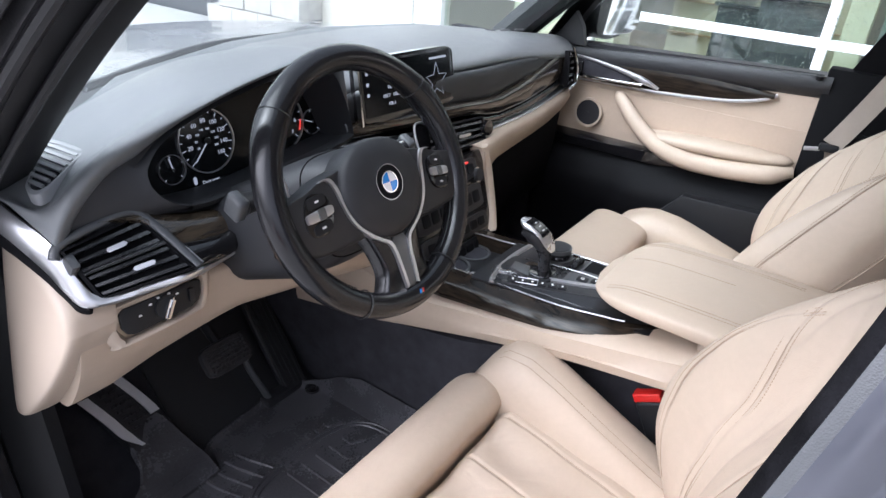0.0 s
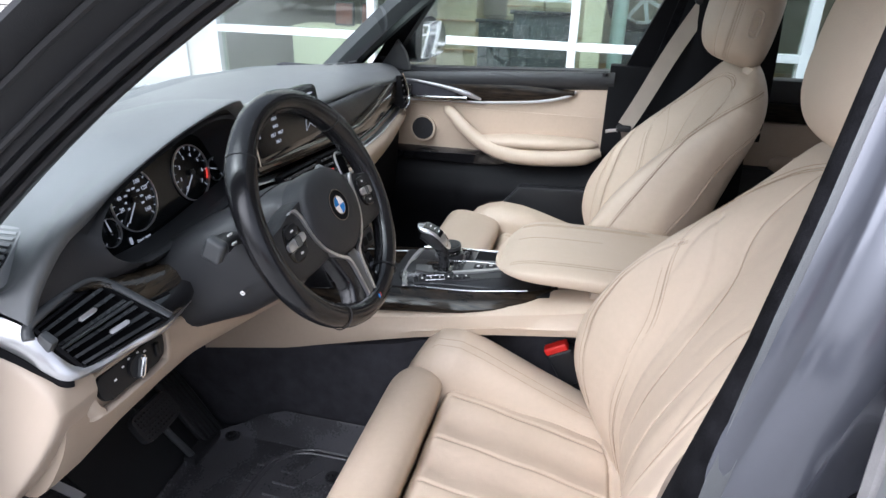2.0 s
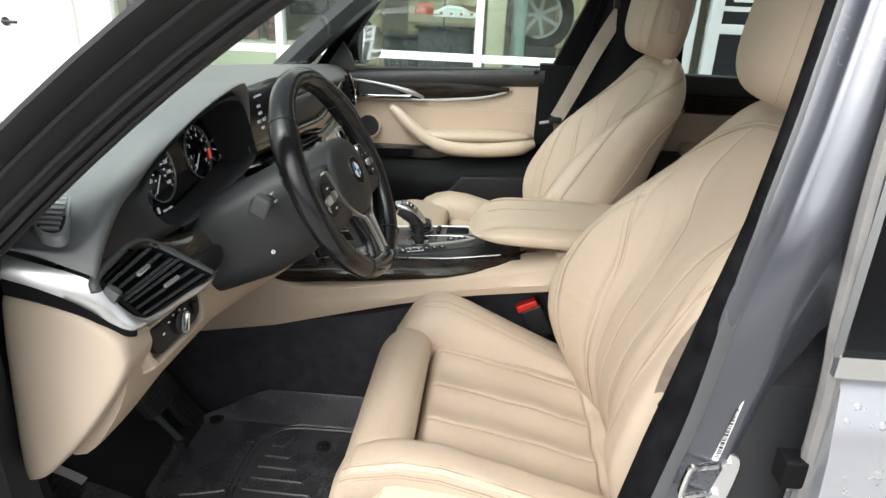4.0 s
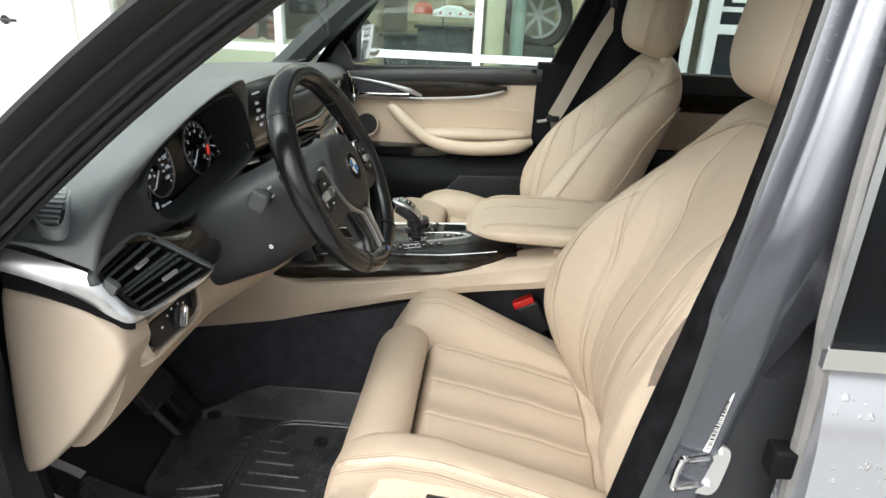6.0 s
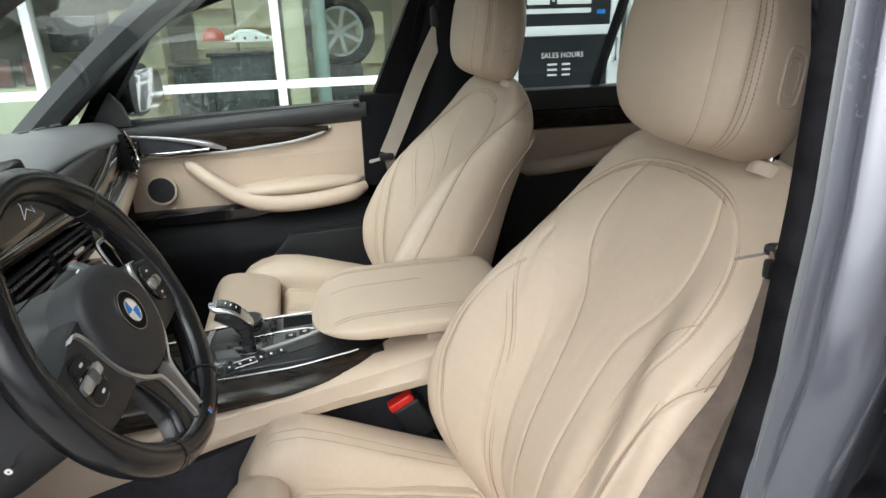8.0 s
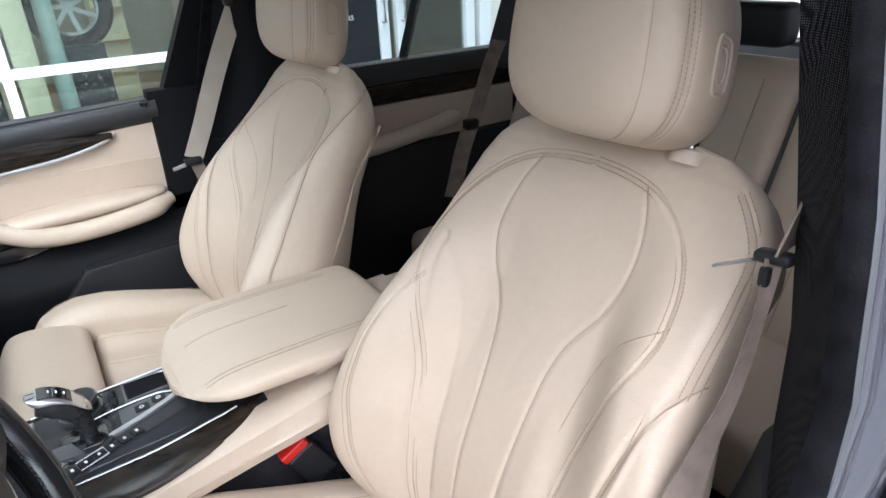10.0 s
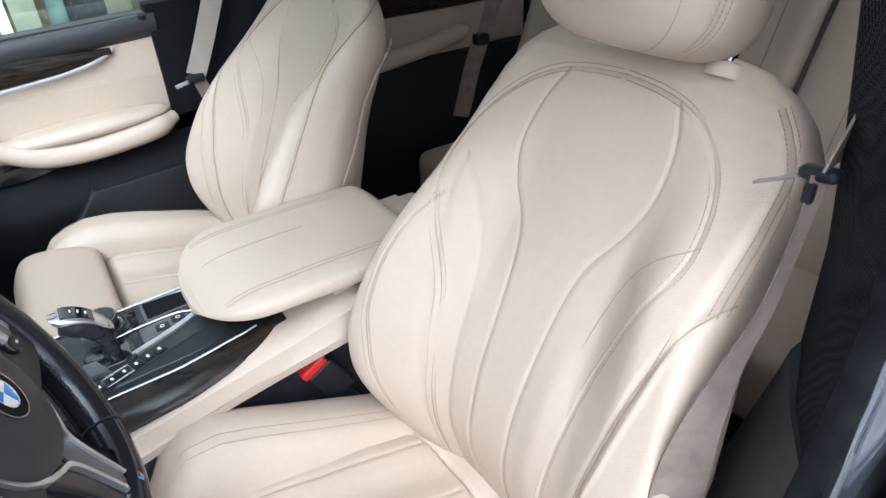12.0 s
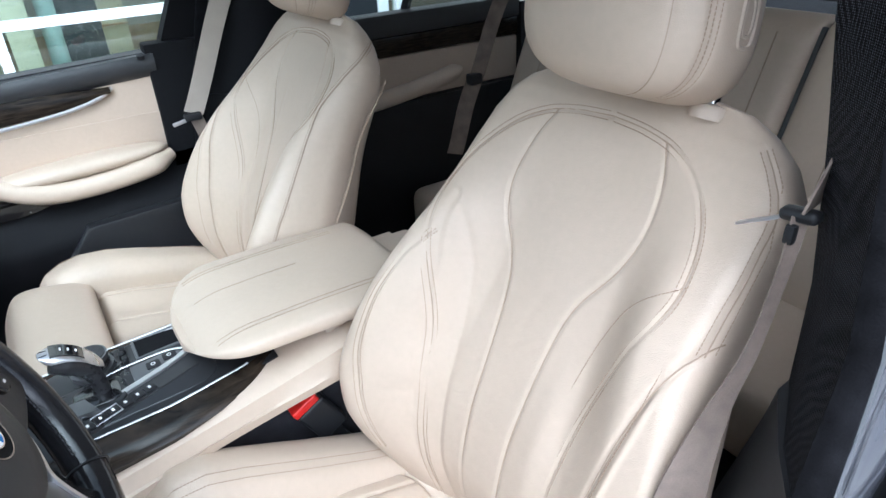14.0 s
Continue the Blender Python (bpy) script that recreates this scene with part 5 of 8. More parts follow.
loft(bm, [[wq(0.003 + x * k, y, w) for x, y in spl([(-0.048, -0.055), (-0.038, -0.085), (-0.034, -0.11), (-0.042, -0.146), (0.042, -0.146), (0.034, -0.11), (0.038, -0.085), (0.048, -0.055)], 40)] for k, w in ((1.0, -0.016), (1.0, 0.0), (0.93, 0.006), (0.85, 0.008))])
low = part("lower_spoke", bm, LEATHER, wheel, deg=45)
bm = bmesh.new()
slab(bm, [(-0.0105, -0.08), (-0.007, -0.135), (0.0, -0.139), (0.006, -0.139), (0.013, -0.135), (0.0165, -0.08), (0.012, -0.071), (-0.006, -0.071)], lambda u, v, w: wq(u, v, w + 0.0105), 0.008, 0.002)
part("silver_insert", bm, GREYM, low, "satin grey spoke insert")
for k, m in enumerate((BLUE, GREYM, RED)):
    bm = bmesh.new()
    slab(bm, [(0.006 + 0.0022 * k, -0.1535), (0.0076 + 0.0022 * k, -0.1485), (0.0094 + 0.0022 * k, -0.1485), (0.0078 + 0.0022 * k, -0.1535)], lambda u, v, w: wq(u - 0.002, v + 0.003, w + 0.0182), 0.002)
    part("badge_stripe", bm, m, rim)


# ---- centre console ----
console = thing("centre_console", "cream centre console with dark wood strips and gear selector", "console")
def ztop(y):
    return lerp(y, (-0.1, 0.15, 0.3, 0.5, 0.62, 0.7), (0.79, 0.785, 0.775, 0.762, 0.755, 0.76))


for sg in (-1, 1):
    bm = bmesh.new()
    rings = []
    for y in np.linspace(-0.14, 0.86, 34):
        zt = lerp(y, (-0.14, 0.05, 0.15, 0.3, 0.45, 0.6, 0.68, 0.86), (0.80, 0.80, 0.778, 0.75, 0.725, 0.70, 0.72, 0.74))
        zb = lerp(y, (-0.14, 0.07, 0.27, 0.42, 0.67, 0.86), (0.738, 0.736, 0.708, 0.676, 0.61, 0.58))
        xo = lerp(y, (-0.14, 0.2, 0.6, 0.86), (0.135, 0.135, 0.14, 0.15))
        rings.append([(sg * x, y, z) for x, z in ((0.06, zt + 0.008), (xo - 0.02, zt + 0.004), (xo - 0.004, zt - 0.006), (xo, zt - 0.03), (xo + 0.004, zb + 0.02), (xo, zb + 0.004), (xo - 0.02, zb), (0.06, zb))])
    loft(bm, rings)
    part("side_panel", bm, CREAM, console, "cream leather console side", deg=45)
    bm = bmesh.new()
    rings = []
    for y in np.linspace(-0.16, 1.0, 20):
        zb = lerp(y, (-0.14, 0.07, 0.27, 0.42, 0.67, 0.86), (0.715, 0.715, 0.685, 0.655, 0.605, 0.58))
        k = lerp(y, (0.25, 0.42), (0.0, 1.0))
        rings.append([(sg * 0.03, y, zb + 0.01), (sg * (0.05 + 0.08 * k), y, zb + 0.006), (sg * (0.05 + 0.085 * k), y, 0.5), (sg * 0.115, y, 0.42), (sg * 0.105, y, 0.3), (sg * 0.03, y, 0.3)])
    loft(bm, rings)
    part("tunnel_side", bm, BLACK, console)
    # wood strip with bright edge
    bm = bmesh.new()
    rings, edge_pts = [], []
    for y in np.linspace(0.148, 0.67, 30):
        k = (y - 0.148) / 0.52
        wd = lerp(k, (0, 0.05, 0.2, 0.7, 1.0), (0.003, 0.01, 0.022, 0.033, 0.03))
        xo = lerp(y, (0.148, 0.165, 0.18, 0.21, 0.26, 0.32, 0.67), (0.058, 0.078, 0.09, 0.106, 0.12, 0.127, 0.128))
        zc = ztop(y) - lerp(k, (0, 0.3, 0.8, 1), (0.0, 0.008, 0.012, 0.02))
        ring = []
        for x, z in ((xo, zc - wd * 0.85), (xo + 0.004, zc - wd * 0.5), (xo - 0.004, zc - wd * 0.12), (xo - wd * 0.6, zc + 0.004), (xo - wd * 1.5, zc + 0.006), (xo - wd * 1.5, zc - wd)):
            ring.append((sg * x, y, z))
        rings.append(ring)
        edge_pts.append((sg * (xo - wd * 1.5), y, zc + 0.008))
    loft(bm, rings)
    part("wood_strip", bm, WOODD, console, "dark wood veneer strip", deg=50)
    bm = bmesh.new()
    tube(bm, edge_pts[3:], 0.0017, 8, flat=0.7)
    part("chrome_edge", bm, SILVER, console)
# top deck
bm = bmesh.new()
rings = []
for y in (0.16, 0.2, 0.25, 0.3, 0.35, 0.4, 0.45, 0.478, 0.481, 0.484, 0.52, 0.56, 0.6, 0.634, 0.637, 0.64, 0.68):
    z = ztop(y) - 0.034 * (0.482 < y < 0.636)
    rings.append([(-0.09, y, z - 0.05), (-0.088, y, z - 0.002), (-0.08, y, z), (0.08, y, z), (0.088, y, z - 0.002), (0.09, y, z - 0.05)])
loft(bm, rings)
part("deck", bm, DARK, console, deg=30)
tp = plane_map((0, 0.36, ztop(0.36) + 0.002), (1, 0, 0), (0, 1, -0.06))
bm = bmesh.new()
slab(bm, ngon(0.008, -0.01, 0.082, 0.115, 40, 6), tp, 0.01, 0.003)
plate = part("selector_plate", bm, GRAPH, console, "graphite metal selector plate")
# broad silver rail with a curled end, and the thin rails
bm = bmesh.new()
rl = spl([(-0.05, 0.088), (-0.04, 0.062), (-0.026, 0.01), (-0.008, -0.05), (0.008, -0.088), (0.018, -0.1)], 30)
loft(bm, [[tp(u - 0.0062, v - 0.001, -0.002), tp(u - 0.0055, v - 0.001, 0.0035), tp(u + 0.002, v, 0.0045), tp(u + 0.005, v + 0.001, 0.003), tp(u + 0.0062, v + 0.001, -0.002)] for u, v in rl])
part("bright_rail", bm, SILVER, plate, "satin silver rail", deg=50)
bm = bmesh.new()
fr_l = [(-0.092, 0.078), (-0.04, 0.092), (0.03, 0.096), (0.08, 0.092)]
loft(bm, [[tp(u, v - 0.006, -0.002), tp(u, v - 0.005, 0.004), tp(u, v + 0.005, 0.003), tp(u, v + 0.006, -0.003)] for u, v in spl(fr_l, 16)])
part("front_rail", bm, SILVER, plate, deg=50)
bm = bmesh.new()
tube(bm, [tp(u, v, 0.002) for u, v in spl([(0.03, 0.022), (0.034, -0.02), (0.032, -0.07), (0.022, -0.094)], 20)], 0.0018, 8, flat=0.6)
part("inner_rail", bm, SILVER, plate)
bm = bmesh.new()
tube(bm, [tp(u, v, 0.002) for u, v in [(0.094, -0.12), (0.096, 0.0), (0.093, 0.09)]], 0.002, 8, flat=0.6)
part("outer_rail", bm, SILVER, plate)
# silver field of the parking brake between the rails
bm = bmesh.new()
slab(bm, [(-0.012, -0.018), (0.026, -0.018), (0.028, -0.07), (0.018, -0.088), (0.009, -0.085)], lambda u, v, w: tp(u, v, w + 0.0028), 0.004, 0.001)
brake = part("brake_panel", bm, GREYM, plate, "satin grey parking brake panel")
for u0, v0 in ((0.009, -0.048), (0.0155, -0.072)):
    bm = bmesh.new()
    slab(bm, ngon(u0, v0, 0.0085, 0.0098, 16, 6), lambda u, v, w: tp(u, v, w + 0.0048), 0.003, 0.001)
    b_ob = part("button", bm, DARK, brake)
    bm = bmesh.new()
    disc(bm, lambda u, v, w, u0=u0, v0=v0: tp(u0 + u, v0 + v, w + 0.0048), (0, 0), 0.0022, 0.0034, 0.0, 0.0005, 12)
    part("symbol", bm, WHITE, b_ob)
# row of driving-mode buttons in a recessed strip, two of them in a bright frame
rowp = lambda k: (-0.0655 + 0.0052 * k, 0.05 - 0.0165 * k)
bm = bmesh.new()
loft(bm, [[tp(u - 0.012, v - 0.004, -0.002), tp(u - 0.011, v - 0.003, 0.0022), tp(u + 0.011, v + 0.003, 0.0022), tp(u + 0.012, v + 0.004, -0.002)] for u, v in [rowp(k) for k in (-1.0, 1, 3, 5, 7.5, 9)]])
strip_ob = part("button_strip", bm, GRAPH, plate)
for k in range(6):
    u0, v0 = rowp(k)
    bm = bmesh.new()
    rbox(bm, tp(u0, v0, 0.003), (0.0155, 0.0155, 0.004), 0.0014, rot=Matrix.Rotation(0.305, 4, "Z"))
    b_ob = part("button", bm, DARK, strip_ob)
    bm = bmesh.new()
    rbox(bm, tp(u0, v0, 0.0053), (0.0052, 0.0034, 0.0006), 0, rot=Matrix.Rotation(0.305, 4, "Z"))
    part("symbol", bm, WHITE, b_ob)
bm = bmesh.new()
fc = [(-0.0095, 0.0098), (0.0095, 0.0098), (0.0095, -0.0262), (-0.0095, -0.0262)]
ca, sa_ = math.cos(0.305), math.sin(0.305)
fo = [(rowp(1)[0] + x * ca - y * sa_, rowp(1)[1] + x * sa_ + y * ca) for x, y in fc]
tube(bm, [tp(u, v, 0.0045) for u, v in fo], 0.0011, 6, closed=True)
part("button_frame", bm, SILVER, strip_ob, "bright frame round two buttons")
# bright ramp in front of the selector
bm = bmesh.new()
slab(bm, [(-0.05, 0.03), (-0.036, 0.072), (-0.008, 0.078), (-0.012, 0.045)], lambda u, v, w: tp(u, v, w + 0.0095 - 0.05 * (v - 0.05)), 0.008, 0.002)
part("selector_ramp", bm, GREYM, plate)
bm = bmesh.new()
slab(bm, ngon(-0.01, 0.045, 0.034, 0.05, 28, 5), lambda u, v, w: tp(u, v, w + 0.004), 0.006, 0.002)
part("selector_surround", bm, GRAPH, plate)
bm = bmesh.new()
slab(bm, ngon(-0.01, 0.03, 0.024, 0.03, 28, 5), lambda u, v, w: tp(u, v, w + 0.006), 0.006, 0.002)
part("selector_gaiter", bm, GLOSSY, plate)
# storage slot
bm = bmesh.new()
loft(bm, [[tp(0.064 + sx * 0.023 * k, -0.064 + sy * 0.03 * k, w) for sx, sy in ((-1, -1), (1, -1), (1, 1), (-1, 1))] for k, w in ((1.14, -0.004), (1.12, 0.003), (1.0, 0.0035), (0.97, 0.0022))], cap=False)
part("key_slot_frame", bm, GREYM, plate)
bm = bmesh.new()
rbox(bm, tp(0.064, -0.064, 0.0012), (0.045, 0.059, 0.001), 0)
part("key_slot", bm, DEEP, plate)
# rotary controller
rot_c = (0.06, 0.026)
for r0, r1, w0, w1, m, nm in ((0.001, 0.03, 0.0, 0.007, GREYM, "controller_base"), (0.001, 0.0235, 0.007, 0.0255, DARK, "controller_knob"), (0.001, 0.0262, 0.011, 0.0145, CHROME, "controller_ring"), (0.001, 0.0262, 0.019, 0.0262, GREYM, "controller_crown"), (0.0005, 0.0235, 0.0262, 0.0272, CHAR, "touch_pad")):
    bm = bmesh.new()
    disc(bm, tp, rot_c, r0, r1, w0, w1, 32)
    part(nm, bm, m, plate)
for k in range(3):
    bm = bmesh.new()
    rbox(bm, tp(0.06 + 0.014 * (k - 1), -0.014 - 0.003 * abs(k - 1), 0.005), (0.0125, 0.009, 0.01), 0.003)
    part("button", bm, DARK, plate)
# gear selector
sel = thing("gear_selector", "black and chrome electronic gear selector lever", "gear lever")
gb = np.array([-0.005, 0.385, 0.77])
path = spl([(0, 0, -0.01), (0, -0.003, 0.025), (0, 0.004, 0.055), (-0.001, 0.024, 0.08), (-0.002, 0.05, 0.092)], 24) * 0.84
bm = bmesh.new()
tube(bm, [gb + p for p in path], [lerp(k, (0, 6, 12, 18, 23), (0.013, 0.0105, 0.0135, 0.0185, 0.014)) for k in range(24)], 14, flat=0.85, up=(1, 0, 0))
part("lever", bm, GRAPH, sel, deg=60)
bm = bmesh.new()
cap_p = spl([(0, -0.014, 0.066), (0, 0.006, 0.088), (-0.001, 0.03, 0.101), (-0.002, 0.056, 0.103)], 16) * 0.84
loft(bm, [[gb + p + np.array([0.0195 * e * math.copysign(abs(math.cos(a)) ** 0.7, math.cos(a)), 0.004 * math.sin(a), 0.0075 * math.sin(a)]) for a in np.linspace(0, 2 * math.pi, 16, endpoint=False)] for p, e in zip(cap_p, [0.6, 0.85, 0.95] + [1] * 10 + [0.95, 0.85, 0.6])])
part("grip_cap", bm, SILVER, sel, "satin silver grip cap", deg=60)
bm = bmesh.new()
loft(bm, [[gb + p + np.array([x, 0.004, 0.0082]) for x in (-0.0135, 0.0135)] + [gb + p + np.array([x, 0.004, 0.004]) for x in (0.0145, -0.0145)] for p in cap_p[3:13]])
part("shift_display", bm, GLOSSY, sel)
bm = bmesh.new()
for k in range(3):
    rbox(bm, gb + cap_p[5 + 2 * k] + np.array([0, 0.004, 0.0087]), (0.006, 0.002, 0.0006), 0)
part("shift_symbols", bm, WHITE, sel)
bm = bmesh.new()
slab(bm, ngon(0, 0, 0.007, 0.006, 14, 4), lambda u, v, w: tuple(gb + cap_p[14] + np.array([u, v + 0.003, 0.0072 + w])), 0.002)
part("park_button", bm, DARK, sel)
# cup holders
for y, x in ((0.56, -0.03), (0.56, 0.045)):
    bm = bmesh.new()
    disc(bm, plane_map((x, y, ztop(y) - 0.032), (1, 0, 0), (0, 1, 0)), (0, 0), 0.032, 0.037, -0.002, 0.004, 28)
    part("cup_holder_ring", bm, GREYM, console)
    bm = bmesh.new()
    disc(bm, plane_map((x, y, ztop(y) - 0.0325), (1, 0, 0), (0, 1, 0)), (0, 0), 0.0005, 0.032, -0.001, 0.001, 28)
    part("cup_holder", bm, BLACK, console)
bm = bmesh.new()
rbox(bm, (-0.055, 0.505, ztop(0.5) - 0.03), (0.05, 0.018, 0.006), 0.002, rot=Matrix.Rotation(0.25, 4, "Z"))
card = part("key_card", bm, SILVER, None)
tagged(card, "small silver key lying beside the cup holders", "key")
# armrest
bm = bmesh.new()
rings = []
for k in np.linspace(0, 1, 44):
    y = 0.272 - 0.36 * k
    e = math.sqrt(max(0.02, 1 - max(0, (0.26 - k) / 0.26) ** 2.4)) * math.sqrt(max(0.05, 1 - max(0, (k - 0.9) / 0.1) ** 2))
    hw = 0.132 * (0.14 + 0.86 * e)
    zt = 0.80 + 0.05 * e + 0.006 * math.sin(k * 3)
    zb = lerp(k, (0, 0.3, 1), (0.826, 0.82, 0.812))
    ring = []
    for a in np.linspace(0, 2 * math.pi, 56, endpoint=False):
        c, s = math.cos(a), math.sin(a)
        x = hw * math.copysign(abs(c) ** 0.48, c)
        z = (zt + zb) / 2 + (zt - zb) / 2 * math.copysign(abs(s) ** 0.5, s)
        if s > 0:
            z -= 0.003 * math.exp(-((abs(x) - 0.092) / 0.0035) ** 2) + 0.0022 * math.exp(-((x - 0.02) / 0.003) ** 2) * (k < 0.62)
        ring.append((x, y, z))
    rings.append(ring)
loft(bm, rings)
armrest = part("armrest", bm, CREAM, console, "padded cream leather armrest lid", deg=60)
bm = bmesh.new()
for x in (-0.096, -0.088, 0.088, 0.096, 0.0225):
    n_end = 0.8 if abs(x) > 0.05 else 0.55
    pts = []
    for k in np.linspace(0.1, n_end, 60):
        e = math.sqrt(max(0.02, 1 - max(0, (0.26 - k) / 0.26) ** 2.4))
        hw = 0.132 * (0.14 + 0.86 * e)
        zt, zb = 0.80 + 0.05 * e + 0.006 * math.sin(k * 3), lerp(k, (0, 0.3, 1), (0.826, 0.82, 0.812))
        c = min(1, abs(x) / hw) ** (1 / 0.48)
        s = math.sqrt(max(0, 1 - c * c))
        pts.append((x, 0.272 - 0.36 * k, (zt + zb) / 2 + (zt - zb) / 2 * s ** 0.5 + 0.0005))
    dashes(bm, pts, [np.array([0, 0, 1.0])] * len(pts))
part("stitching", bm, THREAD, armrest)["kind"] = "stuff"
bm = bmesh.new()
rbox(bm, (0, -0.04, 0.765), (0.2, 0.26, 0.09), 0.01)
part("storage_box", bm, CREAMP, console)

# seat belt buckles
for x, y in ((-0.084, 0.125), (0.084, 0.125)):
    buckle = thing("belt_buckle", "black seat belt buckle with a red release button", "belt buckle", "belt buckles", at=(x, y, 0.62))
    bm = bmesh.new()
    rt = Matrix.Rotation(-0.5, 4, "X")
    rbox(bm, (0, -0.012, 0.02), (0.026, 0.05, 0.075), 0.006, 3, rot=rt)
    part("housing", bm, DARK, buckle)
    bm = bmesh.new()
    rbox(bm, (0, 0.012, 0.056), (0.021, 0.046, 0.016), 0.004, 3, rot=rt)
    part("release_button", bm, RED, buckle, "red release button")
    bm = bmesh.new()
    rbox(bm, (0, -0.04, -0.045), (0.012, 0.03, 0.09), 0.003, rot=rt)
    part("stalk", bm, DARK, buckle)

# ---- passenger door ----
pdoor = thing("passenger_door", "closed passenger door with cream panel and dark wood trim", "car door", at=(0, 0, 0))
DX = 0.745


def zsill(y):
    return lerp(y, (0.02, 0.1, 0.4, 0.74), (1.075, 1.07, 1.055, 1.035))


def door_sheet(y0, y1, top, bot, x_of, name, material, label="", n=30, m=14, deg=50):
    bm = bmesh.new()
    rings = []
    for y in np.linspace(y0, y1, n):
        zt, zb = top(y), bot(y)
        row = [(x_of(y, v) + DX, y, zt * (1 - v) + zb * v) for v in np.linspace(0, 1, m)]
        rings.append(row + [(DX + 0.06, y, zb), (DX + 0.06, y, zt)])
    loft(bm, rings)
    return part(name, bm, material, pdoor, label, deg=deg)


door_sheet(0.085, 0.745, zsill, lambda y: zsill(y) - 0.05, lambda y, v: -0.012 + 0.016 * (abs(v - 0.35) * 1.6) ** 2, "sill_pad", SOFT)
trim_top = lambda y: lerp(y, (0.19, 0.4, 0.7), (1.012, 1.022, 1.02))
trim_bot = lambda y: lerp(y, (0.19, 0.3, 0.5, 0.72), (1.0, 0.978, 0.962, 0.96))
door_sheet(0.19, 0.735, trim_top, trim_bot, lambda y, v: -0.004 - 0.004 * math.sin(math.pi * v), "wood_trim", WOODD, "dark wood veneer door trim")
door_sheet(0.05, 0.745, lambda y: zsill(y) - 0.045, lambda y: 0.93, lambda y, v: 0.006, "upper_panel", CREAM, "cream leather upper door panel")
door_sheet(0.05, 0.745, lambda y: 0.94, lambda y: lerp(y, (0.05, 0.4, 0.745), (0.84, 0.81, 0.79)), lambda y, v: 0.004 + 0.012 * v, "middle_panel", CREAM, "cream leather door panel")
door_sheet(0.03, 0.76, lambda y: lerp(y, (0.05, 0.4, 0.745), (0.842, 0.812, 0.80)), lambda y: 0.4, lambda y, v: -0.005 - 0.055 * sm(0.1, 0.25, v) * (1 if y < 0.5 else 0.7) + 0.03 * sm(0.3, 0.7, v), "lower_panel", DEEP)
bm = bmesh.new()
slab(bm, [(0.4, 0.7), (0.43, 0.735), (0.66, 0.745), (0.69, 0.73), (0.69, 0.58), (0.3, 0.58)], lambda u, v, w: (DX - 0.075 - w, 0.75 - u, v), 0.03, 0.008)
part("map_pocket", bm, DARK, pdoor, "charcoal door pocket")
bm = bmesh.new()
rings = []
for y in np.linspace(0.3, 0.745, 14):
    q = lerp(y, (0.3, 0.42), (0.0, 1.0))
    rings.append([(DX - 0.004 - 0.01 * q, y, 0.814 - (y - 0.42) * 0.04), (DX - 0.006 - 0.018 * q, y, 0.808 - (y - 0.42) * 0.04), (DX - 0.006 - 0.014 * q, y, 0.8 - 0.024 * q), (DX, y, 0.798 - 0.025 * q), (DX + 0.02, y, 0.81)])
loft(bm, rings)
part("gloss_ledge", bm, GLOSSY, pdoor)
# silver trim line and handle
bm = bmesh.new()
tube(bm, spl([(DX - 0.008, 0.73, 0.955), (DX - 0.01, 0.6, 0.96), (DX - 0.01, 0.45, 0.962), (DX - 0.008, 0.3, 0.975), (DX - 0.006, 0.22, 0.992), (DX, 0.185, 1.01)], 30), 0.0042, 8, up=(1, 0, 0), flat=0.6)
part("silver_line", bm, SILVER, pdoor)
bm = bmesh.new()
tube(bm, spl([(DX - 0.01, 0.72, 1.018), (DX - 0.016, 0.64, 1.012), (DX - 0.02, 0.56, 1.0), (DX - 0.018, 0.5, 0.985), (DX - 0.01, 0.46, 0.97)], 20), [lerp(k, (0, 8, 14, 19), (0.003, 0.005, 0.009, 0.004)) for k in range(20)], 8, up=(1, 0, 0), flat=0.7)
part("door_handle", bm, SILVER, pdoor, "silver inner door handle")
bm = bmesh.new()
slab(bm, [(0.0, 0.0), (0.12, -0.004), (0.19, -0.03), (0.17, -0.045), (0.0, -0.045)], plane_map((DX - 0.014, 0.72, 1.014), (0, -1, 0), (0, 0, 1)), 0.01, 0.003)
part("handle_bowl", bm, BLACK, pdoor)
bm = bmesh.new()
rbox(bm, (DX - 0.02, 0.685, 0.99), (0.014, 0.03, 0.03), 0.004)
part("lock_switch", bm, GLOSSY, pdoor)
bm = bmesh.new()
tube(bm, spl([(DX - 0.012, 0.70, 0.968), (DX - 0.022, 0.62, 0.968), (DX - 0.022, 0.5, 0.972)], 14), 0.007, 8, up=(1, 0, 0), flat=0.8)
part("release_lever", bm, CHROME, pdoor, "chrome door release lever")
# pull handle
bm = bmesh.new()
pl = spl([(DX + 0.012, 0.575, 0.935), (DX - 0.01, 0.545, 0.922), (DX - 0.028, 0.5, 0.885), (DX - 0.038, 0.44, 0.845), (DX - 0.042, 0.37, 0.822), (DX - 0.042, 0.28, 0.818), (DX - 0.04, 0.16, 0.83), (DX - 0.02, 0.1, 0.845)], 50)
tube(bm, pl, [lerp(k, (0, 4, 18, 26, 44, 49), (0.006, 0.0165, 0.02, 0.024, 0.024, 0.014)) for k in range(50)], 16, up=(1, 0, 0), flat=0.9)
part("pull_handle", bm, CREAM, pdoor, "cream leather door pull", deg=70)
bm = bmesh.new()
rings = []
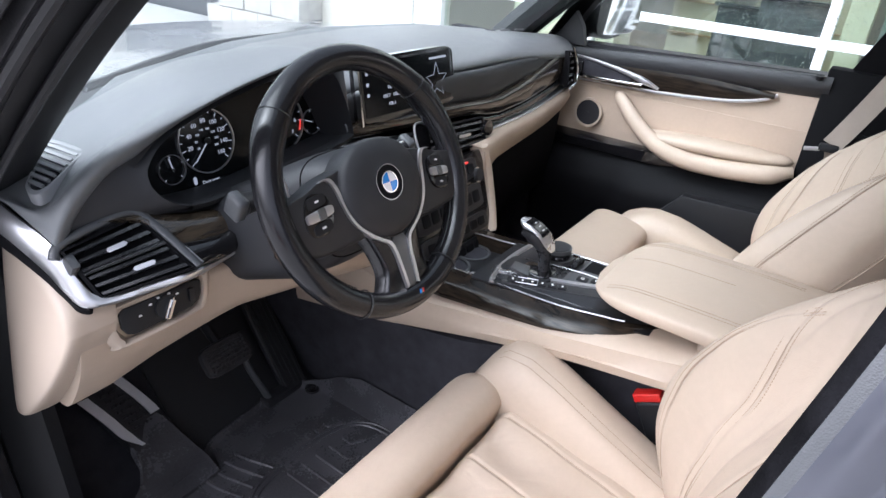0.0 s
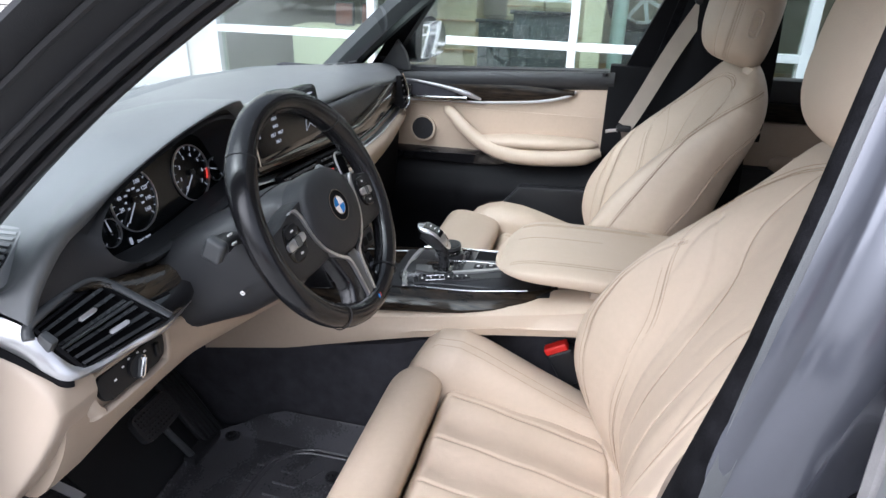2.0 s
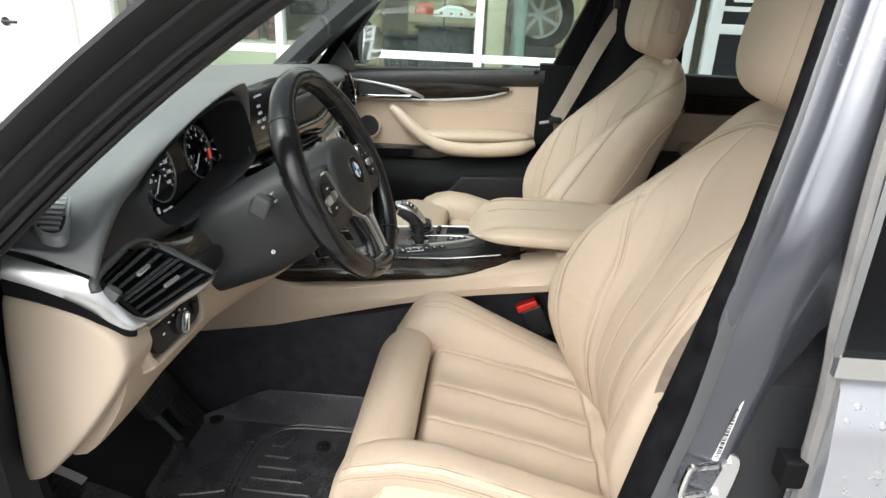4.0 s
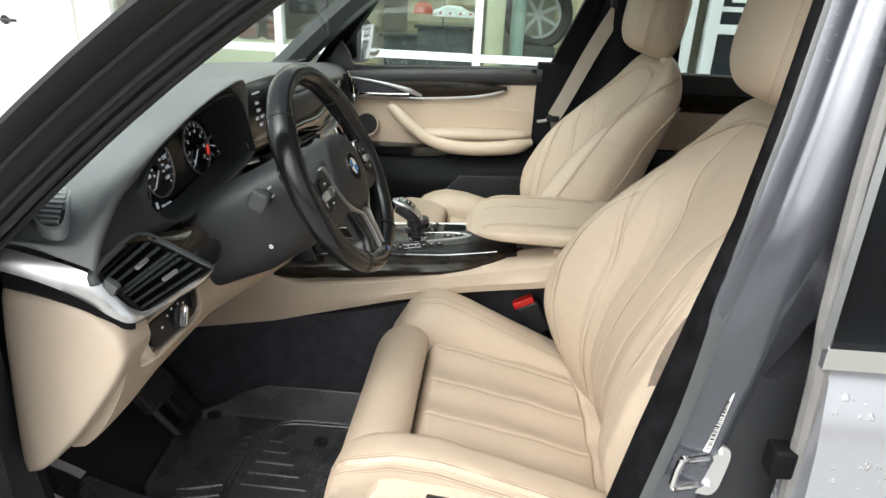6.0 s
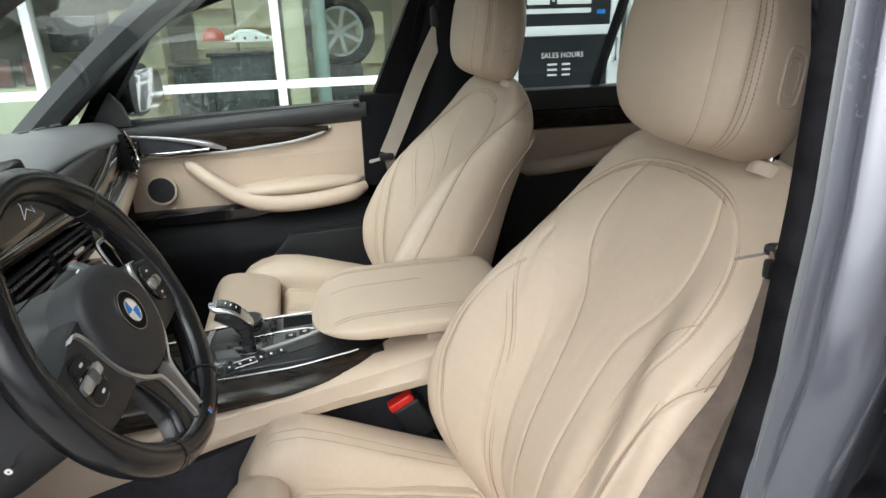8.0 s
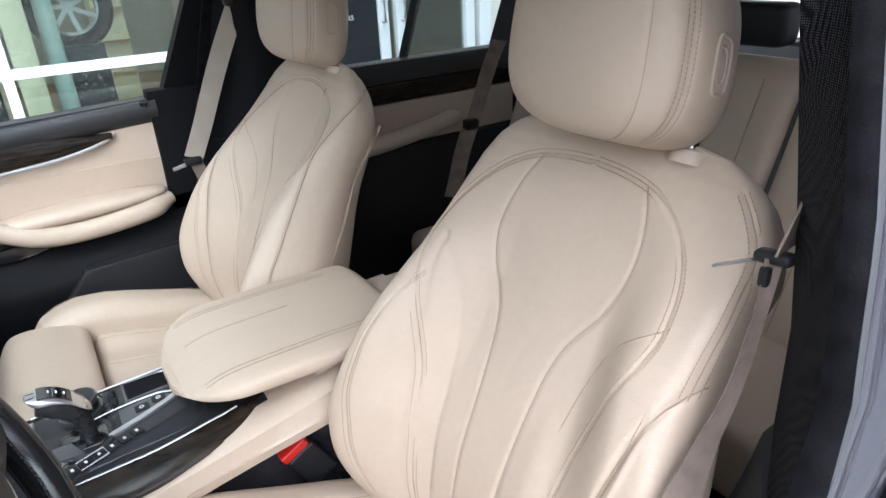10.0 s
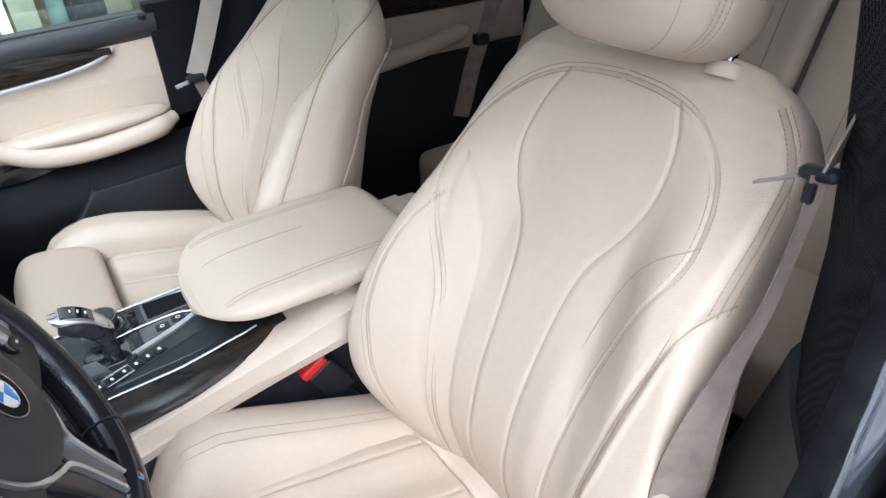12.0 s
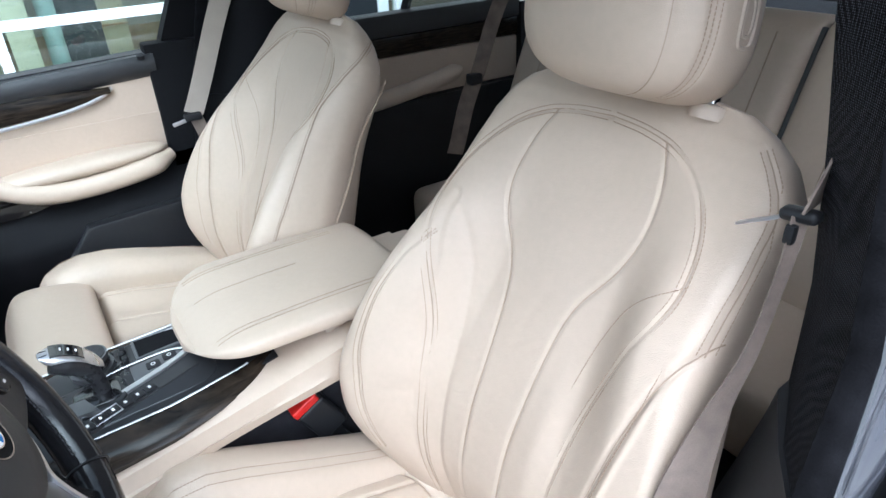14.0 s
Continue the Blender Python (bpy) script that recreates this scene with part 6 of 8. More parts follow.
for k in np.linspace(0, 1, 30):
    y = 0.47 - 0.365 * k
    e = max(0.08, math.sin(math.pi * min(1, 0.04 + 0.96 * k)) ** 0.35)
    rings.append([(DX - 0.016 + 0.042 * e * math.copysign(abs(math.cos(a)) ** 0.7, math.cos(a)) * -1, y, 0.852 + 0.014 * k + 0.02 * e * math.sin(a)) for a in np.linspace(0, 2 * math.pi, 20, endpoint=False)])
loft(bm, rings)
part("door_armrest", bm, CREAM, pdoor, "cream leather door armrest", deg=70)
# speaker
spk = plane_map((DX + 0.003, 0.64, 0.868), (0, -1, 0), (0.05, 0, 1))
bm = bmesh.new()
disc(bm, spk, (0, 0), 0.001, 0.034, -0.004, 0.004, 36)
sp_ob = part("speaker_grille", bm, RUBBER, pdoor, "round black speaker grille")
part("speaker_ring", disc(bmesh.new(), spk, (0, 0), 0.034, 0.04, -0.004, 0.005, 36), CREAMP, sp_ob)
bm = bmesh.new()
disc(bm, plane_map((DX - 0.012, 0.112, 1.068), (0, -1, 0), (1, 0, 0.3)), (0, 0), 0.002, 0.008, -0.005, 0.004, 18)
part("lock_pin", bm, DARK, pdoor)
# window and frames
bm = bmesh.new()
wf = [(0.80, 0.0, 1.06), (0.80, 0.8, 1.02), (0.745, 0.6, 1.3), (0.715, 0.25, 1.46), (0.71, 0.0, 1.49)]
f = bm.faces.new([bm.verts.new(p) for p in wf])
win = part("window_pane", bm, GLASS, pdoor, "passenger window speckled with raindrops")
win.visible_shadow = False
bm = bmesh.new()
for a, b in (((0.785, 0.0, 1.06), (0.785, 0.76, 1.03)),):
    bar(bm, a, b, 0.05, 0.03)
part("window_seal", bm, RUBBER, pdoor)
for a, b, w in (((0.81, 0.82, 1.0), (0.745, 0.6, 1.3), 0.03), ((0.745, 0.6, 1.3), (0.70, 0.0, 1.5), 0.04)):
    bm = bmesh.new()
    bar(bm, a, b, w, 0.05)
    part("window_frame", bm, DEEP, pdoor)
bm = bmesh.new()
slab(bm, [(0.0, 0.0), (0.1, 0.0), (0.085, 0.05), (0.06, 0.085)], plane_map((0.735, 0.78, 1.04), (0, -1, 0.02), (0.0, 0.0, 1)), 0.02, 0.003)
part("mirror_triangle", bm, SOFT, pdoor)
bm = bmesh.new()
bar(bm, (0.785, 0.02, 1.05), (0.7, -0.145, 1.45), 0.1, 0.04, up=(1, 0, 0))
part("window_frame", bm, DEEP, pdoor)
# door mirror
mirror = thing("door_mirror", "black door mirror with reflecting glass", "wing mirror", at=(0.94, 0.7, 1.11))
bm = bmesh.new()
rings = []
for k in np.linspace(-1, 1, 16):
    e = max(0.05, math.sqrt(max(0, 1 - (k if k > 0 else 0.0) ** 2)))
    rings.append([(0.13 * math.copysign(abs(math.cos(a)) ** 0.7, math.cos(a)) * (0.4 + 0.6 * e), 0.04 + 0.055 * k, 0.068 * math.copysign(abs(math.sin(a)) ** 0.7, math.sin(a)) * (0.4 + 0.6 * e)) for a in np.linspace(0, 2 * math.pi, 28, endpoint=False)])
loft(bm, rings)
part("mirror_shell", bm, DARK, mirror, deg=60)
bm = bmesh.new()
mgl = plane_map((0, -0.028, 0), (1, -0.22, 0), (0, 0.06, 1))
slab(bm, ngon(0, 0, 0.108, 0.055, 32, 3.5), mgl, 0.005, 0.001)
part("mirror_glass", bm, CHROME, mirror, "reflecting mirror glass")
bm = bmesh.new()
bar(bm, (-0.2, 0.05, -0.05), (-0.06, 0.04, -0.045), 0.05, 0.03)
part("mirror_arm", bm, GLOSSY, mirror)


# ---- car body ----
body = thing("car", "grey metallic sport utility vehicle with the driver door open", "car", at=(0, 0, -0.1))


def bpart(name, bm, material, label="", deg=38):
    ob = part(name, bm, material, None, label, deg)
    ob.parent = body
    ob.matrix_parent_inverse = Matrix.Translation((0, 0, 0.1))
    return ob


# floor and firewall
bm = bmesh.new()
rings = []
for x in np.linspace(-0.72, 0.72, 8):
    rings.append([(x, y, z) for y, z in ((-2.0, 0.42), (-1.2, 0.42), (-0.9, 0.33), (0.82, 0.33), (0.92, 0.36), (1.06, 0.52), (1.1, 0.75), (1.1, 1.0), (1.14, 1.0), (1.14, 0.26), (-2.0, 0.26))])
loft(bm, rings)
bpart("floor_pan", bm, BLACK)
# sills and kick panels
for sg in (-1, 1):
    bm = bmesh.new()
    rings = []
    for y in np.linspace(-1.3, 1.1, 14):
        rings.append([(sg * x, y, z) for x, z in ((0.62, 0.34), (0.64, 0.42), (0.68, 0.44), (0.735, 0.425), (0.76, 0.40), (0.80, 0.38), (0.84, 0.3), (0.84, 0.16), (0.6, 0.16))])
    loft(bm, rings)
    # passenger sill in dark plastic, standing for body paint in shade
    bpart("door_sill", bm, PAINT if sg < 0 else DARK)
    bm = bmesh.new()
    rings = []
    for z in np.linspace(0.34, 0.99, 8):
        rings.append([(sg * x, y, z) for x, y in ((0.655, 0.84 - max(0, 0.72 - z) * 0.1), (0.675, 0.835 - max(0, 0.72 - z) * 0.1), (0.72, 0.87 - max(0, 0.72 - z) * 0.1), (0.73, 1.1), (0.66, 1.1))])
    loft(bm, rings)
    bpart("kick_panel", bm, DARK)
    bm = bmesh.new()
    tube(bm, [(sg * 0.70, y, 0.452) for y in np.linspace(-0.02, 0.7, 8)], 0.012, 8)
    bpart("sill_seal", bm, RUBBER)
# outer wing and hinge pillar ahead of the open door
bm = bmesh.new()
rings = []
for z in np.linspace(0.2, 0.99, 8):
    rings.append([(x, y, z) for x, y in ((-0.73, 0.87), (-0.77, 0.88), (-0.80, 0.93), (-0.86, 0.97), (-0.89, 1.1), (-0.89, 1.9), (-0.73, 1.9))])
loft(bm, rings)
bpart("front_wing", bm, PAINTL)
bm = bmesh.new()
tube(bm, spl([(-0.735, 0.85, 0.45), (-0.735, 0.88, 0.7), (-0.735, 0.885, 0.95), (-0.745, 0.84, 1.03)], 20), 0.014, 8, up=(1, 0, 0))
bpart("door_seal", bm, RUBBER)
# bonnet and cowl
bm = bmesh.new()
rings = []
for x in np.linspace(-0.86, 0.86, 20):
    yb = y_front(max(-0.7, min(0.7, x))) + 0.12
    c = 1 - (x / 0.86) ** 2
    rings.append([(x, yb, 0.98 + 0.045 * c), (x, yb + 0.25, 0.985 + 0.05 * c), (x, 1.75, 0.94 + 0.05 * c), (x, 2.15, 0.84 + 0.04 * c), (x, 2.2, 0.7), (x, yb, 0.9)])
loft(bm, rings)
bpart("bonnet", bm, PAINTL, "grey bonnet wet with rain", deg=60)
bm = bmesh.new()
rings = []
for x in np.linspace(-0.74, 0.74, 24):
    yb = y_front(max(-0.7, min(0.7, x)))
    rings.append([(x, yb + 0.02, 1.03), (x, yb + 0.13, 1.03), (x, yb + 0.13, 0.95), (x, yb + 0.02, 0.95)])
loft(bm, rings)
bpart("cowl", bm, RUBBER)
for pts in (((-0.45, 0.99, 1.05), (-0.15, 1.1, 1.063), (0.12, 1.125, 1.06)), ((0.05, 1.14, 1.05), (0.3, 1.12, 1.055), (0.5, 1.02, 1.05))):
    bm = bmesh.new()
    tube(bm, spl(pts, 14), 0.007, 6)
    bpart("wiper", bm, RUBBER)
# windscreen
bm = bmesh.new()
rings = []
for x in np.linspace(-0.70, 0.70, 20):
    k = x / 0.70
    yb = y_front(x) + 0.01
    rings.append([(x * (1 - 0.18 * q), yb * (1 - q) + (0.22 - 0.1 * k * k) * q, 1.04 * (1 - q) + 1.53 * q + 0.03 * math.sin(math.pi * q)) for q in np.linspace(0, 1, 10)])
loft(bm, rings, closed=False)
ws = bpart("windscreen", bm, GLASS, "clear windscreen with rain on it")
ws.visible_shadow = False
# A-pillars
for sg in (-1, 1):
    fwd = 0.0 if sg < 0 else 0.055
    # driver-side trim takes the darker plastic, its shade put into the colour
    for nm, m, prof in (("pillar_trim", DARK if sg < 0 else SOFT, ((-0.015, 0.02), (0.0, -0.012), (0.04, -0.02), (0.075, 0.0), (0.07, 0.035), (0.01, 0.05))),
                        ("pillar_seal", RUBBER, ((0.07, -0.012), (0.08, -0.02), (0.1, -0.018), (0.108, 0.0), (0.1, 0.02), (0.07, 0.02))),
                        ("pillar_frame", DARK, ((0.1, 0.0), (0.12, -0.012), (0.135, -0.004), (0.14, 0.004), (0.155, 0.006), (0.168, 0.022), (0.166, 0.027), (0.09, 0.045)))):
        bm = bmesh.new()
        rings = []
        for q in np.linspace(0, 1, 14):
            y, z = 0.875 - 0.62 * q, 0.955 + 0.475 * q + 0.035 * math.sin(math.pi * q)
            xi = 0.632 - 0.03 * q
            rings.append([(sg * (xi + a), y + (b + fwd) * 0.62, z + (b + fwd) * 0.78) for a, b in prof])
        loft(bm, rings)
        bpart(nm, bm, m, deg=50)
for a, b, r in ((0.05, -0.0225, 0.005), (0.092, -0.022, 0.0065), (0.118, -0.0135, 0.004), (0.145, 0.0045, 0.0045)):
    bm = bmesh.new()
    tube(bm, [(-(0.632 - 0.03 * q + a), 0.875 - 0.62 * q + b * 0.62, 0.955 + 0.475 * q + 0.035 * math.sin(math.pi * q) + b * 0.78) for q in np.linspace(0.0, 1, 14)], r, 8)
    bpart("pillar_bead", bm, CHAR)
# roof and rails
bm = bmesh.new()
rings = []
for y in np.linspace(0.3, -1.95, 14):
    zc = lerp(y, (0.3, 0.0, -0.6, -1.4, -1.95), (1.5, 1.59, 1.63, 1.6, 1.5))
    rings.append([(x, y, zc - 0.06 * (x / 0.62) ** 4 + dz) for x, dz in ((-0.62, 0), (-0.3, 0), (0, 0), (0.3, 0), (0.62, 0), (0.66, 0.02), (0, 0.09), (-0.66, 0.02))])
loft(bm, rings)
bpart("roof", bm, PAINTL, deg=60)
# headliner out of view, added pale to bounce light into the cabin
bm = bmesh.new()
rings = []
for y in np.linspace(0.27, -1.9, 14):
    zc = lerp(y, (0.3, 0.0, -0.6, -1.4, -1.95), (1.5, 1.59, 1.63, 1.6, 1.5)) - 0.006
    rings.append([(x, y, zc - 0.06 * (x / 0.62) ** 4 - dz) for x, dz in ((-0.6, 0), (-0.3, 0), (0, 0), (0.3, 0), (0.6, 0), (0.6, 0.012), (0.3, 0.012), (0, 0.012), (-0.3, 0.012), (-0.6, 0.012))])
loft(bm, rings)
bpart("headliner", bm, mat("headliner_bounce_cloth", (0.5, 0.48, 0.44), 0.95, var=0.05, scale=20, bump=0.3, bscale=700), "unseen cloth headliner, pale to bounce light into the cabin", deg=60)
for sg in (-1, 1):
    bm = bmesh.new()
    tube(bm, spl([(sg * 0.62, 0.28, 1.47), (sg * 0.635, 0.0, 1.53), (sg * 0.64, -0.8, 1.55), (sg * 0.62, -1.8, 1.46)], 20), 0.045, 8)
    bpart("roof_rail", bm, RUBBER)
# B-pillars: E the front edge that carries the seal, T the inner corner of the trim
def e_at(z):
    zs = (0.3, 0.72, 0.85, 0.9, 1.0, 1.1, 1.2, 1.3, 1.55)
    return lerp(z, zs, (0.722, 0.72, 0.72, 0.719, 0.72, 0.717, 0.698, 0.67, 0.602)), lerp(z, zs, (0.13, 0.068, 0.044, 0.033, 0.013, -0.01, -0.032, -0.054, -0.11))


def t_at(z):
    return lerp(z, (0.3, 0.98, 1.06, 1.17, 1.33, 1.55), (0.65, 0.632, 0.629, 0.618, 0.598, 0.57)), lerp(z, (0.3, 0.88, 1.06, 1.17, 1.33, 1.55), (-0.14, -0.14, -0.14, -0.132, -0.116, -0.1))


def l_at(z):
    """The inner corner of the smooth lower trim, which swells towards the floor."""
    return lerp(z, (0.3, 0.62, 0.74, 0.86, 0.95, 1.0), (0.52, 0.563, 0.588, 0.615, 0.634, 0.64)), -0.12


def pillar(sg, sect, z0, z1, name, material, label="", deg=45, n=20):
    bm = bmesh.new()
    loft(bm, [[(sg * x, y, z) for x, y in sect(e_at(z), t_at(z))] for z in np.linspace(z0, z1, n)])
    return bpart(name, bm, material, label, deg)


for sg in (-1, 1):
    trim = lambda e, t: [(t[0] + 0.02, t[1] - 0.16), (t[0] - 0.002, t[1] - 0.05), t, (t[0] + 0.012, t[1] + 0.022), (t[0] * 0.5 + e[0] * 0.5, t[1] * 0.42 + e[1] * 0.58 - 0.01), (e[0] + 0.004, e[1] - 0.012), (e[0] + 0.008, e[1] - 0.05), (e[0] + 0.005, t[1] - 0.16)]
    # passenger trims and pillar panel use darker plastics that carry that side's shade
    pillar(sg, trim, 0.93, 1.55, "pillar_upper_trim", WEAVE if sg < 0 else DEEP, "black woven pillar trim")
    bm = bmesh.new()
    low_sect = lambda e, t: [(t[0] + 0.05, t[1] - 0.16), (t[0] - 0.002, t[1] - 0.03), t, (t[0] + 0.01, t[1] + 0.018), (t[0] * 0.5 + e[0] * 0.5, t[1] * 0.42 + e[1] * 0.58 - 0.012), (e[0] + 0.002, e[1] - 0.014), (e[0] + 0.008, e[1] - 0.05), (e[0] + 0.005, t[1] - 0.16)]
    loft(bm, [[(sg * x, y + 0.003, z + (0.05 * (x - 0.66) if z > 0.9 else 0.0)) for x, y in low_sect(e_at(z), l_at(z))] for z in np.linspace(0.42, 0.965, 18)])
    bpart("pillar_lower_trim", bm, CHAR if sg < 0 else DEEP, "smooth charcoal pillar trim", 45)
    # the flocked seal widens towards the sill
    flock, lip = [], []
    for z in np.linspace(0.42, 1.55, 44):
        e, f = e_at(z), sm(1.14, 0.84, z)
        g = 0.017 * f
        flock.append([(sg * (e[0] + a), e[1] + b, z) for a, b in ((-0.008, -0.04), (-0.006, -0.012), (-0.0025, 0.0005), (0.003, 0.0015), (0.009, 0.0005), (0.0135 + 0.004 * f, -0.004), (0.0135 + 0.006 * f, -0.006 - 0.6 * g), (0.0135 + 0.005 * f, -0.01 - g), (0.0128, -0.03 - g))])
        lip.append([(sg * (e[0] + a + 0.004 * f), e[1] + b - 0.004 * f - g, z) for a, b in ((0.011, -0.02), (0.0115, -0.005), (0.0135, -0.0035), (0.015, -0.006), (0.0145, -0.02))])
    bm = bmesh.new()
    loft(bm, flock)
    bpart("pillar_seal", bm, FLOCK, "", 45)
    bm = bmesh.new()
    loft(bm, lip)
    bpart("seal_lip", bm, GREYD, "", 45)
    # pressed sheet: a flange, a groove and a rounded ridge above, a flat striker face below
    high = ((0.0152, -0.009), (0.0166, -0.013), (0.017, -0.025), (0.0145, -0.0295), (0.0148, -0.032), (0.0185, -0.036), (0.0225, -0.041), (0.0262, -0.048), (0.0285, -0.056), (0.0282, -0.066), (0.0235, -0.08), (0.014, -0.098), (0.008, -0.125))
    low = ((0.0152, -0.009), (0.016, -0.013), (0.0162, -0.025), (0.0175, -0.030), (0.0178, -0.035), (0.0165, -0.040), (0.0158, -0.048), (0.0158, -0.060), (0.0158, -0.074), (0.0172, -0.082), (0.0165, -0.088), (0.007, -0.098), (0.004, -0.125))
    bm = bmesh.new()
    rings = []
    for z in np.linspace(0.3, 1.55, 40):
        e, w = e_at(z), sm(0.9, 1.1, z)
        line = [(e[0] + a[0] * w + b[0] * (1 - w), e[1] + a[1] * w + b[1] * (1 - w)) for a, b in zip(high, low)]
        rings.append([(sg * x, y, z) for x, y in line + [(x - 0.004, y - 0.001) for x, y in reversed(line)]])
    loft(bm, rings)
    bpart("pillar_panel", bm, PAINT if sg < 0 else DARK, "pressed pillar, paint darkened for shade", 60)


# door striker, label and bump stop on the pillar
sk = plane_map((-0.7365, -0.035, 0.81), (0.2, 0.97, 0.0), (0.03, -0.14, 1))
bm = bmesh.new()
slab(bm, ngon(0, 0, 0.018, 0.034, 24, 4), lambda u, v, w: sk(u, v, -w), 0.004)
bpart("striker_plate", bm, SILVER)
bm = bmesh.new()
tube(bm, spl([sk(0.006, 0.02, -0.004), sk(0.028, 0.02, -0.016), sk(0.034, 0.016, -0.018), sk(0.034, -0.016, -0.018), sk(0.028, -0.02, -0.016), sk(0.006, -0.02, -0.004)], 24), 0.0042, 8, up=(1, 0, 0))
bpart("striker_loop", bm, CHROME, "bright steel door striker")
for v in (-0.022, 0.022):
    bm = bmesh.new()
    disc(bm, lambda u, q, w: sk(u, q, -w), (-0.004, v), 0.0005, 0.006, 0.0, 0.006, 6)
    bpart("striker_bolt", bm, SILVER)
lm = plane_map((-0.7355, -0.0345, 0.876), (-0.25, -0.97, 0.0), (0.03, -0.15, 1))
bm = bmesh.new()
slab(bm, ngon(0, 0, 0.0038, 0.042, 24, 9), lm, 0.001)
bpart("label_sticker", bm, WHITE, "white bar code label")
rng = random.Random(4)
v = -0.037
while v < 0.027:
    h = rng.choice((0.001, 0.0016, 0.0026))
    bm = bmesh.new()
    slab(bm, [(-0.0016, v), (0.0028, v), (0.0028, v + h), (-0.0016, v + h)], lambda a, b, w: lm(a, b, w + 0.0008), 0.0004)
    bpart("label_bar", bm, DARK)
    v += h + rng.choice((0.0009, 0.0015))
bm = bmesh.new()
rbox(bm, (-0.776, -0.085, 0.865), (0.026, 0.024, 0.034), 0.005, 3)
bpart("bump_stop", bm, DEEP)
# rear left door from outside
bm = bmesh.new()
rings = []
for y in np.linspace(-0.1, -1.2, 20):
    rings.append([(x, y, z) for x, z in ((-0.765, 0.985), (-0.79, 0.97), (-0.805, 0.9), (-0.82, 0.75), (-0.83, 0.55), (-0.82, 0.35), (-0.76, 0.3), (-0.75, 0.7))])
loft(bm, rings)
bpart("rear_door_skin", bm, PAINTL, "rear door beaded with rain, paint lightened for sky reflections", deg=50)
bm = bmesh.new()
tube(bm, spl([(-0.762, -0.118, 0.3), (-0.775, -0.112, 0.6), (-0.78, -0.098, 0.9), (-0.782, -0.092, 0.985), (-0.771, -0.092, 1.04), (-0.742, -0.102, 1.2), (-0.70, -0.13, 1.4)], 30), 0.009, 8, up=(1, 0, 0))
bpart("rear_door_seal", bm, GREYR, "faded grey rubber edge")
bm = bmesh.new()
bar(bm, (-0.79, -0.086, 0.998), (-0.785, -1.2, 1.006), 0.014, 0.022)
bpart("chrome_strip", bm, CHROME, "chrome window strip")
bm = bmesh.new()
loft(bm, [[(-0.788, y, 1.0), (-0.76, y - 0.012, 1.18), (-0.722, y - 0.04, 1.40)] for y in np.linspace(-0.094, -1.2, 8)], closed=False)
bpart("rear_window_left", bm, SCREEN, "dark tinted rear side window")
bm = bmesh.new()
bar(bm, (-0.788, -0.088, 1.005), (-0.721, -0.125, 1.4), 0.007, 0.012)
bpart("rear_door_frame", bm, GREYM)

bm = bmesh.new()
rbox(bm, (0.0, 1.12, 0.66), (1.5, 0.04, 0.72), 0)
bpart("firewall", bm, BLACK)
for sg in (-1, 1):
    bm = bmesh.new()
    rbox(bm, (sg * 0.78, 0.96, 0.7), (0.04, 0.34, 0.66), 0)
    bpart("scuttle_side", bm, BLACK)
bm = bmesh.new()
rbox(bm, (0.765, -0.08, 0.78), (0.05, 0.36, 0.62), 0.005)
bpart("pillar_outer_panel", bm, DEEP)

# ---- driver footwell ----
mat_ob = thing("floor_mat", "black rubber all-weather floor mat with moulded ridges", "floor mat")
# tray: a floor with a raised rim that climbs the tunnel
tray = [(-0.6, 0.40), (-0.13, 0.40), (-0.13, 0.76), (-0.137, 0.83), (-0.165, 0.868), (-0.235, 0.872), (-0.39, 0.86), (-0.42, 0.842), (-0.45, 0.82), (-0.6, 0.80)]
tray = [Vector((x, y, 0)) for x, y in tray]
mid = Vector((-0.37, 0.62, 0))


def rim_height(p):
    """The wall stands tall along the tunnel and low elsewhere."""
    return 0.014 + 0.066 * sm(-0.17, -0.135, p.x) * sm(0.85, 0.70, p.y) if p.y < 0.85 else 0.012


tray = [a.lerp(b, k / 6) for a, b in zip(tray, tray[1:] + tray[:1]) for k in range(6)]
bm = bmesh.new()
rings = []
for k, h in ((0.015, -1), (0.03, 1.0), (0.022, 1.06), (0.012, 1.0), (-0.012, 0.12), (-0.03, 0.0), (-0.3, 0.0), (-0.7, 0.0)):
    rings.append([(p.x + (p.x - mid.x) * k, p.y + (p.y - mid.y) * k, 0.335 if h < 0 else 0.348 + rim_height(p) * h) for p in tray])
loft(bm, rings)
part("tray", bm, MATR, mat_ob, deg=50)
bm = bmesh.new()
rings = []
for y, z, x0, x1 in ((0.79, 0.352, -0.6, -0.425), (0.83, 0.36, -0.59, -0.42), (0.855, 0.37, -0.545, -0.424), (0.875, 0.384, -0.532, -0.43), (0.9, 0.404, -0.53, -0.438), (0.925, 0.424, -0.516, -0.446), (0.934, 0.43, -0.508, -0.452)):
    rings.append([(x0, y, z - 0.006), (x0 - 0.002, y, z + 0.002), (x0 + 0.004, y, z + 0.006), (x0 + 0.012, y, z + 0.004), (x1 - 0.01, y, z + 0.004), (x1 - 0.003, y, z + 0.006), (x1, y, z + 0.002), (x1, y, z - 0.006)])
loft(bm, rings)
part("foot_rest_flap", bm, MATR, mat_ob)
rib_z = 0.3495


def rib(name, pts, r=0.0042):
    bm = bmesh.new()
    tube(bm, spl([(x, y, rib_z) for x, y in pts], 5 * len(pts)), r, 6, flat=0.9)
    part(name, bm, MATR, mat_ob)


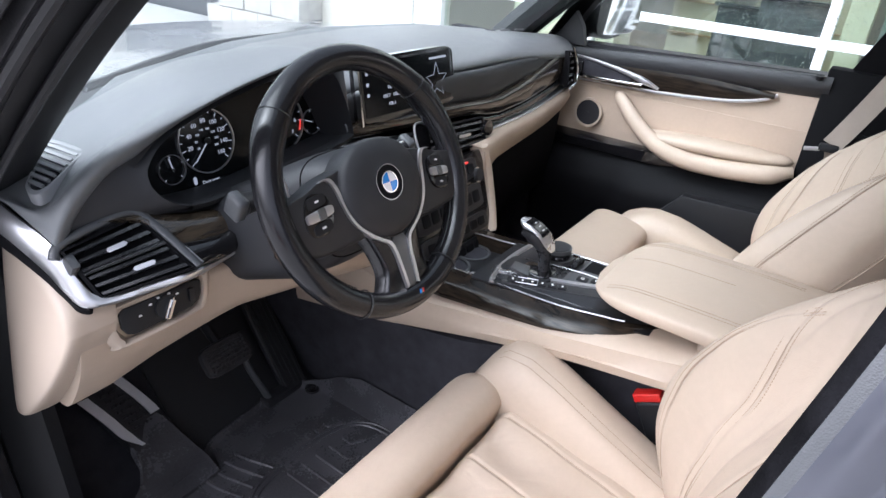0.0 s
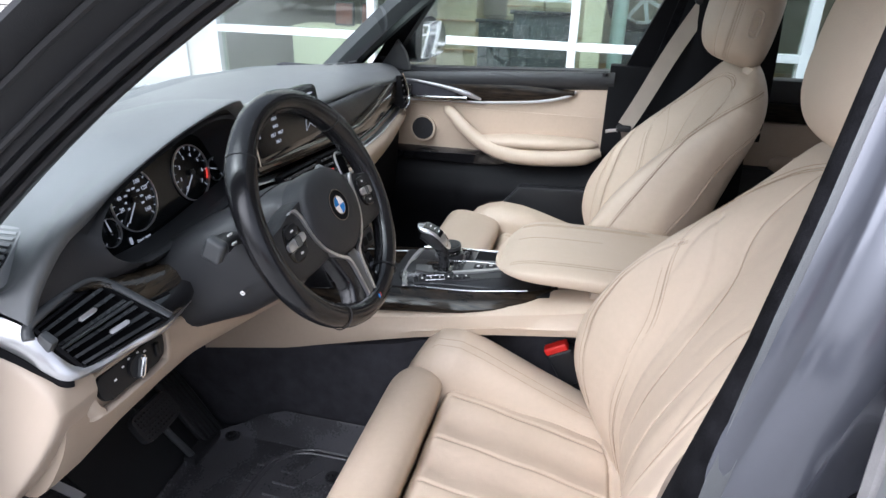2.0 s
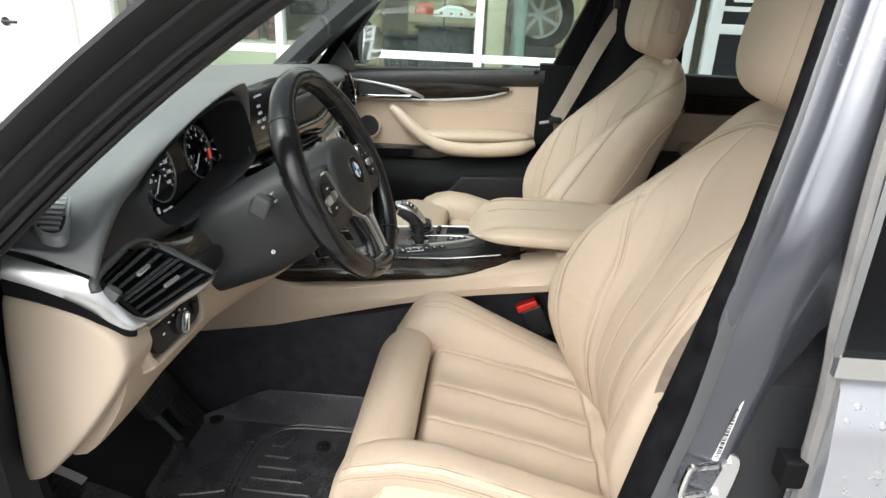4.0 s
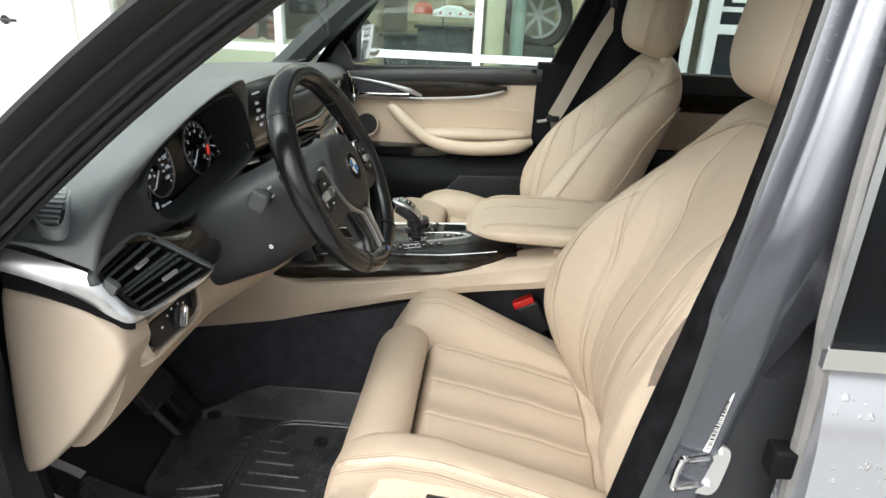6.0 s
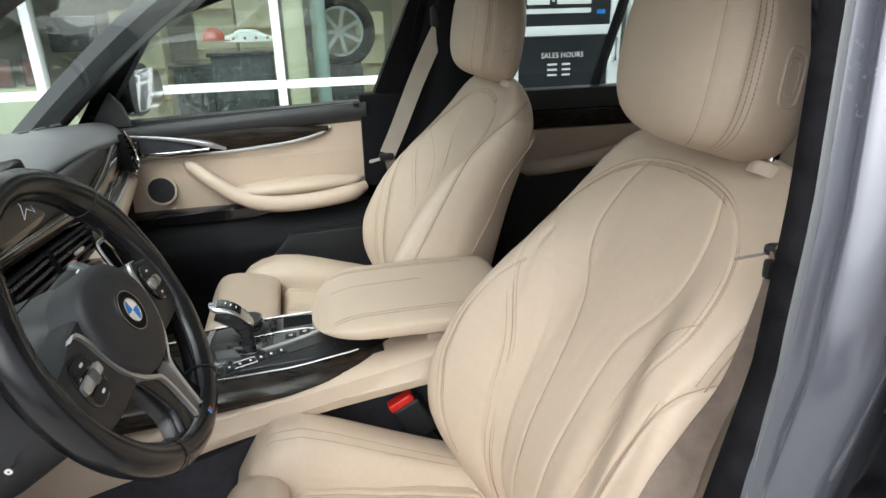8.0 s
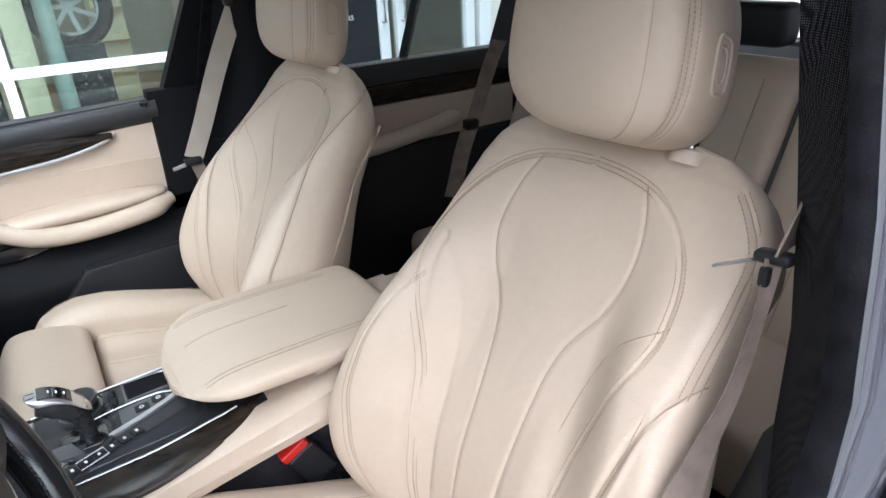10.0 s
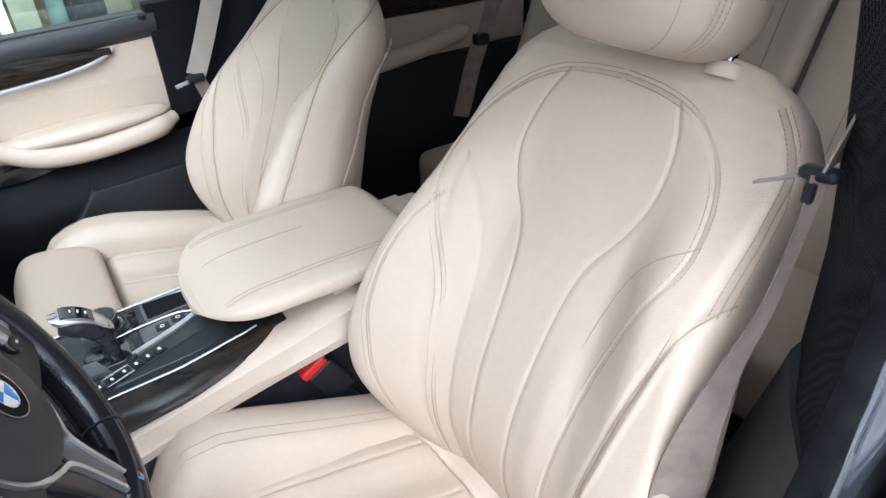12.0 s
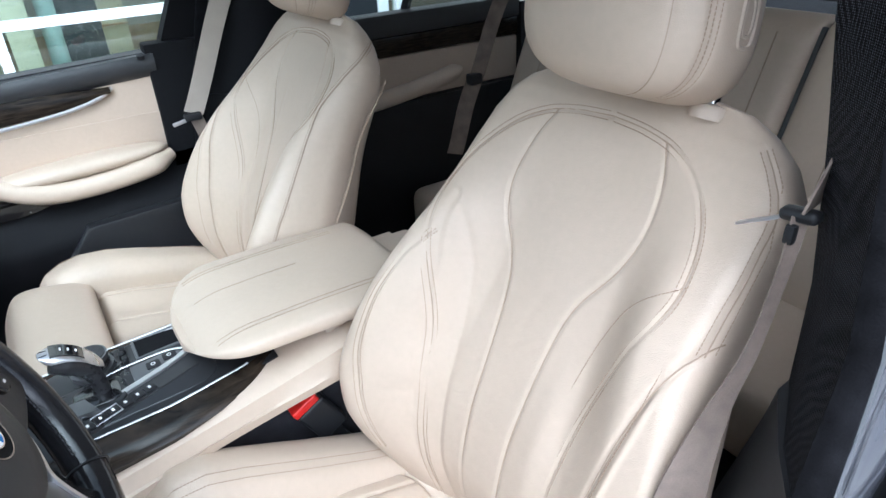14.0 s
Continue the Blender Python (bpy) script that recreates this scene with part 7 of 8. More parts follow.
# a rounded border across the ribbed field, double-edged
for o in (0.0, 0.011):
    rib("border_rib", [(-0.46, 0.668 + o), (-0.40, 0.70 + o), (-0.30, 0.708 + o), (-0.22, 0.703 + o), (-0.175, 0.685 + o), (-0.15 + o, 0.645), (-0.145 + o, 0.56), (-0.143 + o, 0.42)], 0.0036)
# nested angled channels
for k in range(5):
    d = 0.034 * k
    a, b, c = (-0.212 - d, 0.672 + 0.004 * k), (-0.214 - d, 0.648 - 0.024 * k), (-0.165 - 0.018 * k, 0.622 - 0.034 * k)
    rib("channel_rib", [a, (a[0] - 0.001, (a[1] + b[1]) / 2), b], 0.0038)
    rib("channel_rib", [b, ((b[0] + c[0]) / 2, (b[1] + c[1]) / 2), c], 0.0038)
# long channels in front of the border and beside it
for k in range(4):
    rib("ridge", [(-0.355 - 0.028 * k, 0.722 - 0.004 * k), (-0.37 - 0.028 * k, 0.77), (-0.378 - 0.026 * k, 0.806 - 0.002 * k)], 0.0042)
for k in range(7):
    y = 0.44 + 0.032 * k
    rib("ridge", [(-0.575, y), (-0.5, y + 0.006), (-0.425, y + 0.012)], 0.0042)
for k in range(3):
    bm = bmesh.new()
    rbox(bm, (-0.205 - 0.024 * k, 0.722 + 0.002 * k, rib_z), (0.013, 0.02, 0.006), 0.0015, 1)
    part("lug", bm, MATR, mat_ob)
for x, y, z in ((-0.148, 0.826, 0.352), (-0.205, 0.56, 0.349)):
    cm = plane_map((x, y, z), (1, 0, 0), (0, 1, 0))
    bm = bmesh.new()
    disc(bm, cm, (0, 0), 0.011, 0.016, 0.0, 0.006, 20)
    disc(bm, cm, (0, 0), 0.003, 0.008, 0.0, 0.009, 16)
    part("fixing_clip", bm, RUBBER, mat_ob)
# smooth toe board between foot rest and accelerator
bm = bmesh.new()
loft(bm, [[(x, y, z) for x, y, z in ((x, 0.845, 0.31), (x, 0.85, 0.338), (x, 0.89, 0.352), (x, 0.96, 0.41), (x, 1.08, 0.56), (x, 1.1, 0.5), (x, 1.08, 0.31))] for x in np.linspace(-0.425, -0.12, 8)])
bpart("toe_board", bm, CHAR, "smooth dark toe board", 60)
foot = thing("foot_rest", "black foot rest with silver edges", "foot rest")
bm = bmesh.new()
fr = plane_map((-0.492, 0.945, 0.45), (0.985, 0.12, -0.12), (-0.3, 0.62, 0.72))
slab(bm, [(-0.052, -0.1), (0.045, -0.1), (0.045, 0.14), (-0.04, 0.14)], fr, 0.02, 0.004)
part("pad", bm, RUBBER, foot)
for k in range(5):
    for q in range(9):
        bm = bmesh.new()
        rbox(bm, fr(-0.018 + 0.0085 * k, -0.025 + 0.014 * q, 0.0005), (0.005, 0.006, 0.005), 0.0012, 1)
        part("nub", bm, RUBBER, foot)
for line in ([(0.033, -0.016), (0.034, 0.01), (0.031, 0.06), (0.024, 0.11)], [(-0.032, -0.062), (-0.04, -0.04), (-0.043, -0.02), (-0.043, 0.01), (-0.047, 0.07)]):
    bm = bmesh.new()
    wd = 0.0095
    c = spl([Vector((u, v, 0)) for u, v in line], 14)
    rings = []
    for n, p in enumerate(c):
        w = wd * (0.35 + 0.65 * sm(0, 5, n)) if line[0][0] < 0 else wd
        rings.append([fr(p[0] - w, p[1], 0.001), fr(p[0] - w, p[1], 0.004), fr(p[0] + w, p[1], 0.004), fr(p[0] + w, p[1], 0.001)])
    loft(bm, rings)
    part("edge_strip", bm, SILVERLIT, foot, "brushed silver edge strip")
for nm, o, w, h, lab in (("brake_pedal", (-0.355, 0.83, 0.57), 0.1, 0.06, "black rubber brake pedal"), ("accelerator_pedal", (-0.165, 0.925, 0.45), 0.062, 0.24, "tall black ribbed accelerator pedal")):
    ped = thing(nm, lab, "pedal")
    pm = plane_map(o, (1, -0.1 if w < 0.07 else 0, 0), (0, 0.58, 0.81))
    bm = bmesh.new()
    slab(bm, ngon(0, 0, w / 2, h / 2, 28, 5), pm, 0.014, 0.004)
    part("pad", bm, RUBBER, ped)
    if w > 0.07:
        for k in range(11):
            for q in range(6):
                bm = bmesh.new()
                rbox(bm, pm(-0.04 + 0.008 * k, -0.02 + 0.008 * q, 0.0008), (0.0045, 0.0045, 0.004), 0.001, 1)
                part("nub", bm, RUBBER, ped)
    else:
        for k in range(5):
            bm = bmesh.new()
            bar(bm, pm(-0.022 + 0.011 * k, -0.112, 0.001), pm(-0.022 + 0.011 * k, 0.112, 0.001), 0.005, 0.007, up=(0, -0.8, 0.5))
            part("rib", bm, RUBBER, ped)
        bm = bmesh.new()
        tube(bm, spl([(-0.236, 0.868, 0.36), (-0.243, 0.883, 0.39), (-0.252, 0.905, 0.43), (-0.25, 0.94, 0.48)], 10), 0.0075, 8)
        part("stay", bm, GREYD, ped, "grey moulded stay")
        bm = bmesh.new()
        rbox(bm, (-0.2, 0.868, 0.356), (0.1, 0.03, 0.02), 0.005, 2)
        part("hinge", bm, RUBBER, ped)
    bm = bmesh.new()
    tube(bm, [pm(0, 0, -0.01), pm(0.0, 0.12, -0.05), pm(0, 0.3, -0.06)], 0.01, 8)
    part("arm", bm, DARK, ped)
# ---- seat belts ----
def belt(a, b, wdir, w, name="webbing"):
    bm = bmesh.new()
    n = np.cross(np.array(b) - np.array(a), wdir)
    n = n / np.linalg.norm(n) * 0.001
    wv = np.array(wdir) / np.linalg.norm(wdir) * w / 2
    rings = []
    for t in np.linspace(0, 1, 10):
        p = np.array(a) * (1 - t) + np.array(b) * t + np.array([0.0, 0.004 * math.sin(5 * t), 0.0])
        rings.append([p - wv - n, p + wv - n, p + wv + n, p - wv + n])
    return loft(bm, rings)


pbelt = thing("passenger_seat_belt", "beige seat belt hanging beside the passenger seat", "seat belt", "front seat belts")
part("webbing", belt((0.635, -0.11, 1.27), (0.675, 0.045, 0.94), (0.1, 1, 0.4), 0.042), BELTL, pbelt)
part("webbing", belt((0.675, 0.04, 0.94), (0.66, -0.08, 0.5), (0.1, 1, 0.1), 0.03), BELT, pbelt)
bm = bmesh.new()
rbox(bm, (0.64, -0.115, 1.285), (0.03, 0.07, 0.05), 0.012, 3)
part("upper_guide", bm, DARK, pbelt)
bm = bmesh.new()
rbox(bm, (0.672, 0.045, 0.933), (0.014, 0.04, 0.018), 0.005)
part("tongue_grip", bm, DARK, pbelt)
bm = bmesh.new()
rbox(bm, (0.668, 0.075, 0.926), (0.003, 0.035, 0.009), 0.001, rot=Matrix.Rotation(-0.2, 4, "X"))
part("tongue", bm, SILVER, pbelt, "bright belt tongue")
dbelt = thing("driver_seat_belt", "beige seat belt hanging between seat and pillar", "seat belt", "front seat belts")
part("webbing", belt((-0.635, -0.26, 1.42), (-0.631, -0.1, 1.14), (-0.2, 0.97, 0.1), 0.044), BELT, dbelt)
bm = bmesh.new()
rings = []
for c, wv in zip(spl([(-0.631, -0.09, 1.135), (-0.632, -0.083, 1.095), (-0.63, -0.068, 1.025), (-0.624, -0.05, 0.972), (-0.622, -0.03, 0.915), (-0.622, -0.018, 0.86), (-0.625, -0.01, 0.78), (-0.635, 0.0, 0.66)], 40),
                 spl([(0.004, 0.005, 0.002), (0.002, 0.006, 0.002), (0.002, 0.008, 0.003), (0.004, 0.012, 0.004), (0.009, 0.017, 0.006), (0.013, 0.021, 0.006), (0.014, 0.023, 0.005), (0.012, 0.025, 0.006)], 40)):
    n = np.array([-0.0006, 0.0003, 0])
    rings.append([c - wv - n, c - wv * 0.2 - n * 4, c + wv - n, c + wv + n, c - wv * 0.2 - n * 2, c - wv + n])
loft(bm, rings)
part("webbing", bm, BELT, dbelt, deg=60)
bm = bmesh.new()
disc(bm, plane_map((-0.626, 0.0, 0.825), (0.5, 0.85, 0.1), (0, -0.1, 1)), (0, 0), 0.001, 0.006, -0.004, 0.004, 16)
part("belt_button", bm, DARK, dbelt)
bm = bmesh.new()
rbox(bm, (-0.629, -0.094, 1.136), (0.029, 0.014, 0.01), 0.005, 3, rot=Matrix.Rotation(0.12, 4, "Y"))
part("tongue_grip", bm, DARK, dbelt)
bm = bmesh.new()
rbox(bm, (-0.6, -0.091, 1.122), (0.036, 0.008, 0.0024), 0.001, rot=Matrix.Rotation(0.5, 4, "Y"))
part("tongue", bm, SILVER, dbelt, "bright belt tongue")
bm = bmesh.new()
rbox(bm, (-0.629, -0.085, 1.123), (0.008, 0.008, 0.016), 0.003)
part("stopper", bm, DARK, dbelt)

# ---- rear of the cabin ----
rear_bench = thing("rear_bench", "cream leather rear bench seat", "car seat", at=(0, -0.62, 0.4))
for cx, w in ((-0.42, 0.25), (0.0, 0.16), (0.42, 0.25)):
    bm = bmesh.new()
    rings = []
    for k in np.linspace(0, 1, 26):
        ring = []
        for a in np.linspace(0, 2 * math.pi, 72, endpoint=False):
            c, q = math.cos(a), math.sin(a)
            e = max(0.1, (1 - abs(2 * k - 1) ** 6) ** (1 / 6))
            x = w * math.copysign(abs(c) ** 0.5, c)
            y = 0.06 * e * math.copysign(abs(q) ** 0.6, q)
            if q > 0:
                y += 0.012 * sm(0.55, 0.95, abs(x) / w) * e - 0.004 * math.exp(-((abs(x) - 0.55 * w) / 0.006) ** 2)
            ring.append((cx + x, -0.21 - 0.2 * k + y, 0.19 + 0.52 * k))
        rings.append(ring)
    loft(bm, rings)
    back_ob = part("backrest", bm, CREAM, rear_bench, deg=60)
    for sx in (-1, 1):
        bm = bmesh.new()
        tube(bm, [(cx + sx * 0.55 * w, -0.21 - 0.2 * k + 0.0575, 0.19 + 0.52 * k) for k in np.linspace(0.06, 0.94, 12)], 0.0012, 5, up=(1, 0, 0))
        part("seam", bm, SEAMC, back_ob)
    bm = bmesh.new()
    rbox(bm, (cx, -0.09, 0.125), (2 * w - 0.01, 0.42, 0.17), 0.045, 5)
    cu_ob = part("seat_cushion", bm, CREAM, rear_bench, deg=60)
    bm = bmesh.new()
    tube(bm, [(cx + x, 0.1065, 0.165) for x in np.linspace(-w + 0.04, w - 0.04, 8)], 0.0014, 5)
    part("seam", bm, SEAMC, cu_ob)
    bm = bmesh.new()
    rbox(bm, (cx, -0.42, 0.775 if cx == 0.0 else 0.76), (0.17 if cx == 0.0 else 0.24, 0.08, 0.09 if cx == 0.0 else 0.12), 0.025, 4)
    part("headrest", bm, DARK if cx == 0.0 else CREAM, rear_bench, deg=60)
for sx in (-1, 1):
    bm = bmesh.new()
    rbox(bm, (sx * 0.165, -0.31, 0.45), (0.012, 0.06, 0.5), 0.004, rot=Matrix.Rotation(0.37, 4, "X"))
    part("gap_strip", bm, GREYD, rear_bench, "dark grey strip between the backrests")
rbelt = thing("rear_seat_belt", "brown-grey rear seat belt hanging beside the bench", "seat belt")
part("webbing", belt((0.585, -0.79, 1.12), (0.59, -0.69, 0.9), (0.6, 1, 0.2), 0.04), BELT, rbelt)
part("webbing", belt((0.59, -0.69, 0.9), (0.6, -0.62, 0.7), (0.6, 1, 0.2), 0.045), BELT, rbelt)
bm = bmesh.new()
rbox(bm, (0.59, -0.69, 0.905), (0.03, 0.04, 0.03), 0.008, 3)
part("tongue_grip", bm, DARK, rbelt)
rpd = thing("rear_passenger_door", "closed rear door with cream panel and black sill", "car door")
for z0, z1, m, nm, xo in ((1.02, 1.08, SOFT, "sill_pad", -0.01), (0.965, 1.02, WOODD, "wood_trim", -0.004), (0.84, 0.965, CREAM, "middle_panel", 0.0), (0.4, 0.84, DARK, "lower_panel", -0.02)):
    bm = bmesh.new()
    rbox(bm, (DX + 0.03 + xo, -0.58, (z0 + z1) / 2), (0.06, 0.78, z1 - z0 - 0.002), 0.006)
    part(nm, bm, m, rpd)
bm = bmesh.new()
tube(bm, spl([(DX, -0.36, 0.85), (DX - 0.03, -0.45, 0.86), (DX - 0.035, -0.6, 0.88), (DX - 0.02, -0.74, 0.9)], 18), [0.012] + [0.024] * 16 + [0.012], 12, up=(1, 0, 0))
part("door_armrest", bm, CREAM, rpd)
bm = bmesh.new()
bm.faces.new([bm.verts.new(p) for p in ((0.8, -0.25, 1.07), (0.8, -0.95, 1.07), (0.72, -0.98, 1.36), (0.7, -0.25, 1.42))])
rw = part("window_pane", bm, TINTED, rpd, "privacy-tinted pane")
rw.visible_shadow = False
bm = bmesh.new()
bar(bm, (0.79, -0.6, 1.07), (0.70, -0.66, 1.4), 0.02, 0.02)
part("window_divider", bm, RUBBER, rpd)
for a, b in (((0.79, -0.95, 1.05), (0.70, -1.02, 1.42)),):
    bm = bmesh.new()
    bar(bm, a, b, 0.08, 0.06)
    part("window_frame", bm, RUBBER, rpd)
# rear quarter panels and tailgate
for sg in (-1, 1):
    bm = bmesh.new()
    rings = [[(sg * x, y, z) for x, z in ((0.72, 0.4), (0.74, 1.06), (0.80, 1.06), (0.80, 0.4))] for y in (-0.98, -1.6, -2.0)]
    loft(bm, rings)
    bpart("quarter_panel", bm, DARK)
bm = bmesh.new()
rbox(bm, (0, -2.02, 0.7), (1.5, 0.06, 0.6), 0.01)
bpart("tailgate", bm, DARK)
bm = bmesh.new()
bm.faces.new([bm.verts.new(p) for p in ((-0.62, -2.0, 1.0), (0.62, -2.0, 1.0), (0.55, -1.82, 1.4), (-0.55, -1.82, 1.4))])
rg = bpart("rear_window", bm, GLASS)
rg.visible_shadow = False
bm = bmesh.new()
rbox(bm, (0, -1.65, 0.98), (1.36, 0.6, 0.02), 0.005)
bpart("parcel_shelf", bm, BLACK)


WHEEL_Y = (1.55, -1.5)


# outer skins of the far doors, quarters and tailgate, arched over the wheels
def arch(y):
    return max(0.28, max(0.26 + math.sqrt(max(0, 0.41 ** 2 - (y - c) ** 2)) for c in WHEEL_Y))


for sg, name, y0, y1 in ((1, "front_door_skin", 0.84, -0.1), (1, "rear_door_skin", -0.108, -1.0), (1, "quarter_skin", -1.008, -2.06), (-1, "quarter_skin", -1.205, -2.06), (1, "wing_skin", 2.18, 0.848)):
    bm = bmesh.new()
    rings = []
    for y in np.linspace(y0, y1, 24):
        za, zt = arch(y), (1.03 if y < 0.85 else lerp(y, (0.85, 1.75, 2.2), (0.985, 0.93, 0.8)))
        zs = [za + (zt - za) * k for k in (0, 0.08, 0.35, 0.7, 0.94, 1.0)]
        xo = [0.868, 0.882, 0.892, 0.885, 0.868, 0.85] if y > 0.85 or sg > 0 else [0.825, 0.838, 0.842, 0.836, 0.82, 0.805]
        rings.append([(sg * x, y, z) for x, z in zip(xo, zs)] + [(sg * (x - 0.012), y, z) for x, z in reversed(list(zip(xo, zs)))])
    loft(bm, rings)
    bpart(name, bm, PAINTL, "grey metallic outer skin", 50)
bm = bmesh.new()
loft(bm, [[(x, -2.055 - 0.05 * (1 - (x / 0.8) ** 2) - dy, z) for dy, z in ((0.0, 0.3), (0.05, 0.36), (0.06, 0.55), (0.03, 0.8), (0.0, 1.0), (-0.01, 1.0), (-0.01, 0.3))] for x in np.linspace(-0.8, 0.8, 18)])
bpart("tailgate_skin", bm, PAINTL, "grey metallic tailgate", 50)

# ---- outside ----
GZ = -0.1
# unseen ground, paled from wet asphalt to bounce light into the footwell
FORECOURT = mat("forecourt_bounce_grey", (0.27, 0.265, 0.25), 0.5, var=0.07, scale=3, bump=0.5, bscale=120)
CONC = mat("pale_concrete", (0.5, 0.5, 0.48), 0.8, var=0.1, scale=3, bump=0.3, bscale=80)
FRAMEW = mat("white_painted_aluminium", (0.8, 0.81, 0.82), 0.4, var=0.03)
WALLC = mat("cream_stucco_wall", (0.72, 0.69, 0.62), 0.85, var=0.05, scale=2, bump=0.2, bscale=60)
BLOCK = mat("grey_split_face_block", (0.52, 0.5, 0.47), 0.9, var=0.14, scale=9, bump=1.0, bscale=60)
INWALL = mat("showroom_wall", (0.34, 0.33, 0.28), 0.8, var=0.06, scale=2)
SHOPGL = glass("shop_window_glass", (0.72, 0.84, 0.80), base=0.13)
REDP = mat("red_car_paint", (0.35, 0.02, 0.03), 0.25, var=0.1, coat=1.0)
TAN = mat("tan_furniture", (0.42, 0.3, 0.18), 0.6, var=0.15, scale=4)
bm = bmesh.new()
rbox(bm, (0, 0, GZ - 0.1), (400, 400, 0.2), 0)
gr = part("ground", bm, FORECOURT)
tagged(gr, "wet forecourt ground, out of view, paled to bounce light", "ground", kind="structure")
bm = bmesh.new()
rbox(bm, (3.3, 0, GZ + 0.06), (1.6, 40, 0.14), 0.02)
kb = part("pavement", bm, CONC)
tagged(kb, "pale concrete walkway along the shop front", "pavement", kind="structure")

FX = 3.9
shop = thing("showroom_facade", "showroom front with white framed windows and glass doors", "building", kind="structure", at=(0, 0, 0))


def fbar(y0, z0, y1, z1, w=0.05, d=0.1, name="window_bar"):
    bm = bmesh.new()
    rbox(bm, (FX, (y0 + y1) / 2, (z0 + z1) / 2), (d, max(abs(y1 - y0), w), max(abs(z1 - z0), w)), 0.004)
    return part(name, bm, FRAMEW, shop)


fbar(0.38, 0.05, 0.38, 2.9, 0.06)
fbar(1.95, 0.05, 1.95, 2.9, 0.06)
fbar(3.35, 0.05, 3.35, 2.9, 0.08)
fbar(-1.2, 0.05, -1.2, 2.9, 0.07)
fbar(-1.2, 0.78, 3.35, 0.78, 0.055, 0.09)
fbar(-1.2, 0.1, 3.35, 0.1, 0.12, 0.09)
fbar(-1.2, 2.3, 3.35, 2.3, 0.055, 0.09)
# glass doors
for y0, y1 in ((-1.32, -2.26), (-2.32, -3.1)):
    fbar(y0 - 0.05, 0.0, y0 - 0.05, 2.2, 0.09, 0.07, "door_stile")
    fbar(y1 + 0.05, 0.0, y1 + 0.05, 2.2, 0.09, 0.07, "door_stile")
    fbar(y0, 1.085, y1, 1.085, 0.07, 0.06, "door_rail")
    fbar(y0, 0.1, y1, 0.1, 0.2, 0.07, "door_rail")
    fbar(y0, 2.2, y1, 2.2, 0.1, 0.07, "door_rail")
for y in (-2.2, -2.38):
    bm = bmesh.new()
    tube(bm, [(FX - 0.03, y, 1.02), (FX - 0.08, y, 1.02), (FX - 0.08, y, 0.85), (FX - 0.03, y, 0.85)], 0.012, 8)
    part("door_pull", bm, SILVER, shop)
fbar(-3.2, 0.0, -3.2, 2.9, 0.12)
for y0, y1, z0, z1 in ((-1.2, 0.38, 0.1, 2.9), (0.38, 1.95, 0.1, 2.9), (1.95, 3.35, 0.1, 2.9), (-3.1, -1.3, 0.1, 2.2)):
    bm = bmesh.new()
    bm.faces.new([bm.verts.new((FX + 0.01, y, z)) for y, z in ((y0, z0), (y1, z0), (y1, z1), (y0, z1))])
    p = part("shop_pane", bm, SHOPGL, shop)
    p.visible_shadow = False
# wall with plain door, block pier
for y0, y1, m, nm, xo in ((3.4, 4.75, WALLC, "cream_wall", 0.0), (9.0, 14, WALLC, "cream_wall", 0.05), (-14, -3.25, WALLC, "cream_wall", 0.0)):
    bm = bmesh.new()
    rbox(bm, (FX + 0.1 + xo, (y0 + y1) / 2, 1.9), (0.25, y1 - y0, 4.0), 0.005)
    part(nm, bm, m, shop)
bm = bmesh.new()
rbox(bm, (FX - 0.03, 4.1, 0.95), (0.05, 0.95, 2.05), 0.006)
sdoor = part("service_door", bm, FRAMEW, shop, "plain white service door with lever handle")
bm = bmesh.new()
tube(bm, [(FX - 0.05, 4.2, 0.89), (FX - 0.1, 4.2, 0.89), (FX - 0.1, 4.08, 0.89)], 0.013, 8)
part("lever_handle", bm, DARK, sdoor)
bm = bmesh.new()
disc(bm, plane_map((FX - 0.056, 4.2, 0.89), (0, -1, 0), (0, 0, 1)), (0, 0), 0.002, 0.035, 0, 0.01, 20)
part("handle_rose", bm, DARK, sdoor)
pier = thing("block_pier", "grey split-face block pier beside the shop front", "pier", kind="structure")
bw = bmesh.new()
rbox(bw, (0, 0, 0), (0.36, 0.395, 0.192), 0.008, 1)
me_block = part("block", bw, BLOCK, pier)
me_block.location = (FX - 0.15, 4.95, GZ + 0.1)
for r in range(14):
    for c in range(3):
        if r == 0 and c == 0:
            continue
        o = bpy.data.objects.new("block", me_block.data)
        scene.collection.objects.link(o)
        o.parent = pier
        o.location = (FX - 0.15 + random.uniform(-0.006, 0.006), 4.95 + 0.4 * c + (0.2 if r % 2 else 0.0), GZ + 0.1 + 0.2 * r)
bm = bmesh.new()
rbox(bm, (FX + 0.3, 7.6, 1.4), (0.1, 3.2, 3.0), 0.01)
part("garage_door", bm, mat("dark_roller_door", (0.07, 0.075, 0.085), 0.5, var=0.1), shop)
bm = bmesh.new()
rbox(bm, (FX + 0.15, 0, 3.4), (0.3, 30, 1.1), 0.02)
part("fascia", bm, WALLC, shop)
# showroom inside
room = thing("showroom_room", "pale showroom room behind the windows", "room", kind="structure")
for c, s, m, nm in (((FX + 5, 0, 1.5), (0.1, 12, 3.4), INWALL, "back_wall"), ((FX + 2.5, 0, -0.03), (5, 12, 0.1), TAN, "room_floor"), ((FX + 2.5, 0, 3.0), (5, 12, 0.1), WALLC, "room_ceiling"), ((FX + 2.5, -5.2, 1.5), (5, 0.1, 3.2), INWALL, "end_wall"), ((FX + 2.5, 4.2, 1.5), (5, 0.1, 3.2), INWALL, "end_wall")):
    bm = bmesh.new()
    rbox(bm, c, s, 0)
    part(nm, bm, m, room)
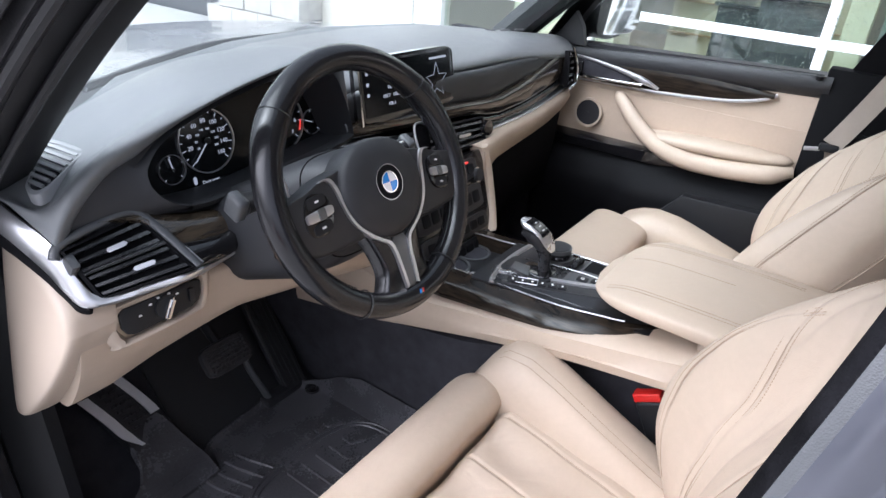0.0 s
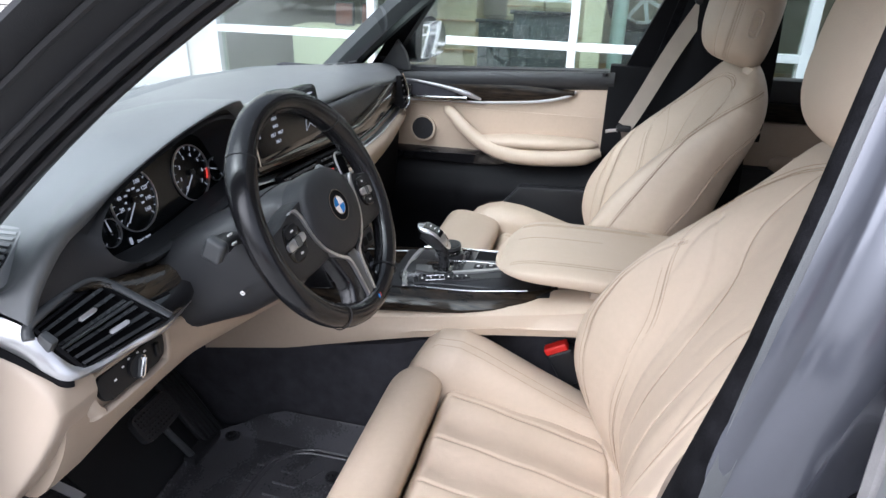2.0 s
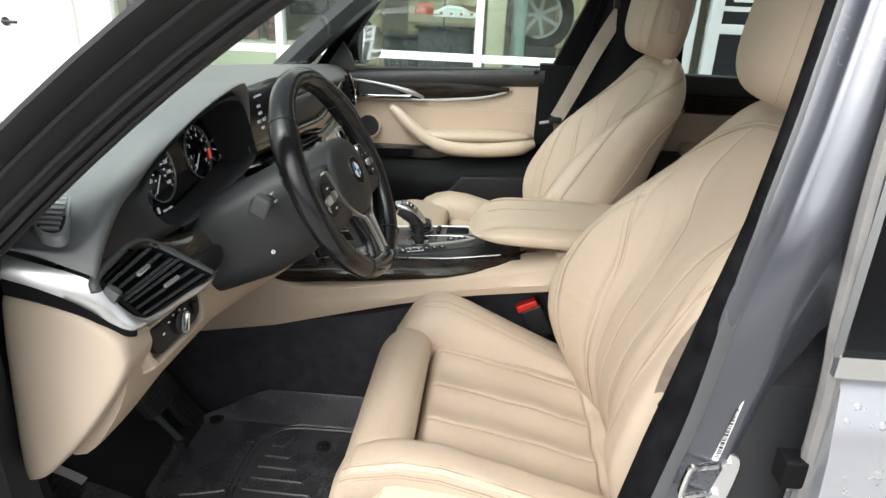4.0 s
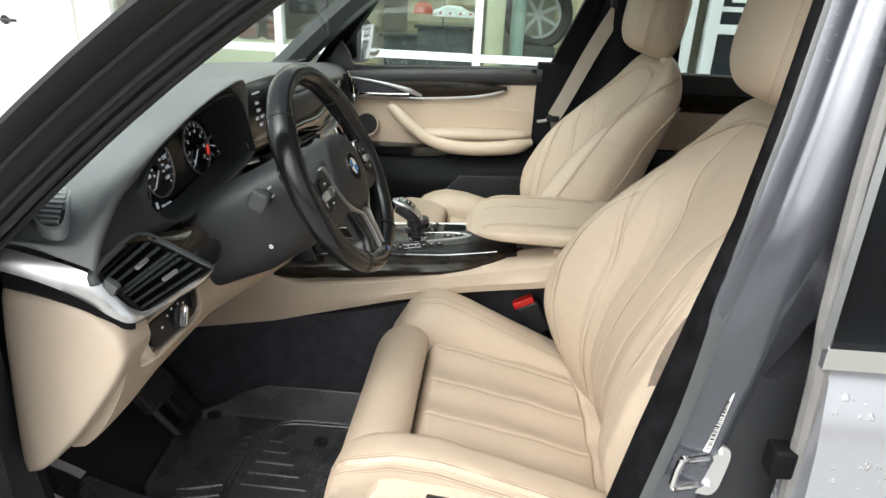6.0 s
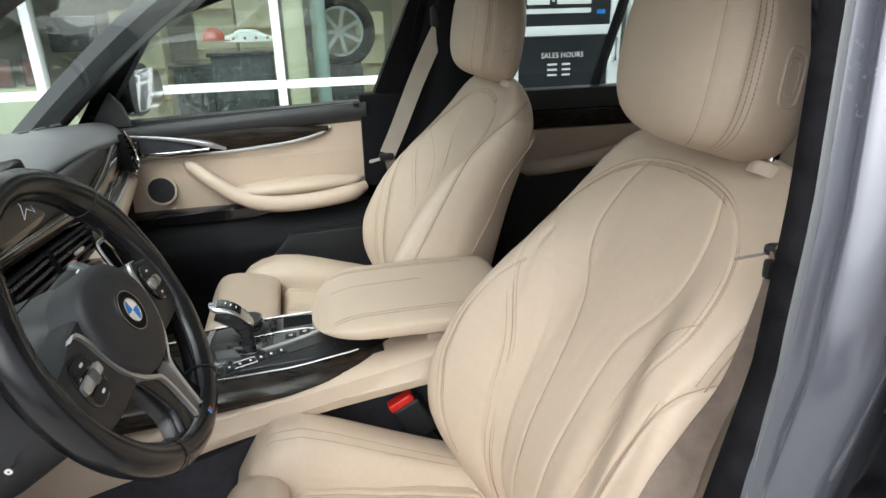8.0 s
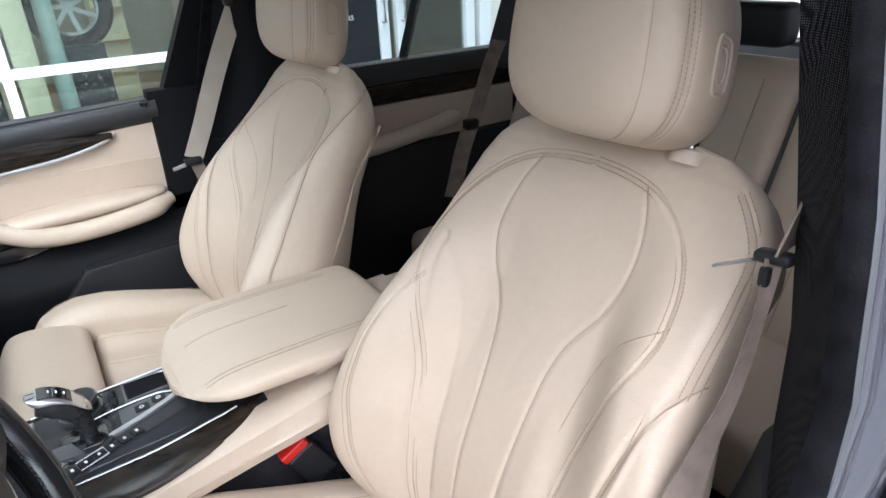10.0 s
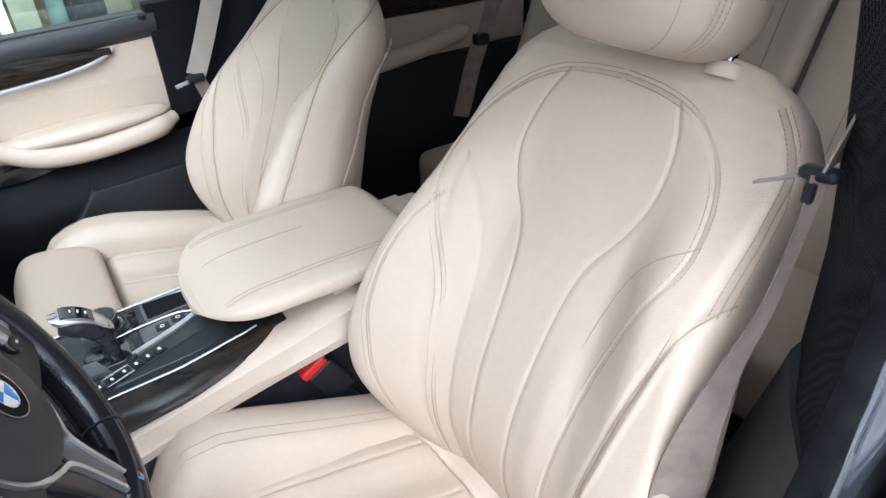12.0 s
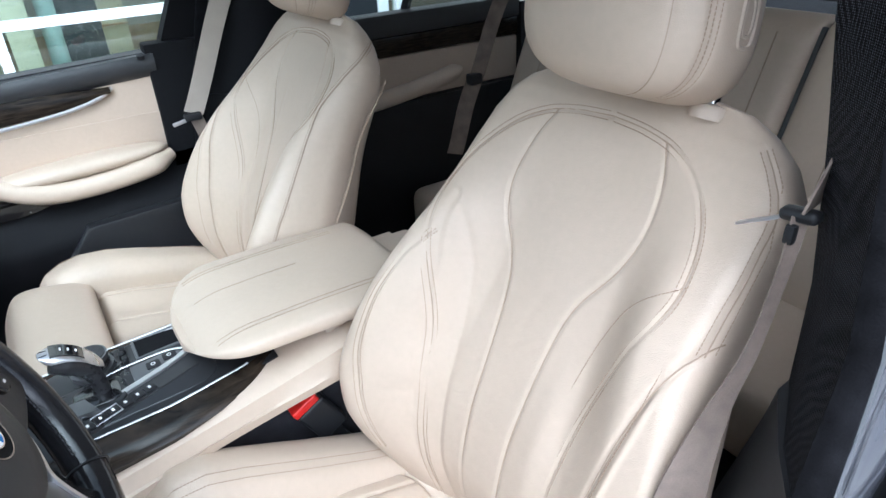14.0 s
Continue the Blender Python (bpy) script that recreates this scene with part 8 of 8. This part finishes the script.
for y in (-3, 0, 2.5):
    la = bpy.data.lights.new("ceiling_lamp", "AREA")
    la.energy, la.size, la.color = 14, 1.2, (1.0, 0.95, 0.86)
    lo = new("ceiling_lamp", la)
    lo.matrix_world = look((FX + 1.6, y, 2.9), (FX + 1.6, y, 0))


# ---- showroom contents seen through the windows ----
DKF = mat("dark_display_finish", (0.035, 0.037, 0.04), 0.55, var=0.35, scale=14, bump=0.2, bscale=90)
PALE = mat("pale_yellow_panel", (0.55, 0.5, 0.36), 0.7, var=0.06, scale=3)
GREENP = mat("pale_green_post", (0.34, 0.42, 0.4), 0.5, var=0.05, scale=3)
ORANGE = mat("red_orange_plastic", (0.5, 0.07, 0.03), 0.4, var=0.1)
BROWN = mat("brown_print", (0.16, 0.05, 0.035), 0.6, var=0.2, scale=9)
POSTER = mat("black_door_film", (0.012, 0.014, 0.018), 0.35, var=0.15, scale=4)
TYRE = mat("tyre_rubber", (0.015, 0.015, 0.016), 0.8, var=0.2, scale=20)


def behind(y, z, x):
    """A point at depth x inside the room that lies in line with (y, z) of the shop front for someone beside the car."""
    k = (x + 1.05) / 4.95
    return (x, 0.45 + (y - 0.45) * k, max(0.03, 1.3 + (z - 1.3) * k))


def block(name, x, y0, y1, z0, z1, d, m, label, cat, bev=0.01):
    a, b = behind(y0, z0, x), behind(y1, z1, x)
    t = thing(name, label, cat, at=(x, (a[1] + b[1]) / 2, a[2]))
    bm = bmesh.new()
    rbox(bm, (0, 0, (b[2] - a[2]) / 2), (d, abs(b[1] - a[1]), b[2] - a[2]), bev, 2)
    part("body", bm, m, t)
    return t, abs(b[1] - a[1]), b[2] - a[2]


# reception counters
for y0, y1, z1, x in ((0.46, 0.86, 1.0, 4.9), (0.86, 1.12, 0.93, 5.1)):
    t, w, h = block("reception_counter", x, y0, y1, -0.1, z1, 0.5, DKF, "dark speckled showroom counter behind the window", "counter")
    bm = bmesh.new()
    rbox(bm, (-0.02, 0, h + 0.016), (0.56, w + 0.05, 0.03), 0.006)
    part("counter_top", bm, GLOSSY, t)
    for k in range(3):
        bm = bmesh.new()
        rbox(bm, (-0.256, (k - 1) * w / 3, h * 0.5), (0.012, w / 3 - 0.03, h * 0.8), 0.004)
        part("front_panel", bm, DKF, t)
# stepped pale shelving
for y0, y1, z1, x in ((0.42, 0.56, 1.75, 6.4), (0.56, 0.7, 1.35, 6.4), (0.72, 0.98, 1.5, 6.6), (1.2, 1.5, 1.3, 6.5), (-0.3, -0.12, 1.25, 6.6)):
    t, w, h = block("display_shelf", x, y0, y1, -0.1, z1, 0.4, PALE, "pale yellow showroom display shelf", "shelf")
    for k in range(3):
        bm = bmesh.new()
        rbox(bm, (-0.22, 0, h * (0.3 + 0.25 * k)), (0.06, w, 0.02), 0.004)
        part("shelf_board", bm, TAN, t)
# merchandise on the counters
p = behind(0.84, 1.04, 4.8)
t = thing("baseball_cap", "red-orange cap on the counter", "cap", at=(4.8, p[1], 1.055))
bm = bmesh.new()
loft(bm, [[(0.07 * r * math.cos(a), 0.09 * r * math.sin(a), z) for a in np.linspace(0, 2 * math.pi, 20, endpoint=False)] for r, z in ((1, 0.0), (1, 0.03), (0.85, 0.07), (0.5, 0.095), (0.1, 0.1))])
part("crown", bm, ORANGE, t)
bm = bmesh.new()
slab(bm, [(-0.08, 0.0), (0.08, 0.0), (0.06, 0.07), (0.0, 0.09), (-0.06, 0.07)], plane_map((0, -0.06, 0.004), (1, 0, 0), (0, -1, -0.1)), 0.006)
part("peak", bm, ORANGE, t)
t = thing("model_car", "small white model car with red marks on the counter", "model", at=(4.8, 0.62, 1.02))
bm = bmesh.new()
loft(bm, [[(x, y, z) for x, z in ((-0.06, 0.02), (-0.06, h), (-0.04, h + 0.02), (0.04, h + 0.02), (0.06, h), (0.06, 0.02))] for y, h in ((-0.22, 0.03), (-0.12, 0.05), (-0.05, 0.09), (0.08, 0.1), (0.16, 0.06), (0.2, 0.05))])
part("shell", bm, FRAMEW, t)
for k in range(4):
    bm = bmesh.new()
    disc(bm, plane_map((-0.06, -0.14 + 0.09 * k, 0.05), (0, -1, 0), (0, 0, 1)), (0, 0), 0.001, 0.012, 0, 0.004, 12)
    part("mark", bm, ORANGE, t)
# pale column and green post beside the window
t, w, h = block("curtain_column", 4.35, 0.2, 0.34, -0.1, 2.9, 0.2, PALE, "pale cream column behind the window", "column")
t = thing("steel_post", "pale green round steel post", "post", at=(4.45, behind(0.1, 1, 4.45)[1], -0.03 + 0.05))
bm = bmesh.new()
tube(bm, [(0, 0, 0.0), (0, 0, 2.9)], 0.06, 20, up=(0, 1, 0))
part("shaft", bm, GREENP, t)
bm = bmesh.new()
tube(bm, [(0, 0, 0.0), (0, 0, 0.03)], 0.1, 20, up=(0, 1, 0))
part("foot_plate", bm, GREENP, t)


def road_wheel(parent, c, r, m=SILVER, spokes=7, side=-1):
    tyre = bmesh.new()
    mp = plane_map(c, (0, 1, 0), (0, 0, 1))
    tube(tyre, [mp(0.82 * r * math.cos(a), 0.82 * r * math.sin(a), 0) for a in np.linspace(0, 2 * math.pi, 36, endpoint=False)], 0.18 * r, 10, closed=True, flat=1.6, up=(1, 0, 0))
    w = part("tyre", tyre, TYRE, parent)
    part("rim", disc(bmesh.new(), mp, (0, 0), 0.6 * r, 0.67 * r, -0.1 * r, 0.2 * r * side * -1, 32), m, w)
    for k in range(spokes):
        a = 2 * math.pi * k / spokes
        bm = bmesh.new()
        bar(bm, mp(0.08 * r * math.cos(a), 0.08 * r * math.sin(a), 0.12 * r * side), mp(0.64 * r * math.cos(a), 0.64 * r * math.sin(a), 0.16 * r * side), 0.1 * r, 0.08 * r, up=(1, 0, 0))
        part("spoke", bm, m, w)
    part("hub", disc(bmesh.new(), mp, (0, 0), 0.001, 0.14 * r, 0.1 * r * side, 0.18 * r * side, 20), m, w)


t = thing("wheel_stand", "alloy wheel with tyre on a showroom stand", "wheel", at=behind(-0.02, 0.2, 5.2))
bm = bmesh.new()
rbox(bm, (0, 0, 0.38), (0.3, 0.36, 0.78), 0.01)
part("stand", bm, DKF, t)
road_wheel(t, (0, 0, 1.05), 0.33)
# framed brown pictures inside
for y in (2.0, 2.22):
    a = behind(y, 0.93, 4.5)
    t = thing("wall_picture", "brown framed print standing inside the window", "picture", "framed prints", at=a)
    pm = plane_map((0, 0, 0), (0, -1, 0.0), (0.12, 0, 1))
    bm = bmesh.new()
    slab(bm, ngon(0, 0, 0.09, 0.1, 8, 30, math.pi / 8), pm, 0.02, 0.004)
    part("picture_frame", bm, DKF, t)
    bm = bmesh.new()
    slab(bm, [(-0.075, -0.085), (0.075, -0.085), (0.075, 0.085), (-0.075, 0.085)], lambda u, v, w: pm(u, v, w + 0.004), 0.004)
    part("print", bm, BROWN, t)
t, w, h = block("window_seat", 4.6, 1.75, 2.6, -0.1, 0.84, 0.4, PALE, "pale low cabinet inside the window", "cabinet")
for y, z in ((2.9, 1.0), (1.6, 1.05)):
    block("office_screen", 5.6, y, y + 0.3, z, z + 0.22, 0.05, DKF, "dark flat screen inside the showroom", "screen", 0.004)
# door films with lettering
film = thing("door_sign", "black film sign with white lettering on the glass door", "sign", "door signs", at=(FX - 0.012, -1.78, 1.23))
fm = plane_map((0, 0, 0), (0, -1, 0), (0, 0, 1))
bm = bmesh.new()
slab(bm, [(-0.41, -0.11), (0.41, -0.11), (0.41, 0.55), (-0.41, 0.55)], fm, 0.004)
part("film", bm, POSTER, film)
for u0, u1, v0, v1, m in ((-0.3, -0.12, 0.045, 0.1, WHITE), (-0.1, -0.08, 0.065, 0.075, WHITE), (-0.06, 0.22, 0.045, 0.1, WHITE), (-0.36, 0.22, -0.02, 0.015, WHITE), (0.27, 0.34, -0.03, 0.0, BLUE), (-0.3, 0.3, 0.2, 0.24, WHITE), (-0.3, 0.2, 0.3, 0.34, WHITE)):
    bm = bmesh.new()
    slab(bm, [(u0, v0), (u1, v0), (u1, v1), (u0, v1)], lambda u, v, w: fm(u, v, w + 0.002), 0.002)
    part("text_bar", bm, m, film)
film = thing("door_sign", "black film sign listing sales hours on the glass door", "sign", "door signs", at=(FX - 0.012, -1.78, 0.62))
bm = bmesh.new()
slab(bm, [(-0.41, -0.36), (0.41, -0.36), (0.41, 0.42), (-0.41, 0.42)], fm, 0.004)
part("film", bm, POSTER, film)
letters("heading", "SALES HOURS", 0.058, lambda u, v, w: (w - 0.003, -u - 0.0, v + 0.28), WHITE, film)
for k in range(3):
    for u0, u1 in ((-0.12, -0.04), (0.0, 0.07)):
        bm = bmesh.new()
        slab(bm, [(u0, 0.205 - 0.04 * k), (u1, 0.205 - 0.04 * k), (u1, 0.22 - 0.04 * k), (u0, 0.22 - 0.04 * k)], lambda u, v, w: fm(u, v, w + 0.002), 0.002)
        part("text_bar", bm, WHITE, film)

# ---- vehicles across the forecourt, mirrored in the glass ----
def parked_car(cx, cy, m, label):
    t = thing("parked_car", label, "car", "parked cars", at=(cx, cy, GZ))
    bm = bmesh.new()
    rings = []
    for y, z0, z1, w in ((-2.2, 0.4, 0.62, 0.7), (-2.1, 0.25, 0.85, 0.85), (-1.3, 0.22, 0.98, 0.9), (0, 0.2, 1.0, 0.92), (1.2, 0.22, 0.98, 0.9), (2.1, 0.28, 0.9, 0.86), (2.25, 0.4, 0.7, 0.75)):
        rings.append([(sx * w * k, y, z) for sx, k, z in ((-1, 0.9, z0), (-1, 1.0, (z0 + z1) / 2), (-1, 0.92, z1), (1, 0.92, z1), (1, 1.0, (z0 + z1) / 2), (1, 0.9, z0))])
    loft(bm, rings)
    part("body", bm, m, t, deg=50)
    bm = bmesh.new()
    loft(bm, [[(sx * w, y, z) for sx, w, z in ((-1, 0.83, 0.96), (-1, w0, z1), (1, w0, z1), (1, 0.83, 0.96))] for y, w0, z1 in ((-1.35, 0.8, 1.0), (-0.55, 0.62, 1.5), (0.9, 0.62, 1.52), (1.7, 0.75, 1.0))])
    part("cabin_glass", bm, SCREEN, t)
    bm = bmesh.new()
    loft(bm, [[(sx * 0.63, y, z) for sx, z in ((-1, z0), (1, z0), (1, z0 + 0.03), (-1, z0 + 0.03))] for y, z0 in ((-0.55, 1.5), (0.2, 1.54), (0.9, 1.52))])
    part("roof", bm, m, t)
    for sx in (-1, 1):
        for y in (-1.35, 1.4):
            road_wheel(t, (sx * 0.86, y, 0.35), 0.35, SILVER, 5, sx)
        bm = bmesh.new()
        rbox(bm, (sx * 0.6, -2.16, 0.68), (0.3, 0.1, 0.12), 0.03, 3)
        part("headlight", bm, CHROME, t)
    return t


parked_car(-9.2, -3.6, REDP, "red saloon parked across the wet forecourt")
parked_car(-9.0, 2.6, mat("white_car_paint", (0.75, 0.75, 0.76), 0.3, var=0.03, coat=1.0), "white car parked across the wet forecourt")
parked_car(-9.4, 7.6, mat("black_car_paint", (0.02, 0.02, 0.022), 0.25, var=0.1, coat=1.0), "black car parked across the wet forecourt")


# ---- raindrops ----
def drops(name, parent, mp, n, u0, u1, v0, v1, r0, r1, seed, m, label=""):
    rng = random.Random(seed)
    verts, faces = [], []
    for _ in range(n):
        u, v, r = rng.uniform(u0, u1), rng.uniform(v0, v1), r0 + (r1 - r0) * rng.random() ** 3
        b = len(verts)
        for f, h in ((1.0, 0.0), (0.75, 0.45), (0.3, 0.62)):
            for k in range(6):
                a = k * math.pi / 3
                verts.append(mp(u + r * f * math.cos(a), v + r * f * 1.15 * math.sin(a), r * h))
        for q in range(2):
            for k in range(6):
                faces.append((b + q * 6 + k, b + q * 6 + (k + 1) % 6, b + q * 6 + 6 + (k + 1) % 6, b + q * 6 + 6 + k))
        faces.append(tuple(b + 12 + k for k in range(6)))
    me = bpy.data.meshes.new(name)
    me.from_pydata(verts, [], faces)
    for f in me.polygons:
        f.use_smooth = True
    me.materials.append(m)
    ob = new(name, me)
    ob.parent = parent
    ob["kind"] = "stuff"
    if label:
        ob["label"] = label
    return ob


WATER = mat("water_drop", (0.9, 0.92, 0.93), 0.04, var=0.01)
WATER.node_tree.nodes["Principled BSDF"].inputs["Transmission Weight"].default_value = 1.0
WATER.node_tree.nodes["Principled BSDF"].inputs["IOR"].default_value = 1.33
wd = drops("raindrops", pdoor, lambda u, v, w: (0.802 + w - (v - 1.06) * 0.2, u, v), 5200, 0.03, 0.74, 1.05, 1.34, 0.0004, 0.0016, 7, WATER, "fine raindrops on the window")
wd.visible_shadow = False
rd = drops("raindrops", None, lambda u, v, w: (lerp(v, (0.55, 0.75, 0.9, 0.97), (-0.8302, -0.8202, -0.8052, -0.7902)) - w, u, v), 260, -0.45, -0.11, 0.66, 0.96, 0.0016, 0.0055, 9, WATER, "raindrops on the door skin")
rd.parent = body
rd.matrix_parent_inverse = Matrix.Translation((0, 0, 0.1))
rd.visible_shadow = False
# rear-view mirror under the roof
rvm = thing("rear_view_mirror", "black rear-view mirror hanging from the windscreen", "mirror", at=(0.0, 0.38, 1.37))
bm = bmesh.new()
rbox(bm, (0, 0, 0), (0.24, 0.03, 0.07), 0.014, 3, rot=Matrix.Rotation(0.3, 4, "Z"))
part("housing", bm, DARK, rvm)
bm = bmesh.new()
tube(bm, [(0, 0.01, 0.02), (0, 0.05, 0.06), (0, 0.06, 0.1)], 0.012, 10)
part("stem", bm, DARK, rvm)
for sx in (-1, 1):
    for y in WHEEL_Y:
        road_wheel(body, (sx * 0.76, y, 0.36), 0.36, SILVER, 5, sx)
